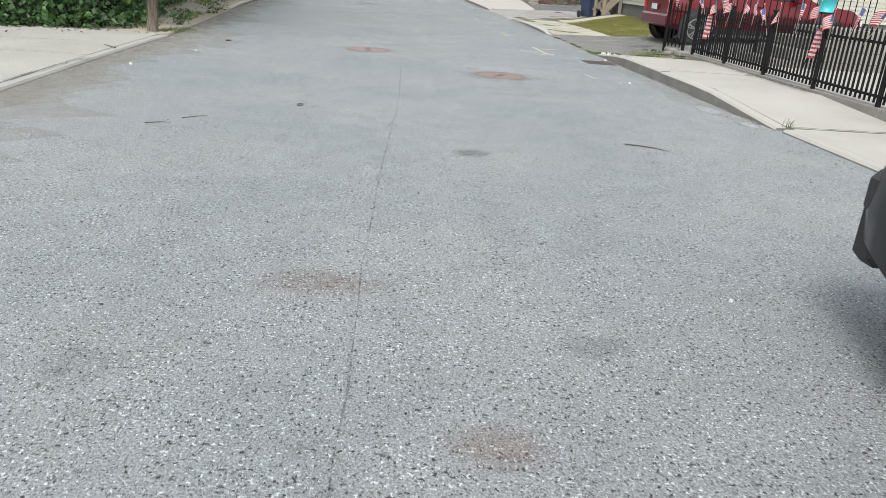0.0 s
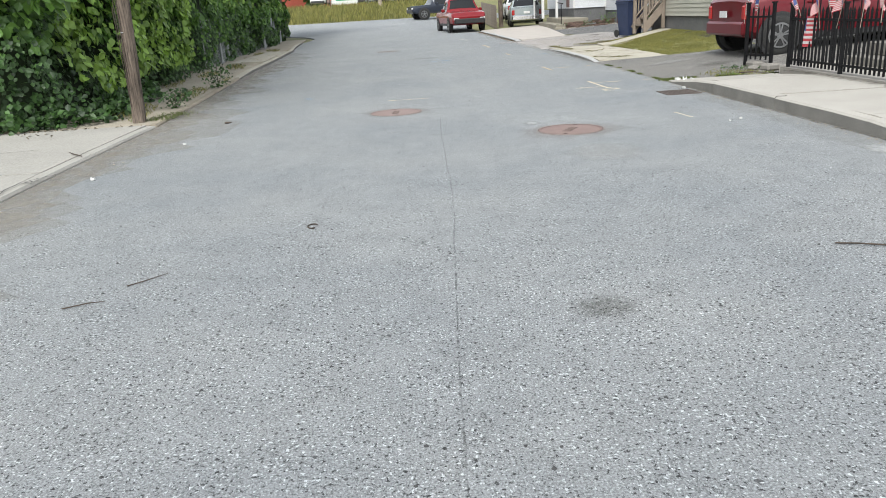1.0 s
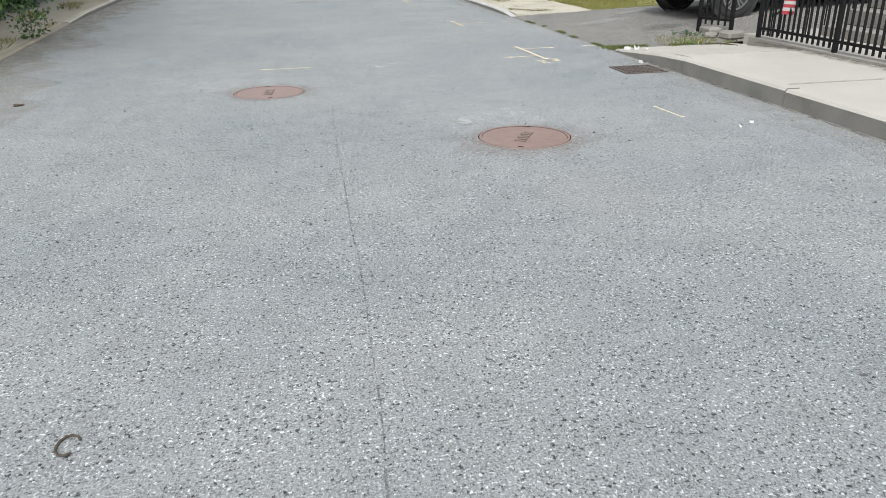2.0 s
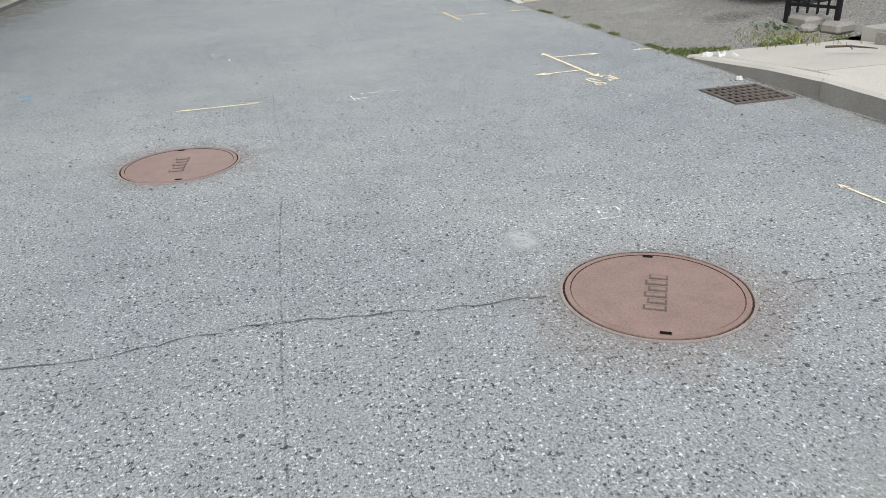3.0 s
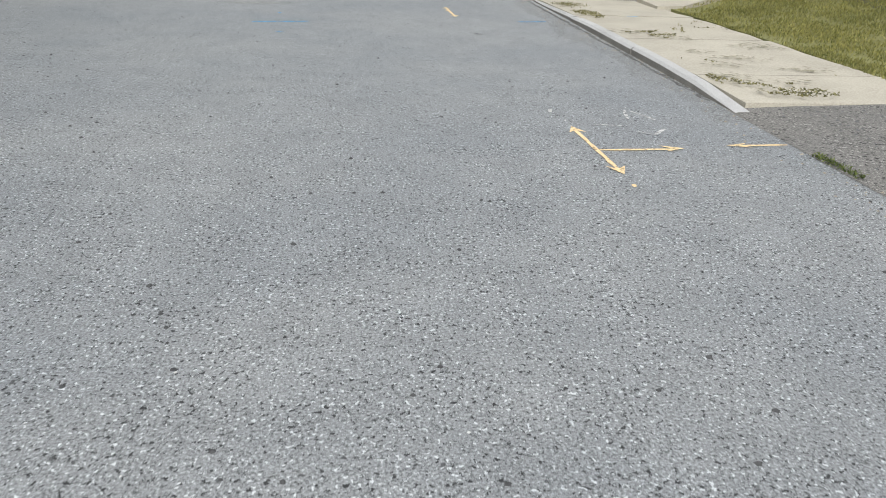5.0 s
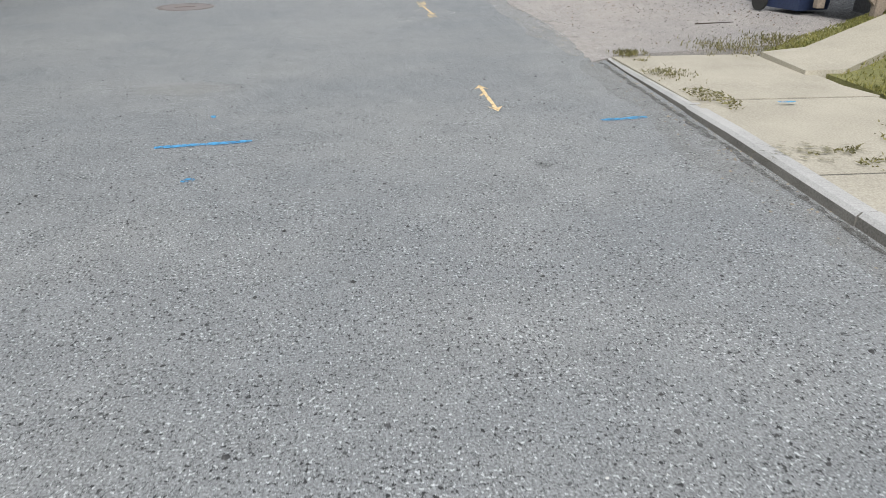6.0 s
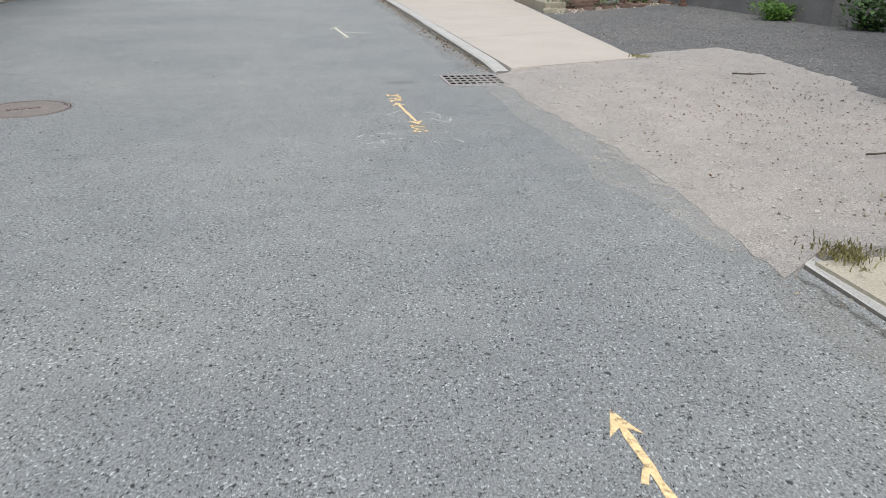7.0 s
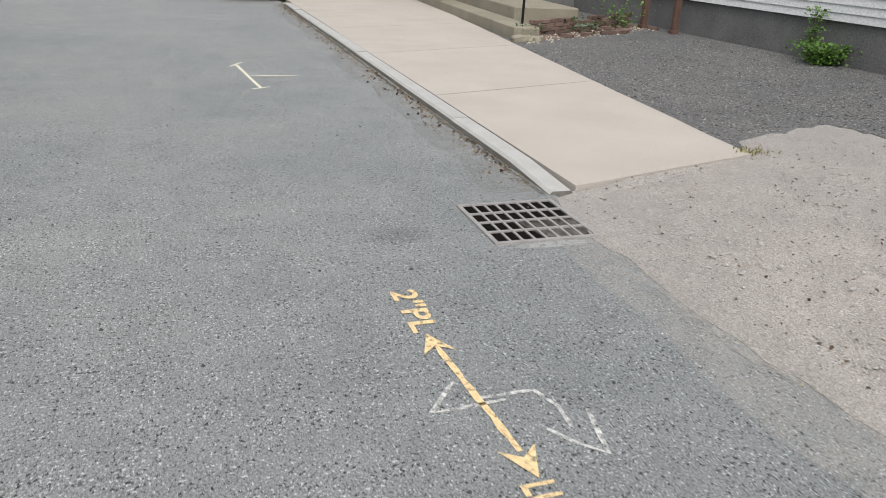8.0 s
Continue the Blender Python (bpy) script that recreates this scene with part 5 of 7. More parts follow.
flag(5.5, 12.7, 1.1, 0.2, 0.32, 40, -15, 63)
flag(5.9, 12.8, 1.25, 0.2, 0.32, 120, 10, 64)


# ---- vehicles ----
def spline(keys, u):
    """Smooth value along keys of (place, value)."""
    for (a, va), (b, vb) in zip(keys, keys[1:]):
        if u <= b:
            t = max(0.0, (u - a) / (b - a))
            return va + (vb - va) * t * t * (3 - 2 * t)
    return keys[-1][1]


def vehicle(name, label, category, m, paint, length, width, wheels, r, belt, roof, bottom, cabin, panes, group="", bed=None, rails=False, rim=None, lamp=None):
    """A vehicle with its front along +x. belt, roof: keys of height along the length; cabin: the stretch of the side panes; panes: cuts between them."""
    car = thing(name, label, category, m, group)
    hw, n = width / 2, 56
    plan = lambda x: hw * (0.86 + 0.14 * min(1, (x + length / 2) / 0.5, (length / 2 - x) / 0.75) ** 0.5)  # noqa: E731

    def ring(x):
        w, zb, zt = plan(x), spline(belt, x), spline(roof, x)
        lo = bottom + 0.1 * max(0, 1 - (length / 2 - abs(x)) / 0.35)
        top = max(zt, zb + 0.02)
        k = min(1, (top - zb) / 0.45)
        wt = w * (0.95 - 0.19 * k)
        mid = lo + (zb - lo) * 0.55
        return [(w * 0.86, lo), (w * 0.985, lo + 0.09), (w, mid), (w * 0.985, zb - 0.05), (w * 0.955, zb), (wt + 0.012, zb + (top - zb) * 0.82), (wt * 0.93, top - 0.012), (wt * 0.6, top + 0.012), (0, top + 0.02)]

    xs = [-length / 2 + length * i / n for i in range(n + 1)]
    bm = bmesh.new()
    rows = []
    for x in xs:
        p = ring(x)
        rows.append([bm.verts.new((x, -a, z)) for a, z in p] + [bm.verts.new((x, a, z)) for a, z in p[-2::-1]])
    for a, b in zip(rows, rows[1:]):
        for k in range(len(a) - 1):
            bm.faces.new((a[k], b[k], b[k + 1], a[k + 1]))
        bm.faces.new((a[0], a[-1], b[-1], b[0]))
    bm.faces.new(rows[0])
    bm.faces.new(rows[-1][::-1])
    bmesh.ops.recalc_face_normals(bm, faces=bm.faces)
    body = part("body", bm, paint, car, smooth=True)
    body.data.set_sharp_from_angle(angle=radians(38))

    def side_pane(x0, x1, s):
        bm = bmesh.new()
        top = []
        for i in range(7):
            x = x0 + (x1 - x0) * i / 6
            p = ring(x)
            (wa, za), (wb, zb) = p[4], p[5]
            top.append((bm.verts.new((x, s * (wa + (wb - wa) * 0.08 + 0.007), za + (zb - za) * 0.08)), bm.verts.new((x, s * (wa + (wb - wa) * 0.93 + 0.007), za + (zb - za) * 0.93))))
        for (a, b), (c, d) in zip(top, top[1:]):
            bm.faces.new((a, c, d, b) if s < 0 else (a, b, d, c))
        part("side_window", bm, M_GLASS, car)

    cuts = [cabin[0], *panes, cabin[1]]
    for a, b in zip(cuts, cuts[1:]):
        for s in (-1, 1):
            side_pane(a + 0.04, b - 0.04, s)

    def end_pane(name, x0, x1):
        bm = bmesh.new()
        r0, r1 = [], []
        for i in range(7):
            x = x0 + (x1 - x0) * i / 6
            p = ring(x)
            top = p[8][1]
            w = p[6][0] * 0.94
            r0.append([bm.verts.new((x, w * u, top - 0.03 * abs(u) ** 3 + 0.006)) for u in (-1, -0.6, 0, 0.6, 1)])
        for a, b in zip(r0, r0[1:]):
            for k in range(4):
                bm.faces.new((a[k], a[k + 1], b[k + 1], b[k]))
        part(name, bm, M_GLASS, car)

    lo, hi = roof_slopes(belt, roof, length)
    if lo:
        end_pane("rear_window", *lo)
    if hi:
        end_pane("windscreen", *hi)
    for s in (-1, 1):
        for x in wheels:
            arch = disc(bmesh.new(), 0, 0, 0, r * 1.17, 24)
            bmesh.ops.transform(arch, matrix=pose(x, s * (plan(x) * 1.003), r * 1.02, 90 * s), verts=arch.verts)
            part("wheel_arch", arch, M_TRIM, car)
            w = part("wheel", tubed([(x, s * (plan(x) - 0.16), r), (x, s * (plan(x) + 0.012), r)], r * 0.6, 20), M_TRIM, car)
            tyre = bmesh.new()
            prof = [(r * 0.62, -0.02), (r * 0.93, 0.005), (r, -0.03), (r, -0.19), (r * 0.9, -0.22)]
            rings = [[tyre.verts.new((x + q * math.cos(2 * math.pi * k / 28), s * (plan(x) + 0.02 + d), r + q * math.sin(2 * math.pi * k / 28))) for k in range(28)] for q, d in prof]
            for a, b in zip(rings, rings[1:]):
                for k in range(28):
                    tyre.faces.new((a[k], a[(k + 1) % 28], b[(k + 1) % 28], b[k]))
            part("tyre", tyre, M_TYRE, w, smooth=True)
            hub = bmesh.new()
            y = s * (plan(x) + 0.022)
            for k in range(5):
                a = 2 * math.pi * k / 5 + 0.3
                for d in (-0.16, 0.16):
                    q = [(x + r * c * math.cos(a + e), y, r + r * c * math.sin(a + e)) for c, e in ((0.12, d - 0.3), (0.6, d - 0.07), (0.6, d + 0.07), (0.12, d + 0.3))]
                    hub.faces.new([hub.verts.new(v) for v in q])
            cap = disc(bmesh.new(), 0, 0, 0, r * 0.17, 14)
            bmesh.ops.transform(cap, matrix=pose(x, y + s * 0.004, r, 90 * s), verts=cap.verts)
            outer = disc(bmesh.new(), 0, 0, 0, r * 0.64, 28, r * 0.55)
            bmesh.ops.transform(outer, matrix=pose(x, y + s * 0.002, r, 90 * s), verts=outer.verts)
            part("spokes", hub, rim or M_ALLOY, w)
            part("hub_cap", cap, rim or M_ALLOY, w)
            part("rim", outer, rim or M_ALLOY, w)
    zb0, zb1 = spline(belt, -length / 2 + 0.1), spline(belt, length / 2 - 0.1)
    part("rear_bumper", boxed(-length / 2 - 0.06, -length / 2 + 0.1, -hw * 0.88, hw * 0.88, bottom + 0.08, bottom + 0.34, 0.04), paint if rails else M_CHROME, car)
    part("front_bumper", boxed(length / 2 - 0.1, length / 2 + 0.06, -hw * 0.85, hw * 0.85, bottom + 0.06, bottom + 0.32, 0.04), M_TRIM, car)
    part("number_plate", boxed(-length / 2 - 0.068, -length / 2 - 0.06, -0.16, 0.16, bottom + 0.42, bottom + 0.54), M_TRIMW, car, "plain pale plate")
    part("sill", boxed(wheels[0] + r, wheels[1] - r, -hw * 0.97, hw * 0.97, bottom - 0.03, bottom + 0.1, 0.02), M_TRIM, car)
    for s in (-1, 1):
        part("tail_lamp", boxed(-length / 2 - 0.02, -length / 2 + 0.16, s * hw * 0.8 - 0.08, s * hw * 0.8 + 0.08, zb0 - 0.32, zb0 - 0.04, 0.03), M_LAMP, car, "red lamp lens")
        part("headlamp", boxed(length / 2 - 0.24, length / 2 + 0.01, s * hw * 0.72 - 0.15, s * hw * 0.72 + 0.15, zb1 - 0.2, zb1 - 0.04, 0.03), lamp or M_HEADLAMP, car, "clear lamp lens")
        part("mirror", boxed(cabin[1] - 0.22, cabin[1] - 0.08, s * (hw + 0.08) - 0.09, s * (hw + 0.08) + 0.09, spline(belt, cabin[1]) + 0.0, spline(belt, cabin[1]) + 0.16, 0.03), paint, car)
        for x in panes:
            part("door_handle", boxed(x - 0.22, x - 0.06, s * hw - 0.02, s * hw + 0.02, spline(belt, x) - 0.14, spline(belt, x) - 0.1, 0.008), paint, car)
        if rails:
            xa, xb = cabin[0] - 0.1, cabin[1] - 0.75
            part("roof_rail", tubed([(xa, s * hw * 0.68, spline(roof, xa) + 0.02), (xa + 0.15, s * hw * 0.68, spline(roof, xa) + 0.08), (xb - 0.15, s * hw * 0.68, spline(roof, xb) + 0.08), (xb, s * hw * 0.68, spline(roof, xb) + 0.02)], 0.018, 6), M_TRIM, car)
    if bed:
        x0, x1, z = bed
        part("load_bed", boxed(x0, x1, -hw * 0.82, hw * 0.82, z, z + 0.03), M_TRIM, car, "open dark load bed")
    return car


def roof_slopes(belt, roof, length):
    """The stretches where the roof climbs at the back and falls at the front."""
    n = 200
    xs = [-length / 2 + length * i / n for i in range(n + 1)]
    up = [x for x in xs if 0.12 < spline(roof, x) - spline(belt, x) < 0.9 * max(spline(roof, q) - spline(belt, q) for q in xs)]
    rear = [x for x in up if x < sum(up) / len(up)]
    fore = [x for x in up if x >= sum(up) / len(up)]
    return ((rear[0], rear[-1]) if rear else None, (fore[0], fore[-1]) if fore else None)


SUV_BELT = [(-2.28, 0.98), (-1.6, 1.05), (0.7, 1.0), (1.0, 0.99), (1.9, 0.9), (2.28, 0.72)]
SUV_ROOF = [(-2.28, 1.0), (-2.2, 1.08), (-1.85, 1.58), (-1.4, 1.68), (-0.3, 1.71), (0.25, 1.66), (1.15, 1.02), (1.9, 0.92), (2.28, 0.74)]
vehicle("red_car", "dark red sport-utility car parked in the driveway", "car", pose(6.98, 15.15, 0.22, 0, -1, 1) @ Matrix.Diagonal((0.85, 0.86, 0.85, 1)), M_RED, 4.56, 1.86, (-1.66, 1.35), 0.36, SUV_BELT, SUV_ROOF, 0.3, (-1.75, 0.72), (-0.95, -0.1), rails=True)

PU_BELT = [(-2.65, 1.02), (0.6, 1.05), (1.1, 1.05), (2.3, 0.98), (2.65, 0.75)]
PU_ROOF = [(-2.65, 1.04), (-0.75, 1.06), (-0.5, 1.62), (-0.2, 1.72), (0.45, 1.72), (1.15, 1.07), (2.3, 1.0), (2.65, 0.77)]
vehicle("red_pickup", "red pickup truck parked at the kerb", "truck", pose(2.7, 45.0, 0.0, 0, 0, 277), M_RED2, 5.3, 1.9, (-1.65, 1.6), 0.37, PU_BELT, PU_ROOF, 0.38, (-0.5, 0.75), (0.1,), bed=(-2.6, -0.8, 1.07))
vehicle("jeep", "dark grey-blue off-road car beside the bank", "car", pose(2.1, 62.5, 0.56, 0, 0, 195), M_NAVY, 4.2, 1.8, (-1.25, 1.2), 0.4, [(-2.1, 1.0), (0.5, 1.05), (1.7, 1.0), (2.1, 0.95)], [(-2.1, 1.7), (-1.9, 1.78), (0.2, 1.78), (0.7, 1.07), (1.7, 1.02), (2.1, 0.97)], 0.45, (-1.7, 0.3), (-0.6,))
SD_BELT = [(-2.3, 0.9), (0.7, 0.93), (1.6, 0.86), (2.3, 0.65)]
SD_ROOF = [(-2.3, 0.92), (-1.7, 0.98), (-0.95, 1.38), (-0.3, 1.45), (0.3, 1.42), (1.15, 0.95), (1.7, 0.88), (2.3, 0.67)]
vehicle("silver_car", "silver-green saloon car parked off the pavement", "car", pose(6.42, 45.75, 0.1, 0, 0, 84), M_SILVER, 4.6, 1.78, (-1.35, 1.35), 0.33, SD_BELT, SD_ROOF, 0.24, (-1.3, 0.85), (-0.2,))
vehicle("white_car", "white saloon car parked behind the silver one", "car", pose(6.9, 52.0, 0.35, 0, 0, 88), M_CARWHITE, 4.6, 1.78, (-1.35, 1.35), 0.33, SD_BELT, SD_ROOF, 0.24, (-1.3, 0.85), (-0.2,))
vehicle("black_car", "black car parked at the kerb", "car", pose(2.275, 0.32, 0, 0, 0, 90), M_CARBLACK, 4.5, 1.78, (-1.35, 1.35), 0.33, SD_BELT, SD_ROOF, 0.22, (-1.3, 0.85), (-0.2,), lamp=M_TRIM)
LOT = "cars parked beyond the bank"
vehicle("white_van", "white van parked beyond the bank", "van", pose(-10.6, 99, 2.45, 0, 0, 268), M_CARWHITE, 4.9, 1.95, (-1.5, 1.5), 0.36, SUV_BELT, SUV_ROOF, 0.3, (-1.75, 0.72), (-0.5,), LOT)
for k, (x, y, paint, turn, label) in enumerate(((-5.2, 100, M_SILVER, 255, "silver car parked beyond the bank"), (-2.6, 106, M_NAVY, 250, "dark car parked beyond the bank"), (-0.6, 99, M_CARWHITE, 215, "white car parked beyond the bank"), (2.2, 103, M_SILVER, 230, "pale silver car parked beyond the bank"), (3.8, 98, M_CARWHITE, 220, "white car parked beyond the bank"))):
    vehicle("parked_car", label, "car", pose(x, y, land(x, y) - 0.03, 0, 0, turn), paint, 4.6, 1.78, (-1.35, 1.35), 0.33, SUV_BELT if k % 2 else SD_BELT, SUV_ROOF if k % 2 else SD_ROOF, 0.26, (-1.3, 0.7), (-0.2,), LOT)
vehicle("white_pickup", "white pickup truck parked uphill", "truck", pose(8.2, 88, land(8.2, 88) - 0.02, 0, 0, 200), M_CARWHITE, 5.3, 1.9, (-1.65, 1.6), 0.37, PU_BELT, PU_ROOF, 0.38, (-0.5, 0.75), (0.1,), bed=(-2.6, -0.8, 1.07))
vehicle("parked_car", "pale car parked uphill under the tree", "car", pose(12.2, 84, land(12, 84) - 0.02, 0, 0, 190), M_CARWHITE, 4.6, 1.78, (-1.35, 1.35), 0.33, SD_BELT, SD_ROOF, 0.26, (-1.3, 0.7), (-0.2,))


# ---- houses ----
def wall_pieces(bm, length, z0, z1, holes, thick=0.16):
    us = sorted({0, length, *(h[0] for h in holes), *(h[1] for h in holes)})
    zs = sorted({z0, z1, *(h[2] for h in holes), *(h[3] for h in holes)})
    for a, b in zip(us, us[1:]):
        for c, d in zip(zs, zs[1:]):
            if not any(h[0] < (a + b) / 2 < h[1] and h[2] < (c + d) / 2 < h[3] for h in holes):
                box(bm, a, b, 0, thick, c, d)
    return bm


def siding_pieces(bm, length, z0, z1, holes, course=0.105):
    """Lapped boards, each proud at its lower edge."""
    n = int((z1 - z0) / course)
    for i in range(n):
        a, b = z0 + course * i, z0 + course * (i + 1)
        cuts = [0.0]
        for h in sorted(holes):
            if h[2] - 0.02 < (a + b) / 2 < h[3] + 0.02:
                cuts += [h[0], h[1]]
        cuts.append(length)
        for u0, u1 in zip(cuts[::2], cuts[1::2]):
            if u1 - u0 > 0.02:
                q = [bm.verts.new(p) for p in ((u0, -0.022, a), (u1, -0.022, a), (u1, -0.006, b), (u0, -0.006, b), (u0, -0.004, a), (u1, -0.004, a))]
                bm.faces.new((q[0], q[1], q[2], q[3]))
                bm.faces.new((q[4], q[5], q[1], q[0]))
    return bm


def window_at(house, m, u0, u1, z0, z1, shutters=None, blind=False, both=False):
    w = part("window", wall_pieces(bmesh.new(), u1 - u0 + 0.16, z0 - 0.08, z1 + 0.08, [(0.08, u1 - u0 + 0.08, z0, z1)], 0.1), M_TRIMW, house, "white-trimmed sash window")
    w.matrix_basis = m @ pose(u0 - 0.08, -0.045, 0)
    part("sill", boxed(-0.03, u1 - u0 + 0.19, -0.06, 0.02, z0 - 0.12, z0 - 0.078), M_TRIMW, w)
    mid = (z0 + z1) / 2
    for k, (a, b) in enumerate(((z0, mid), (mid, z1))):
        y = 0.03 + 0.025 * k
        part("sash", wall_pieces(bmesh.new(), u1 - u0, a, b, [(0.03, u1 - u0 - 0.03, a + 0.03, b - 0.026)], 0.03), M_TRIMW, w).matrix_basis = pose(0.08, y, 0)
        part("pane", boxed(0.1, u1 - u0 + 0.06, y + 0.012, y + 0.018, a + 0.02, b - 0.02), M_PANE if not (blind and (both or k == 1)) else M_CURTAIN, w)
    if shutters:
        for a in (u0 - 0.08 - 0.46, u1 + 0.09):
            s = part("shutter", boxed(a, a + 0.44, -0.06, -0.025, z0 - 0.05, z1 + 0.05, 0.006), shutters, house)
            s.matrix_basis = m
            me = finish("slat", boxed(a + 0.05, a + 0.39, -0.07, -0.055, 0, 0.03), shutters)
            for i in range(int((z1 - z0) / 0.09)):
                o = new("slat", me)
                o.parent, o.matrix_basis = s, pose(0, 0, z0 + 0.02 + 0.09 * i, 0, 0, 0)
    return w


def clad_wall(house, m, length, z0, z1, holes, siding, name="wall"):
    w = part(name, wall_pieces(bmesh.new(), length, z0, z1, holes), siding, house)
    w.matrix_basis = m
    tagged(part("siding", siding_pieces(bmesh.new(), length, z0, z1, holes), siding, w, "horizontal lapped vinyl boards"), kind="stuff")
    for u in (-0.03, length - 0.06):
        part("corner_board", boxed(u, u + 0.09, -0.035, 0.01, z0, z1), M_TRIMW, w)
    return w


def gable_roof(house, x0, x1, y0, y1, z, rise, along_x, over=0.25, thick=0.12):
    bm = bmesh.new()
    x0, x1, y0, y1 = x0 - over, x1 + over, y0 - over, y1 + over
    if along_x:
        ym = (y0 + y1) / 2
        prof = [(y0, z), (ym, z + rise), (y1, z), (y1, z + thick), (ym, z + rise + thick), (y0, z + thick)]
        rings = [[bm.verts.new((x, a, b)) for a, b in prof] for x in (x0, x1)]
    else:
        xm = (x0 + x1) / 2
        prof = [(x0, z), (xm, z + rise), (x1, z), (x1, z + thick), (xm, z + rise + thick), (x0, z + thick)]
        rings = [[bm.verts.new((a, y, b)) for a, b in prof] for y in (y0, y1)]
    for k in range(6):
        bm.faces.new((rings[0][k], rings[0][(k + 1) % 6], rings[1][(k + 1) % 6], rings[1][k]))
    bm.faces.new(rings[0][::-1])
    bm.faces.new(rings[1])
    bmesh.ops.recalc_face_normals(bm, faces=bm.faces)
    return part("roof", bm, M_ROOF, house)


def gable_end(house, m, length, z, rise, siding):
    bm = bmesh.new()
    vs = [bm.verts.new(p) for p in ((0, 0, z), (length, 0, z), (length / 2, 0, z + rise), (0, 0.14, z), (length, 0.14, z), (length / 2, 0.14, z + rise))]
    bm.faces.new(vs[:3])
    bm.faces.new(vs[:2:-1])
    for a, b in ((0, 1), (1, 2), (2, 0)):
        bm.faces.new((vs[a], vs[a + 3], vs[b + 3], vs[b]))
    bmesh.ops.recalc_face_normals(bm, faces=bm.faces)
    part("gable", bm, siding, house).matrix_basis = m


# the cream house behind the driveway
house = thing("cream_house", "cream vinyl-sided house with blue-shuttered windows", "house")
west = pose(7.0, 25.2, 0, 0, 0, -90)
holes = [(0.8, 1.5, 1.5, 2.85), (1.72, 2.5, 1.5, 2.85), (2.66, 3.42, 1.5, 2.85), (4.52, 5.22, 1.42, 2.8), (1.2, 2.1, 4.3, 5.6), (3.6, 4.5, 4.3, 5.6)]
clad_wall(house, west, 5.7, 0.68, 6.2, holes, M_SIDING_C)
for h in holes:
    window_at(house, west, *h)
south = pose(7.0, 19.5, 0)
holes = [(0.32, 1.12, 1.78, 3.25), (2.9, 3.72, 1.45, 3.2), (5.3, 6.1, 1.6, 3.2), (0.4, 1.2, 4.4, 5.7), (3.0, 3.8, 4.4, 5.7)]
clad_wall(house, south, 7.0, 0.68, 6.2, holes, M_SIDING_C)
window_at(house, south, *holes[0], blind=True, both=True)
window_at(house, south, *holes[1], shutters=M_SHUT_B)
for h in holes[2:]:
    window_at(house, south, *h, shutters=M_SHUT_B)
clad_wall(house, pose(14.0, 19.5, 0, 0, 0, 90), 5.7, 0.68, 6.2, [], M_SIDING_C)
clad_wall(house, pose(14.0, 25.2, 0, 0, 0, 180), 7.0, 0.68, 6.2, [], M_SIDING_C)
part("foundation", boxed(7.03, 13.97, 19.53, 25.17, -0.05, 0.68), M_FOUND, house, "grey block foundation")
gable_roof(house, 7, 14, 19.5, 25.2, 6.2, 2.0, True)
gable_end(house, pose(7.0, 25.2, 0, 0, 0, -90), 5.7, 6.2, 1.9, M_SIDING_C)
gable_end(house, pose(14.0, 19.5, 0, 0, 0, 90), 5.7, 6.2, 1.9, M_SIDING_C)
part("downpipe", tubed([(8.32, 19.43, 0.5), (8.32, 19.43, 6.2)], 0.035, 8), M_TRIMW, house)

# timber stairs to its side door
st = thing("timber_stairs", "bare timber stairs with picket rails at the cream house", "stairs")
for k in range(4):
    x = 6.42 + 0.15 * k
    part("tread", boxed(x, x + 0.19, 23.9, 24.85, 0.42 + 0.19 * k, 0.46 + 0.19 * k), M_WOOD, st)
for y in (23.88, 24.87):
    part("stringer", boxed(-0.02, 0.8, -0.02, 0.02, -0.1, 0.1, m=pose(6.4, y, 0.35, 0, -48, 0)), M_WOOD, st)
    part("rail", tubed([(6.4, y, 1.2), (6.95, y, 1.85)], 0.035, 4), M_WOOD, st)
    part("lower_rail", tubed([(6.4, y, 0.6), (6.95, y, 1.25)], 0.03, 4), M_WOOD, st)
    for x, z0, z1 in ((6.42, 0.2, 1.28), (6.93, 0.35, 1.92)):
        part("newel", boxed(x - 0.045, x + 0.045, y - 0.045, y + 0.045, z0, z1, 0.006), M_WOOD, st)
    for k in range(4):
        x = 6.51 + 0.09 * k
        part("picket", boxed(x, x + 0.035, y - 0.02, y + 0.02, 0.62 + 1.18 * (x - 6.4), 1.2 + 1.18 * (x - 6.4)), M_WOOD, st)


def wheelie_bin(x, y, z, turn):
    b = thing("wheeled_bin", "navy blue plastic wheeled bin standing by the house", "bin", pose(x, y, z, 0, 0, turn))
    bm = bmesh.new()
    rings = [[bm.verts.new((sx * w, sy * d, h)) for sx, sy in ((-1, -1), (1, -1), (1, 1), (-1, 1))] for w, d, h in ((0.22, 0.25, 0.05), (0.29, 0.33, 0.95), (0.31, 0.35, 0.95), (0.31, 0.35, 1.0))]
    for a, c in zip(rings, rings[1:]):
        for k in range(4):
            bm.faces.new((a[k], a[(k + 1) % 4], c[(k + 1) % 4], c[k]))
    bm.faces.new(rings[0][::-1])
    part("tub", bm, M_BIN, b)
    part("lid", boxed(-0.32, 0.32, -0.38, 0.34, 1.0, 1.06, 0.025), M_BIN, b)
    part("handle", tubed([(-0.28, 0.4, 0.98), (0.28, 0.4, 0.98)], 0.02, 6), M_BIN, b)
    for s in (-1, 1):
        part("wheel", tubed([(s * 0.27, 0.28, 0.11), (s * 0.31, 0.28, 0.11)], 0.11, 14), M_TYRE, b)
    return b


wheelie_bin(6.42, 25.32, apron_z(6.42, 25.32) - 0.005, 15)
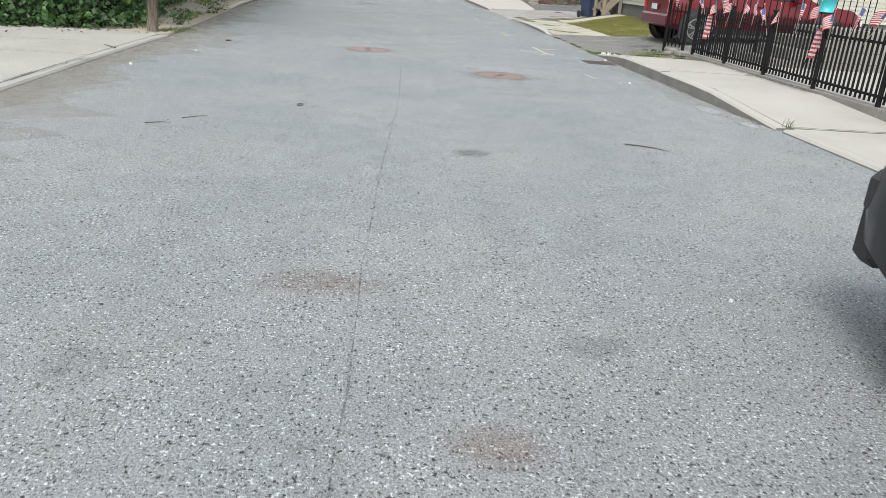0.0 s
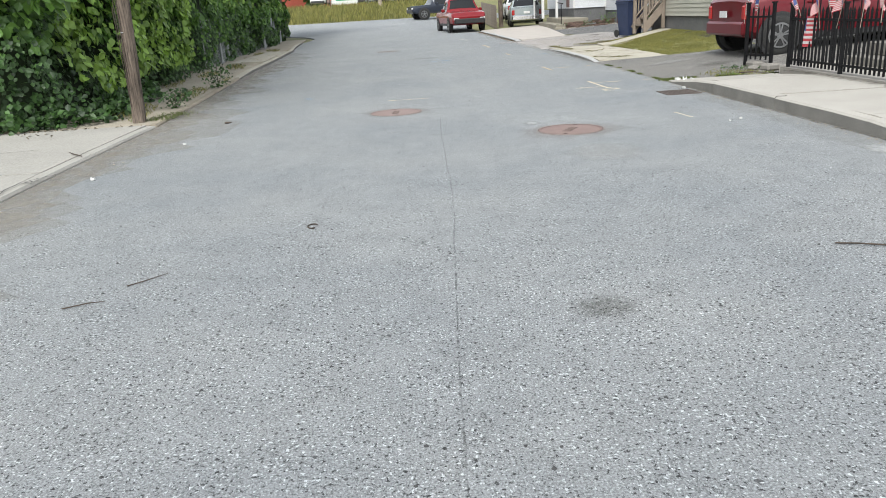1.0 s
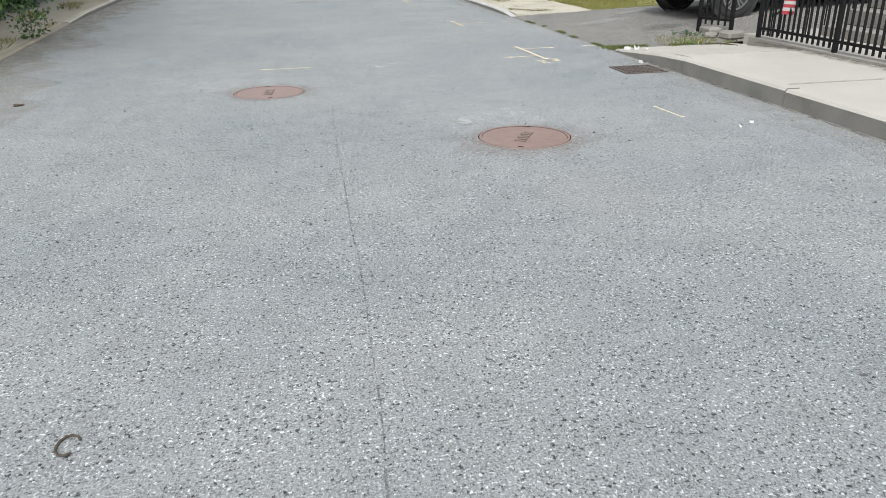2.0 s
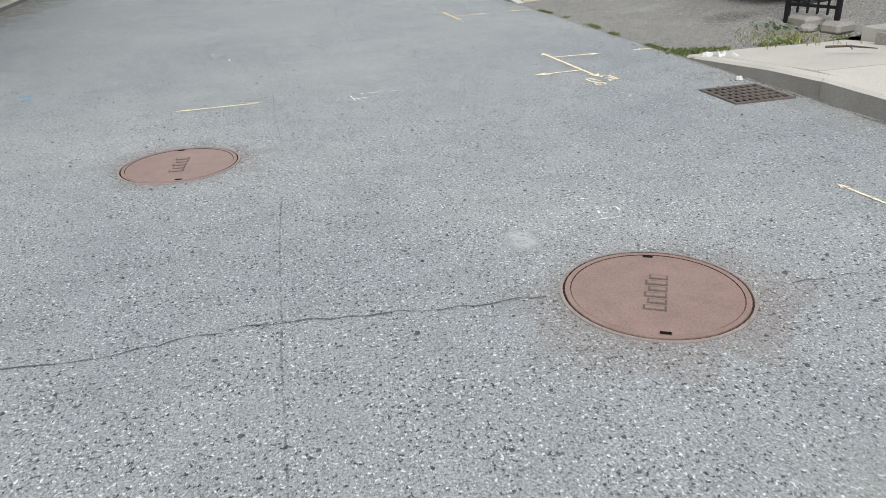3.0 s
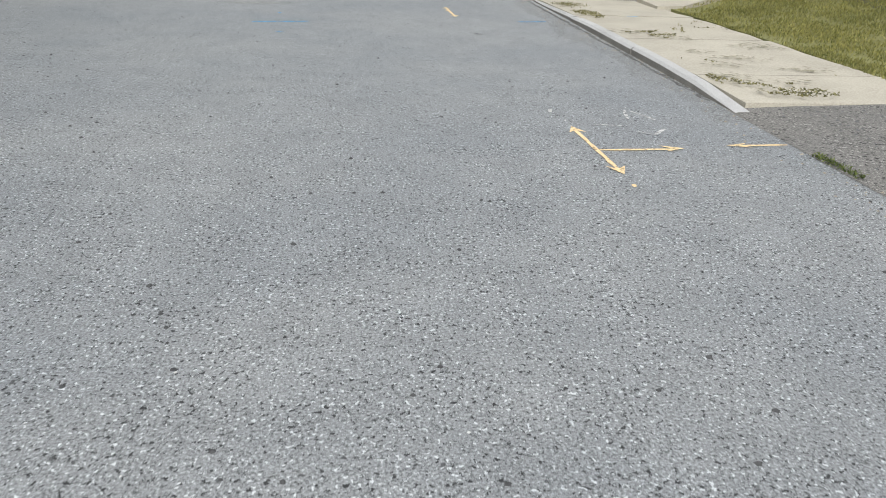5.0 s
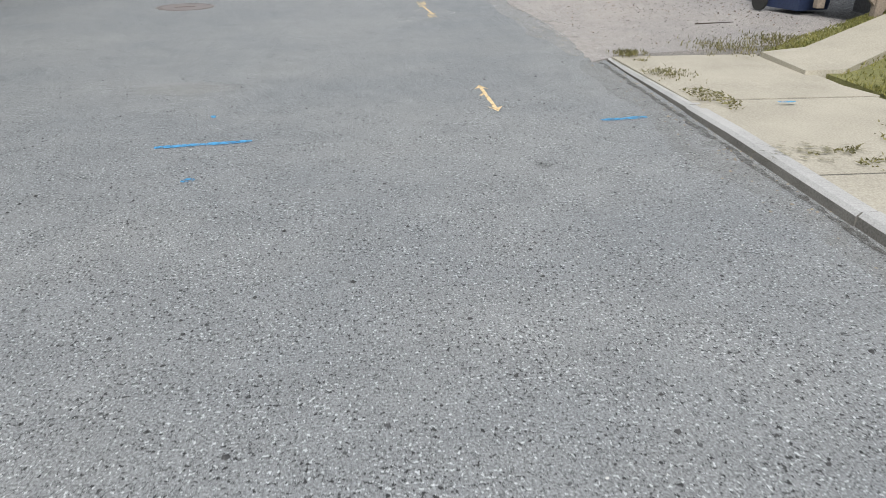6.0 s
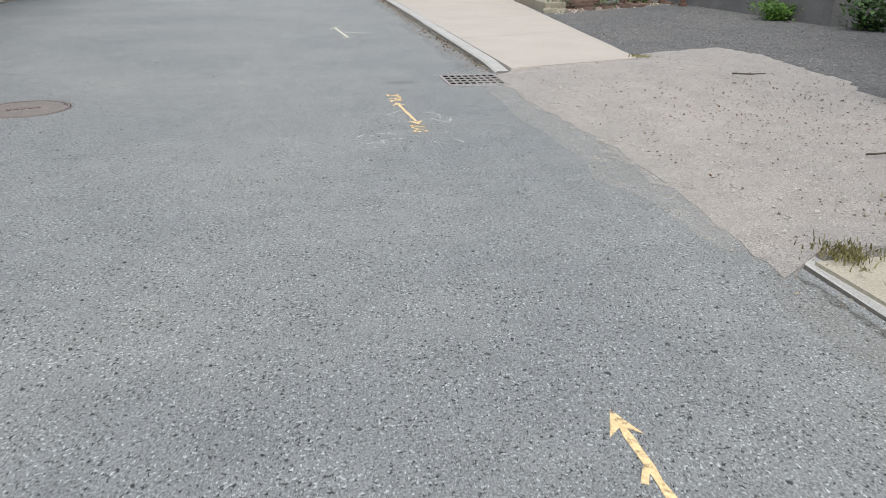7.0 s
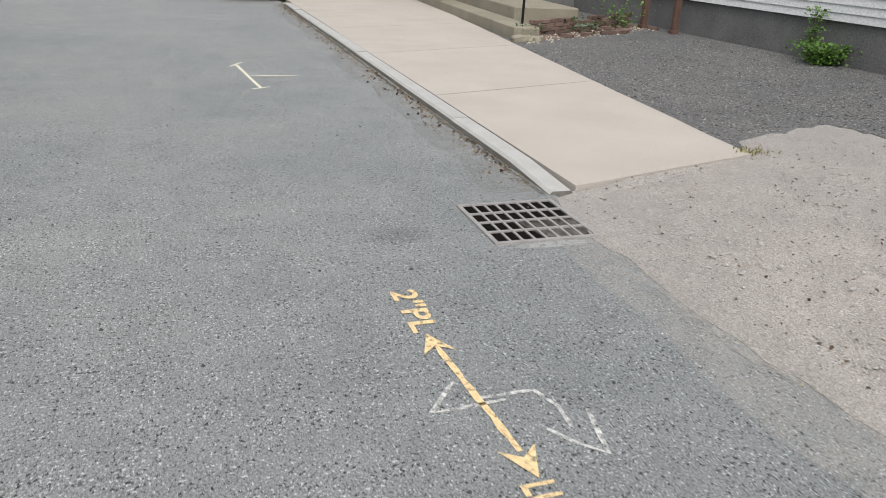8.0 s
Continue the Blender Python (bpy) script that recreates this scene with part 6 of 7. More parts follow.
wheelie_bin(10.35, 30.1, 0.23, 60)

# the white house behind the asphalt yard
house = thing("white_house", "white vinyl-sided house with black shutters", "house")
west = pose(9.5, 39.8, 0, 0, 0, -90)
holes = [(5.4, 6.4, 1.8, 3.45), (1.6, 2.5, 1.8, 3.45)]
clad_wall(house, west, 8.5, 0.74, 6.5, holes, M_SIDING_W)
for h in holes:
    window_at(house, west, *h, shutters=M_SHUT_K)
clad_wall(house, pose(9.5, 31.3, 0), 6.0, 0.74, 6.5, [], M_SIDING_W)
front = pose(7.9, 39.8, 0)
clad_wall(house, front, 1.57, 0.9, 6.5, [(0.62, 1.12, 2.05, 3.4)], M_SIDING_W)
window_at(house, front, 0.62, 1.12, 2.05, 3.4, shutters=None)
for u in (0.26, 1.24):
    part("shutter", boxed(u, u + 0.28, -0.06, -0.025, 2.0, 3.45, 0.006), M_SHUT_K, house).matrix_basis = front
side = pose(7.9, 46.5, 0, 0, 0, -90)
holes = [(4.9, 5.8, 0.95, 2.95), (2.2, 3.0, 1.9, 3.2)]
clad_wall(house, side, 6.7, 0.9, 6.5, holes, M_SIDING_W)
window_at(house, side, *holes[1], shutters=M_SHUT_K)
d = part("door", boxed(4.9, 5.8, 0.02, 0.07, 0.95, 2.95), M_DOOR, house, "brown panelled front door")
d.matrix_basis = side
for z0, z1 in ((1.1, 1.75), (1.9, 2.8)):
    part("panel", boxed(5.0, 5.7, 0.005, 0.02, z0, z1, 0.006), M_DOOR, d)
part("door_knob", tubed([(5.68, -0.03, 1.9), (5.68, 0.02, 1.9)], 0.03, 8), M_CHROME, d)
clad_wall(house, pose(15.5, 46.5, 0, 0, 0, 180), 7.6, 0.9, 6.5, [], M_SIDING_W)
clad_wall(house, pose(15.5, 31.3, 0, 0, 0, 90), 15.2, 0.74, 6.5, [], M_SIDING_W)
part("foundation", boxed(9.53, 15.4, 31.35, 46.4, -0.05, 0.74), M_FOUND, house, "grey cement foundation")
part("foundation", boxed(7.93, 9.52, 39.84, 46.4, -0.05, 0.9), M_FOUND, house, "grey cement foundation")
gable_roof(house, 9.5, 15.5, 31.3, 46.5, 6.5, 2.4, False)
gable_end(house, pose(9.5, 31.3, 0), 6.0, 6.5, 2.3, M_SIDING_W)
gable_roof(house, 7.9, 10.5, 39.8, 46.5, 6.45, 1.6, True)

porch = thing("porch", "white gabled porch with slim posts over concrete steps", "porch")
gable_roof(porch, 6.35, 7.86, 39.9, 42.4, 3.35, 0.85, True, 0.2, 0.1)
for x, y in ((6.42, 39.95), (6.42, 42.3), (7.1, 39.95)):
    part("post", boxed(x - 0.06, x + 0.06, y - 0.06, y + 0.06, 0.5, 3.36, 0.01), M_TRIMW, porch)
part("beam", boxed(6.36, 7.86, 39.88, 40.02, 3.2, 3.4), M_TRIMW, porch)
part("beam", boxed(6.36, 6.5, 40.02, 42.4, 3.2, 3.4), M_TRIMW, porch)
part("gable", slabbed([(0, 0), (2.5, 0), (1.25, 0.8)], 0, 0.05), M_TRIMW, porch).matrix_basis = pose(6.4, 42.4, 3.4, 90, 0, -90)
part("rail", tubed([(6.42, 40.0, 1.35), (6.42, 42.3, 1.35)], 0.025, 6), M_RAILBLACK, porch)
for k in range(14):
    part("baluster", tubed([(6.42, 40.1 + 0.16 * k, 0.5), (6.42, 40.1 + 0.16 * k, 1.35)], 0.01, 5), M_RAILBLACK, porch)

steps = thing("concrete_steps", "old concrete steps and terrace along the pavement", "steps")
steps.matrix_basis = pose(6.14, 35.35, 0.0, 0, 0, -4.2)
part("tier", boxed(0.0, 0.42, 0.0, 7.4, 0.0, 0.3, 0.02), M_STEP, steps)
part("tier", boxed(0.42, 1.6, 1.25, 7.4, 0.0, 0.5, 0.02), M_STEP, steps)
part("pipe_rail", tubed([(0.3, 0.5, 0.3), (0.3, 0.5, 1.1), (0.4, 0.7, 1.15), (0.4, 2.5, 1.2)], 0.022, 8), M_RAILBLACK, steps, "dark iron pipe rail")
rnd = random.Random(12)
for k in range(7):
    u, v, w = 0.02 + 0.06 * k, -0.08 - 0.1 * rnd.random(), rnd.uniform(0.05, 0.11)
    part("broken_lump", boxed(-w, w, -w * 0.7, w * 0.7, 0, w * 1.3, w * 0.25, m=pose(u, v, 0.08, rnd.uniform(-15, 15), rnd.uniform(-15, 15), rnd.uniform(0, 90))), M_STEP, steps, "crumbled concrete lump")


def yard_z(x, y):
    return 0.07 + 0.027 * max(0, x - 5)


me = finish("brick", boxed(-0.1, 0.1, -0.048, 0.048, 0, 0.058, 0.006), M_BRICK)
rnd = random.Random(8)
wall_line = pose(6.62, 35.8, 0, 0, 0, 24)
for row in range(4):
    for k in range(13):
        if rnd.random() < 0.03 + 0.16 * row * (k > 4):
            continue
        p = wall_line @ Vector((0.215 * k + 0.105 * (row % 2), rnd.uniform(-0.02, 0.02), 0))
        ob = tagged(new("brick", me), "old brown-red brick in the crumbling low wall", "brick", "crumbling brick wall")
        ob.matrix_basis = pose(p.x, p.y, yard_z(p.x, p.y) + 0.06 * row, rnd.uniform(-4, 4), rnd.uniform(-4, 4), 24 + rnd.uniform(-9, 9))
for k in range(22):
    p = wall_line @ Vector((rnd.uniform(0.3, 2.7), rnd.uniform(-0.65, -0.1), 0))
    ob = tagged(new("brick", me), "loose old red brick lying on the yard", "brick", "loose bricks")
    ob.matrix_basis = pose(p.x, p.y, yard_z(p.x, p.y) - 0.005, rnd.uniform(-6, 6), rnd.uniform(-6, 6), rnd.uniform(0, 180))
for x, y in ((9.22, 36.6), (9.28, 35.75)):
    t = thing("timber_post", "short dark brown timber post among the bricks", "post", pose(x, y, yard_z(x, y)), "brown posts")
    part("shaft", boxed(-0.05, 0.05, -0.05, 0.05, -0.05, 1.05, 0.01), M_POST, t)
    part("foot", boxed(-0.07, 0.07, -0.07, 0.07, -0.05, 0.06, 0.01), M_POST, t)

fence = thing("board_fence", "weathered brown board fence beside the parked cars", "fence")
me = finish("board", boxed(-0.01, 0.01, -0.065, 0.065, 0, 1.25), M_WOOD)
for k in range(60):
    o = new("board", me)
    o.parent, o.matrix_basis = fence, pose(4.75, 45.2 + 0.14 * k, land(4.7, 45.2 + 0.14 * k))
for z in (0.3, 1.0):
    part("fence_rail", boxed(4.77, 4.81, 45.1, 53.6, z, z + 0.08), M_WOOD, fence)

# ---- beyond the bank ----
b = thing("brick_building", "long low red brick building with a window row", "building", pose(-6, 150, 2.5))
W, D, T = 46.0, 14.0, 7.3
holes = [(2.0 + 3.2 * k, 4.2 + 3.2 * k, 4.9, 6.0) for k in range(14)]
w = part("wall", wall_pieces(bmesh.new(), W, 0, T, holes, 0.3), M_REDWALL, b)
w.matrix_basis = pose(-W / 2, 0, 0)
for h in holes:
    q = part("window", wall_pieces(bmesh.new(), 2.2, h[2], h[3], [(0.08, 2.12, h[2] + 0.08, h[3] - 0.08)], 0.1), M_TRIMW, b)
    q.matrix_basis = pose(h[0] - W / 2, 0.05, 0)
    part("pane", boxed(0.08, 2.12, 0.04, 0.06, h[2] + 0.08, h[3] - 0.08), M_CURTAIN, q)
part("side_wall", boxed(-W / 2, -W / 2 + 0.3, 0.3, D, 0, T), M_REDWALL, b)
part("side_wall", boxed(W / 2 - 0.3, W / 2, 0.3, D, 0, T), M_REDWALL, b)
part("back_wall", boxed(-W / 2 + 0.3, W / 2 - 0.3, D - 0.3, D, 0, T), M_REDWALL, b)
part("roof", boxed(-W / 2 + 0.01, W / 2 - 0.01, 0.01, D - 0.01, T, T + 0.3), M_ROOF, b)
for x in (-8, -5.5, 3):
    part("roof_unit", boxed(x, x + 1.6, 3, 5, T + 0.3, T + 1.6, 0.05), M_GALV, b)

b = thing("far_house", "pale house with a tan roof uphill", "house", pose(9.0, 140, 4.2))
part("wall", boxed(-4.5, 4.5, 0, 7, -1.5, 2.6), M_SIDING_W, b)
gable_roof(b, -4.5, 4.5, 0, 7, 2.6, 1.7, True).data.materials[0] = M_TAN
for x in (-3, 0, 3):
    part("window", boxed(x - 0.5, x + 0.5, -0.05, 0.02, 0.9, 2.0), M_PANE, b)

sign = thing("notice_board", "white roadside board with a green band", "sign", pose(-6.5, 84, 1.95))
for x in (-1.35, 1.35):
    part("leg", boxed(x - 0.06, x + 0.06, -0.06, 0.06, 0, 2.2), M_GALV, sign)
part("panel", boxed(-1.3, 1.3, -0.05, 0.05, 0.35, 1.9), M_TRIMW, sign)
part("band", boxed(-0.9, 1.2, -0.062, -0.052, 0.75, 1.0), M_GREEN, sign, "green stripe")
part("band", boxed(-0.9, 0.6, -0.062, -0.052, 1.25, 1.4), M_GREEN, sign, "green stripe")
part("hood", boxed(-1.5, 1.5, -0.3, 0.3, 1.95, 2.1), M_TRIM, sign)

utility_pole(-2.6, 78, 13, 0.19, (-0.6, 0), "tall pale timber utility pole on the bank", land(-2.6, 78), M_POLE_PALE)
utility_pole(-5.2, 112, 12, 0.13, (0, 0), "slim utility pole beyond the bank", 2.5, M_POLE_PALE)
utility_pole(1.2, 128, 11, 0.13, (0, 0), "slim utility pole beyond the bank", 2.5)
utility_pole(5.3, 47.6, 9.5, 0.13, (0, 0), "dark timber utility pole beside the parked cars", 0.05)
wires = thing("overhead_wires", "thin black overhead wires between the poles", "wires")
for z, dx in ((11.6, 0), (10.6, 0.3), (9.4, 0)):
    part("wire", tubed([(-60 + dx, 92, z + 1), (-30, 85, z), (-3.1, 78, z + 0.6), (20, 84, z + 0.2), (60, 95, z + 1.2)], 0.02, 4), M_TRIM, wires)

tree(-1.6, 112, 2.4, 13, 4.2, 6.5, "dense dark green tree beyond the bank", 1, 6800, 0.55, 0.35)
tree(9.5, 60, 0.6, 9.5, 4.0, 5.6, "leafy green tree over the parked cars", 2, 5500, 0.32, 0.22)
tree(14, 75, 1.8, 11, 4.5, 6, "leafy green tree behind the houses", 3, 4000, 0.45, 0.25)
tree(4.5, 135, 3.3, 9, 3.5, 5.5, "round green tree uphill", 4, 2700, 0.5, 0.25)
tree(20, 120, 3.4, 13, 6, 7, "tall green tree uphill", 5, 4000, 0.6, 0.3)
tree(-13, 125, 2.5, 6.5, 3.5, 3.0, "bushy green tree by the brick building", 6, 2700, 0.5, 0.2)
tree(-8.0, 48, 0.0, 9.5, 3.2, 6, "leafy tree rising from the hedge's end", 7, 5500, 0.26, 0.2)
tree(-22, 140, 2.5, 12, 5, 7, "tall green tree beyond the bank", 8, 3000, 0.6, 0.3)


# ---- litter and grit ----
def scrap(x, y, z, size, label, seed, material=None):
    """A crumpled scrap: a small bent sheet with thickness."""
    rnd = random.Random(seed)
    bm = bmesh.new()
    ring = [(size * rnd.uniform(0.6, 1.1) * math.cos(a), size * rnd.uniform(0.4, 0.8) * math.sin(a)) for a in (k * math.pi / 4 for k in range(8))]
    top = [bm.verts.new((u, v, 0.004 + rnd.uniform(0.0, size * 1.1))) for u, v in ring]
    low = [bm.verts.new((u, v, 0.001)) for u, v in ring]
    mid = bm.verts.new((0, 0, 0.01 + size * 0.25))
    for k in range(8):
        bm.faces.new((top[k], top[(k + 1) % 8], mid))
        bm.faces.new((low[k], low[(k + 1) % 8], top[(k + 1) % 8], top[k]))
    return solid("litter", bm, material or M_LITTER, label, "litter", m=pose(x, y, z, 0, 0, rnd.uniform(0, 360)), group="litter on the street")


for k, (x, y, z, s, label) in enumerate(((3.5, 13.03, 0.03, 0.045, "crumpled white paper on the kerb"), (3.57, 12.95, 0.04, 0.055, "crumpled white paper on the kerb"), (3.66, 12.88, 0.05, 0.035, "crumpled white paper on the kerb"), (3.34, 12.35, 0.002, 0.03, "white scrap beside the drain"),
                                        (2.28, 17.62, 0.001, 0.016, "white paper scrap on the asphalt"), (-0.33, 15.0, 0.001, 0.012, "pale scrap on the asphalt"), (-0.5, 15.4, 0.001, 0.01, "pale scrap on the asphalt"),
                                        (1.21, 2.79, 0.002, 0.012, "white butt on the asphalt"), (-3.0, 8.6, 0.002, 0.025, "white scrap in the gutter"), (-2.7, 10.2, 0.002, 0.02, "white scrap on the asphalt"), (2.9, 9.6, 0.001, 0.018, "white scrap on the asphalt"), (2.75, 9.5, 0.001, 0.014, "white scrap on the asphalt"))):
    scrap(x, y, z, s, label, k)


def twig(points, r, label, branch=None):
    t = thing("twig", label, "twig", group="twigs on the ground")
    part("stick", tubed(points, [r] * (len(points) - 1) + [r * 0.4], 5), M_TWIG, t)
    if branch:
        part("shoot", tubed(branch, [r * 0.7] * (len(branch) - 1) + [r * 0.3], 5), M_TWIG, t)


twig([(1.67, 5.76, 0.008), (1.76, 5.72, 0.012), (1.86, 5.68, 0.01), (1.96, 5.58, 0.008)], 0.0045, "thin dark twig lying on the asphalt")
twig([(4.15, 12.5, 0.15), (4.28, 12.4, 0.16), (4.42, 12.28, 0.15)], 0.009, "brown twig lying on the pavement", [(4.28, 12.4, 0.16), (4.22, 12.3, 0.155)])
twig([(-2.63, 11.7, 0.01), (-2.55, 11.72, 0.012)], 0.016, "short dark stick on the asphalt")
twig([(-1.75, 5.85, 0.008), (-1.68, 5.9, 0.011), (-1.6, 6.0, 0.008)], 0.0032, "dark twig lying on the asphalt")
twig([(-1.95, 5.6, 0.008), (-1.85, 5.64, 0.012), (-1.78, 5.66, 0.008)], 0.0035, "dark twig lying on the asphalt")
twig([(-3.5, 9.6, 0.05), (-3.65, 9.75, 0.055), (-3.75, 9.9, 0.05)], 0.006, "dark twig lying on the pavement")
twig([(5.7, 27.6, 0.12), (5.85, 27.5, 0.125), (6.05, 27.55, 0.12)], 0.008, "dark twig lying on the dusty apron")
twig([(4.9, 24.6, 0.09), (5.3, 24.55, 0.11)], 0.008, "dark twig lying on the dusty apron")

o = thing("wire_loop", "small dark wire loop lying on the asphalt", "wire loop", pose(-0.96, 6.71, 0.005))
part("loop", tubed([(0.03 * math.cos(a), 0.045 * math.sin(a), 0) for a in (0.4 + 0.55 * k for k in range(10))], 0.004, 5), M_TWIG, o)


def grit(name, n, x0, x1, y0, y1, size, material, label, seed, height=lambda x, y: 0.0, edge=None):
    """Loose stones as little irregular pyramids, in one mesh."""
    rng = np.random.default_rng(seed)
    x, y = rng.uniform(x0, x1, n), rng.uniform(y0, y1, n)
    if edge:
        keep = edge(x, y, rng.uniform(0, 1, n))
        x, y = x[keep], y[keep]
    n = len(x)
    z = np.array([height(a, b) for a, b in zip(x, y)])
    s = size * rng.uniform(0.4, 1.5, n) ** 1.5
    a0 = rng.uniform(0, 6.28, n)
    ring = [np.stack([x + s * np.cos(a0 + k * 1.257) * rng.uniform(0.6, 1.2, n), y + s * np.sin(a0 + k * 1.257) * rng.uniform(0.6, 1.2, n), z - 0.001], 1) for k in range(5)]
    top = np.stack([x + s * 0.2 * rng.normal(0, 1, n), y + s * 0.2 * rng.normal(0, 1, n), z + s * rng.uniform(0.3, 0.8, n)], 1)
    verts = np.stack([*ring, top], 1).reshape(-1, 3)
    i = np.arange(n)[:, None] * 6
    faces = np.concatenate([i + [k, (k + 1) % 5, 5] for k in range(5)], 0)
    me = bpy.data.meshes.new(name)
    me.from_pydata(verts.tolist(), [], faces.tolist())
    me.materials.append(material)
    return tagged(new(name, me), label, "grit", kind="stuff")


grit("dark_grit", 5000, -3.4, XR, 1, 36, 0.0062, M_CRACK, "dark loose stones scattered over the asphalt", 1)
# raised dark flecks added in place of pits in the asphalt
grit("dark_chips", 1300, -3.4, XR, 9, 36, 0.008, M_CRACK, "dark raised flecks standing for pits in the asphalt", 21)
grit("pale_grit", 1800, -3.4, XR, 1, 36, 0.004, M_LITTER, "pale loose stones scattered over the asphalt", 2)
grit("apron_grit", 2600, 3.45, 7.2, 23.4, 28.9, 0.008, M_KERB, "loose grit on the dusty apron", 3, apron_z)
grit("apron_dark_grit", 1500, 3.5, 7.0, 23.4, 29.3, 0.0065, M_JOINT, "dark bits on the dusty apron", 4, apron_z)
grit("yard_pale_grit", 1500, 5.6, 9.4, 27.5, 35, 0.008, M_KERB, "pale loose stones strewn over the asphalt yard", 22, lambda x, y: 0.07 + 0.027 * max(0, x - 5))
grit("yard_grit", 9000, 5.6, 9.4, 28.9, 35, 0.014, M_DRIVE, "loose dark stones on the asphalt yard", 5, lambda x, y: 0.07 + 0.027 * max(0, x - 5), lambda x, y, r: (x > 6.95) | (y > 29.75))
grit("gutter_grit", 5000, 3.05, 3.5, 6.9, 42, 0.007, M_SAND, "sandy grit gathered in the gutter", 6, edge=lambda x, y, r: r < ((x - 3.05) / 0.45) ** 2)
grit("gutter_grit", 14000, -5.4, -2.4, 4, 38, 0.007, M_SAND, "sandy grit gathered in the gutter", 7, edge=lambda x, y, r: (x > np.interp(y, *zip(*LEFT_KERB))) & (r < np.clip(1 - (x - np.interp(y, *zip(*LEFT_KERB))) / 0.9, 0, 1) ** 2))
grit("drive_grit", 2500, 3.6, 8, 13.2, 17.6, 0.009, M_FOUND, "loose stones on the old driveway", 8, drive_z)


grit("gutter_dirt", 5000, 3.22, 3.45, 28.7, 42, 0.009, M_SOIL, "dark dirt and leaf bits along the kerb", 11, edge=lambda x, y, r: r < ((x - 3.22) / 0.23) ** 2)
grit("gutter_dirt", 1600, 3.3, 3.45, 6.9, 12.9, 0.007, M_SOIL, "dark dirt and leaf bits along the kerb", 12, edge=lambda x, y, r: r < ((x - 3.3) / 0.15) ** 2)
grit("brick_rubble", 2600, 6.6, 9.35, 35.1, 37.0, 0.022, M_BRICK, "broken brick bits strewn over the yard", 13, yard_z, lambda x, y, r: np.abs(y - 35.55 - 0.44 * (x - 6.62)) < 0.45 * r)
grit("brick_rubble", 1600, 6.2, 9.35, 34.9, 37.0, 0.02, M_CONC_OLD, "pale mortar bits strewn over the yard", 14, yard_z, lambda x, y, r: np.abs(y - 35.5 - 0.44 * (x - 6.62)) < 0.55 * r)
M_GUTTER = worn_paint("sandy_gutter_film", (0.33, 0.31, 0.27), 0.5, 0.2, 9, 0.22)
M_DUST = worn_paint("pale_dust_film", (0.56, 0.53, 0.49), 0.52, 0.2, 9, 0.4)
for x0, x1, ya, yb in ((3.1, 3.5, 6.9, 12.7), (3.2, 3.5, 17.4, 23.2), (3.15, 3.5, 28.7, 42), (3.15, 3.5, 23.4, 28.2)):
    bm = bmesh.new()
    n = int((yb - ya) / 0.4)
    rnd = random.Random(int(ya))
    rows = [(bm.verts.new((x0 + rnd.uniform(-0.1, 0.1), ya + (yb - ya) * i / n, 0.0028)), bm.verts.new((min(x1, 3.46), ya + (yb - ya) * i / n, 0.0028))) for i in range(n + 1)]
    for (a, b), (c, d) in zip(rows, rows[1:]):
        bm.faces.new((a, b, d, c))
    solid("gutter_sand", bm, M_DUST if 23 < ya < 24 else M_GUTTER, "thin film of sandy dust in the gutter", "sand", "structure")

for k, (x, y, rx, ry) in enumerate(((3.52, 23.9, 0.13, 0.5), (3.5, 24.9, 0.13, 0.6), (3.5, 26.0, 0.1, 0.5), (3.42, 27.0, 0.1, 0.5))):
    bm = bmesh.new()
    disc(bm, x, y, 0.0, rx, 40, wobble=0.3, seed=120 + k, squash=ry / rx)
    bmesh.ops.triangulate(bm, faces=bm.faces)
    bmesh.ops.subdivide_edges(bm, edges=bm.edges, cuts=2)
    for v in bm.verts:
        v.co.z = max(0.0055, apron_z(v.co.x, v.co.y) + 0.003)
    solid("dust_patch", bm, M_DUST, "pale dust washed from the apron onto the street", "dust", "structure")
rng = np.random.default_rng(91)
n = 900
u = rng.uniform(0, 1, n)
pl = np.stack([3.75 + 2.6 * u ** 0.8 + rng.normal(0, 0.2, n), 26.0 + rng.normal(0, 1.0, n) - 0.4 * (u - 0.5), np.zeros(n)], 1)
pl[:, 1] = np.clip(pl[:, 1], 23.6, 28.4)
pl[:, 2] = [apron_z(a, c) + 0.006 for a, c in pl[:, :2]]
tagged(leaves("leaf_crumb", pl, np.tile((0.0, 0.0, 1.0), (n, 1)), 0.015 * rng.uniform(0.3, 1.6, n), M_DEADLEAF, None, 12, fold=0.3, droop=0.0), "brown leaf crumbs and bark bits strewn over the dusty apron", "leaves", kind="stuff")

M_SANDBANK = worn_paint("sand_drift", (0.34, 0.31, 0.26), 0.47, 0.2, 5, 0.34)
rnd = random.Random(52)
for width, z, ya, yb in ((0.75, 0.0022, 3, 30), (0.5, 0.0027, 3, 26), (0.33, 0.0032, 3.5, 24), (0.16, 0.0037, 4, 22)):
    bm = bmesh.new()
    n = int((yb - ya) / 0.35)
    rows = []
    for i in range(n + 1):
        y = ya + (yb - ya) * i / n
        rows.append((bm.verts.new((left_kerb(y), y, z)), bm.verts.new((left_kerb(y) + width * rnd.uniform(0.4, 1.5), y, z))))
    for (a, b), (c, d) in zip(rows, rows[1:]):
        bm.faces.new((a, b, d, c))
    solid("gutter_sand", bm, M_SANDBANK, "pale sand drifted along the left kerb's foot", "sand", "structure")

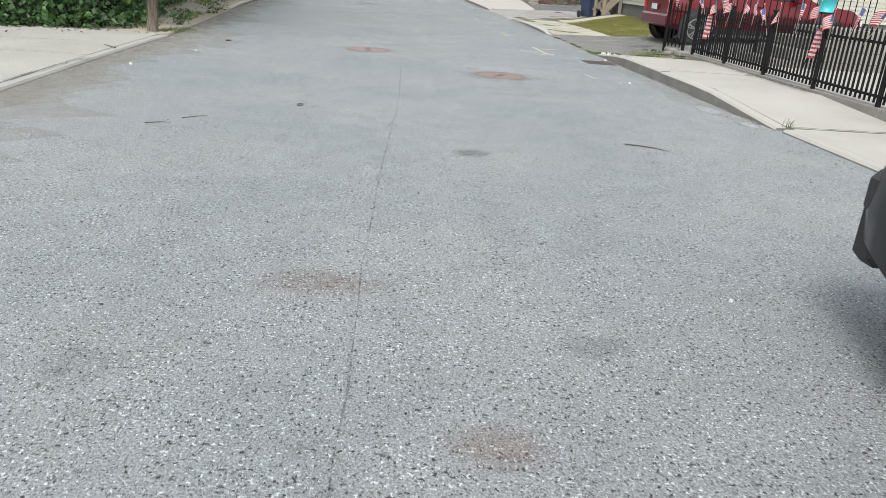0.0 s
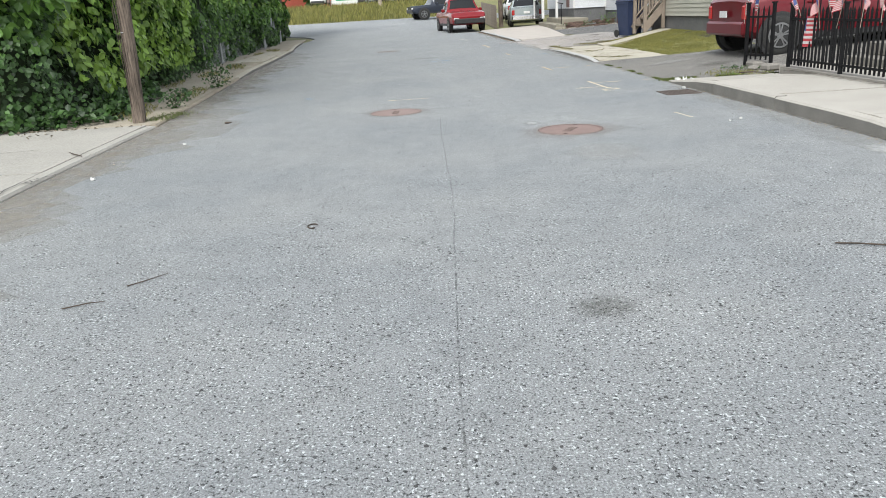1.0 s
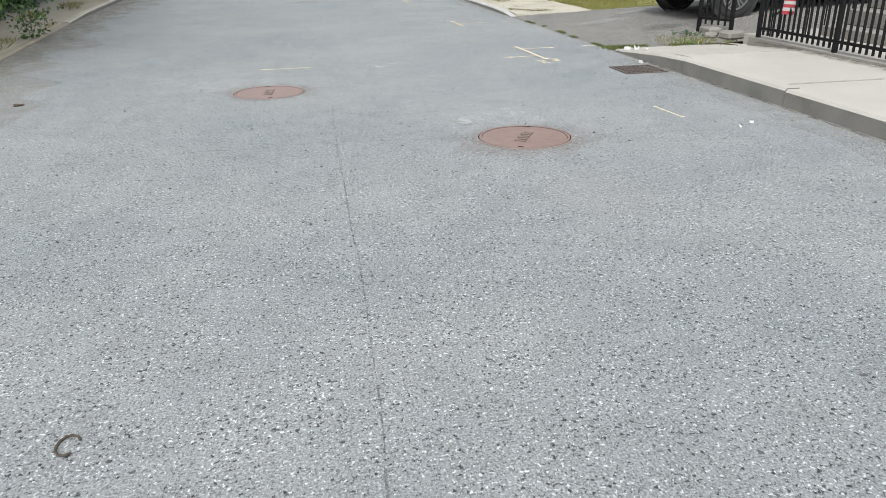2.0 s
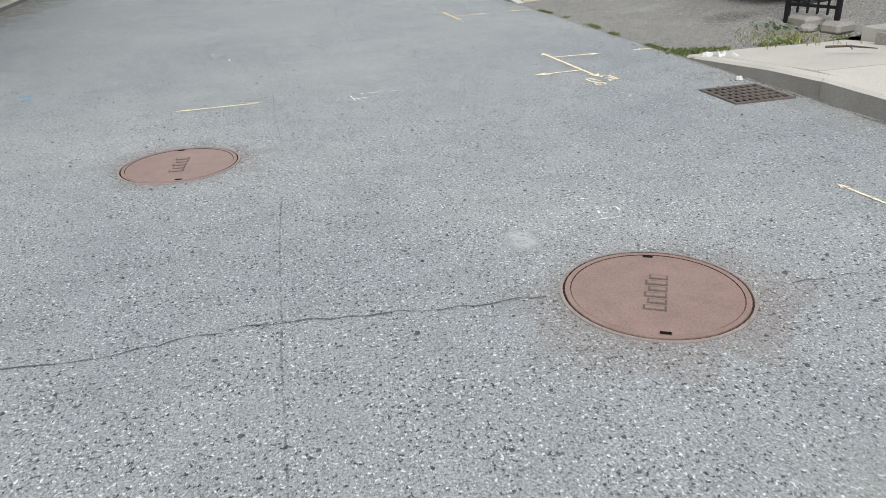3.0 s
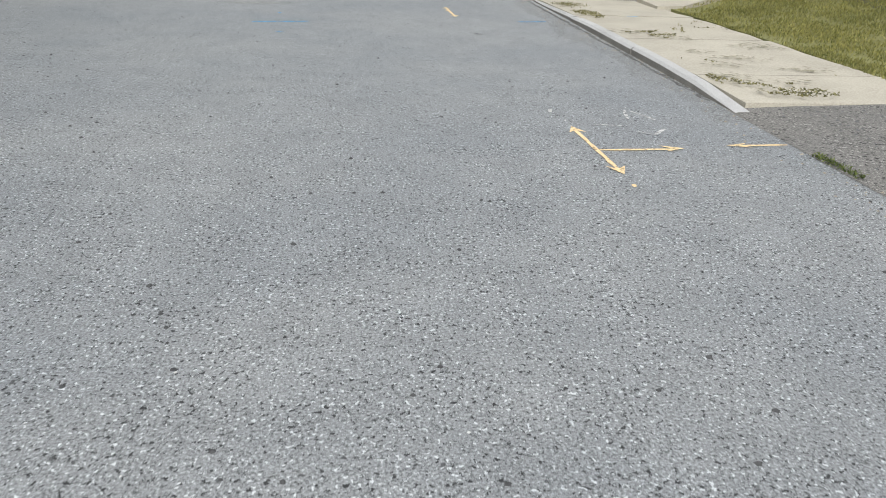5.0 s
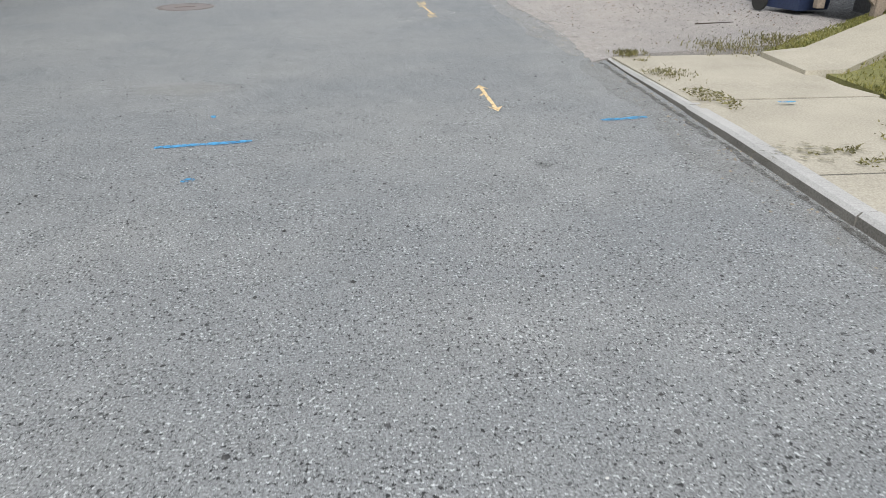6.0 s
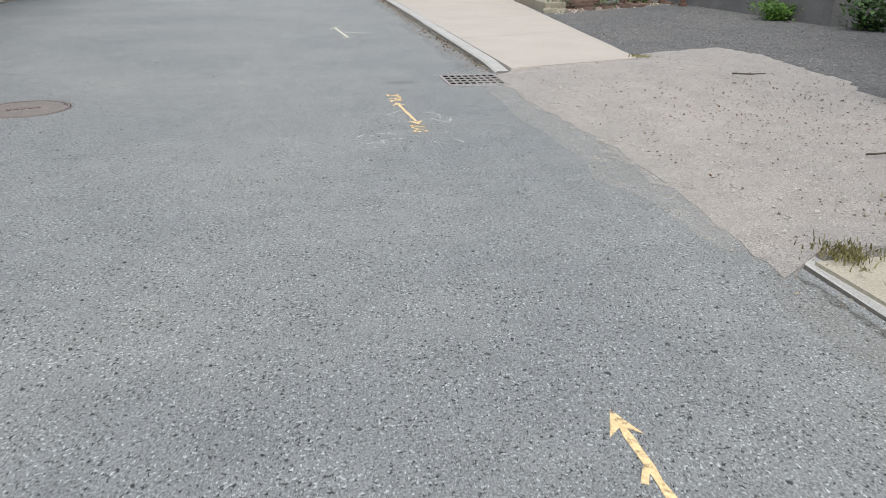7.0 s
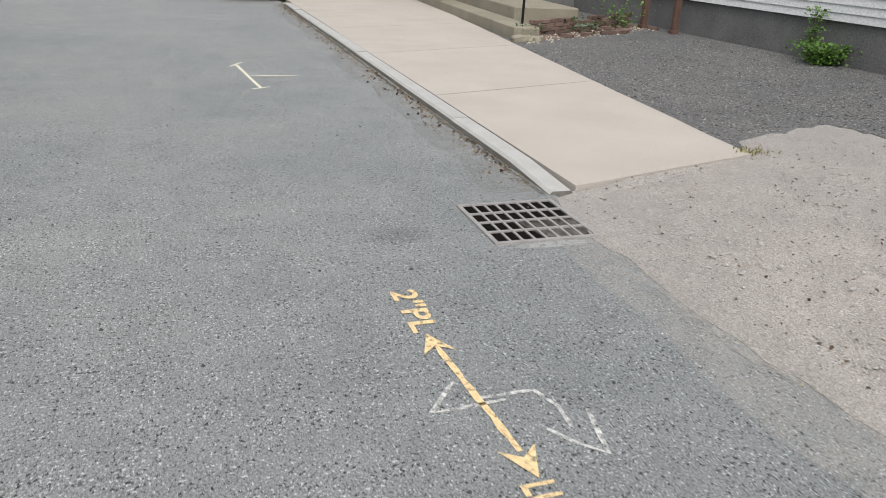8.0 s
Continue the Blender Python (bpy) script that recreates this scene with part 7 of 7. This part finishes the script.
crnd = random.Random(31)
for line in ([(-3.5, 6.9), (-3.52, 8.5), (-3.3, 8.85)], [(-3.5, 8.45), (-3.44, 8.5)], [(-6.2, 9.9), (-4.9, 10.1), (-4.2, 10.2)], [(-5.4, 8.6), (-4.6, 9.0)]):
    bm = bmesh.new()
    ribbon(bm, [(a[0] + (b[0] - a[0]) * q / 12 + crnd.uniform(-0.025, 0.025), a[1] + (b[1] - a[1]) * q / 12 + crnd.uniform(-0.02, 0.02)) for a, b in zip(line, line[1:]) for q in range(13)], 0.011, 0.0445, 0.6, 3, 0.5)
    flat("crack", bm, M_CRACK, "thin dark crack in the concrete pavement", "crack")
rng = np.random.default_rng(3)
n = 260
s = rng.uniform(2, 9, n)
pl = np.zeros((n, 3))
for i in range(n):
    p, out = hedge_at(s[i], 0.2)
    p = p + out * abs(rng.normal(0.3, 0.45))
    pl[i] = (p.x, min(p.y, 11.7), 0.048)
tagged(leaves("fallen_leaf", pl, np.tile((0.0, 0.0, 1.0), (n, 1)), 0.05 * rng.uniform(0.5, 1.4, n), M_SOIL, None, 9, fold=0.1, droop=0.0), "dry fallen leaves on the pavement", "leaves", kind="stuff")

crnd = random.Random(33)
bm = bmesh.new()
ribbon(bm, [(3.5 + 0.12 * q, 6.775 + crnd.uniform(-0.012, 0.012)) for q in range(13)], 0.022, 0.043, 0.6, 4, 0.5)
flat("crack", bm, M_JOINT, "dark open joint across the pale pavement", "crack")
bm = bmesh.new()
ribbon(bm, [(4.8 + crnd.uniform(-0.03, 0.02), 8.7 + 0.1 * q) for q in range(39)], 0.1, 0.149, 0.4, 5, 0.6)
flat("dirt", bm, M_DARKFILM, "dark dirt and leaf crumbs along the fence plinth", "dirt")
n = 620
y = rng.uniform(28.9, 41.5, n)
x = 3.44 - np.abs(rng.normal(0, 0.11, n)) * (0.6 + 0.6 * np.sin(y * 1.7) ** 2)
pl = np.stack([x, y, np.full(n, 0.012)], 1)
tagged(leaves("fallen_leaf", pl, np.tile((0.0, 0.0, 1.0), (n, 1)), 0.026 * rng.uniform(0.4, 1.5, n), M_DEADLEAF, None, 10, fold=0.25, droop=0.0), "dry brown leaves gathered along the kerb", "leaves", kind="stuff")

# thin dark strips along the foot of the kerbs
rnd = random.Random(41)
for ya, yb, w in ((7.0, 12.6, 0.03), (17.9, 23.1, 0.04), (28.6, 42.0, 0.05)):
    bm = bmesh.new()
    ribbon(bm, [(XR - 0.012 - w / 2 + 0.01 * (ya > 28) - 0.02 * (ya < 8) + rnd.uniform(-0.012, 0.012), ya + (yb - ya) * k / 40) for k in range(41)], w, 0.0045, 0.3, int(ya), 0.6)
    solid("gutter_dirt", bm, M_DARKFILM, "dark broken film along the kerb's foot", "dirt", "structure")
for k, (x, y, rx, ry, m) in enumerate(((4.3, 15.6, 0.5, 0.25, M_PALESTAIN), (5.2, 16.2, 0.6, 0.2, M_PALESTAIN), (4.6, 14.4, 0.35, 0.3, M_OIL), (5.8, 15.3, 0.5, 0.3, M_OIL), (6.4, 16.6, 0.6, 0.25, M_PALESTAIN))):
    tilt = math.degrees(math.atan(0.1))
    solid("stain", disc(bmesh.new(), 0, 0, 0.004, rx, 28, wobble=0.3, seed=60 + k, squash=ry / rx), m, "worn patch on the old driveway asphalt", "stain", m=pose(x, y, drive_z(x, y) + 0.006, 0, -tilt, 0))
rnd = random.Random(77)
for k, (x, y) in enumerate(((3.75, 20.3), (4.07, 19.98), (3.98, 19.3), (4.2, 19.05), (3.94, 18.78), (3.75, 18.3), (3.8, 17.95), (4.5, 18.6), (4.6, 19.6), (4.15, 18.2), (3.7, 22.4))):
    r = rnd.uniform(0.16, 0.36)
    solid("moss_patch", disc(bmesh.new(), x, y, 0.0725, r, 30, wobble=0.55, seed=80 + k, squash=rnd.uniform(0.4, 0.8)), M_MOSSFILM, "thin dry moss film on the cracked pavement", "moss", group="moss patches on the pavement")
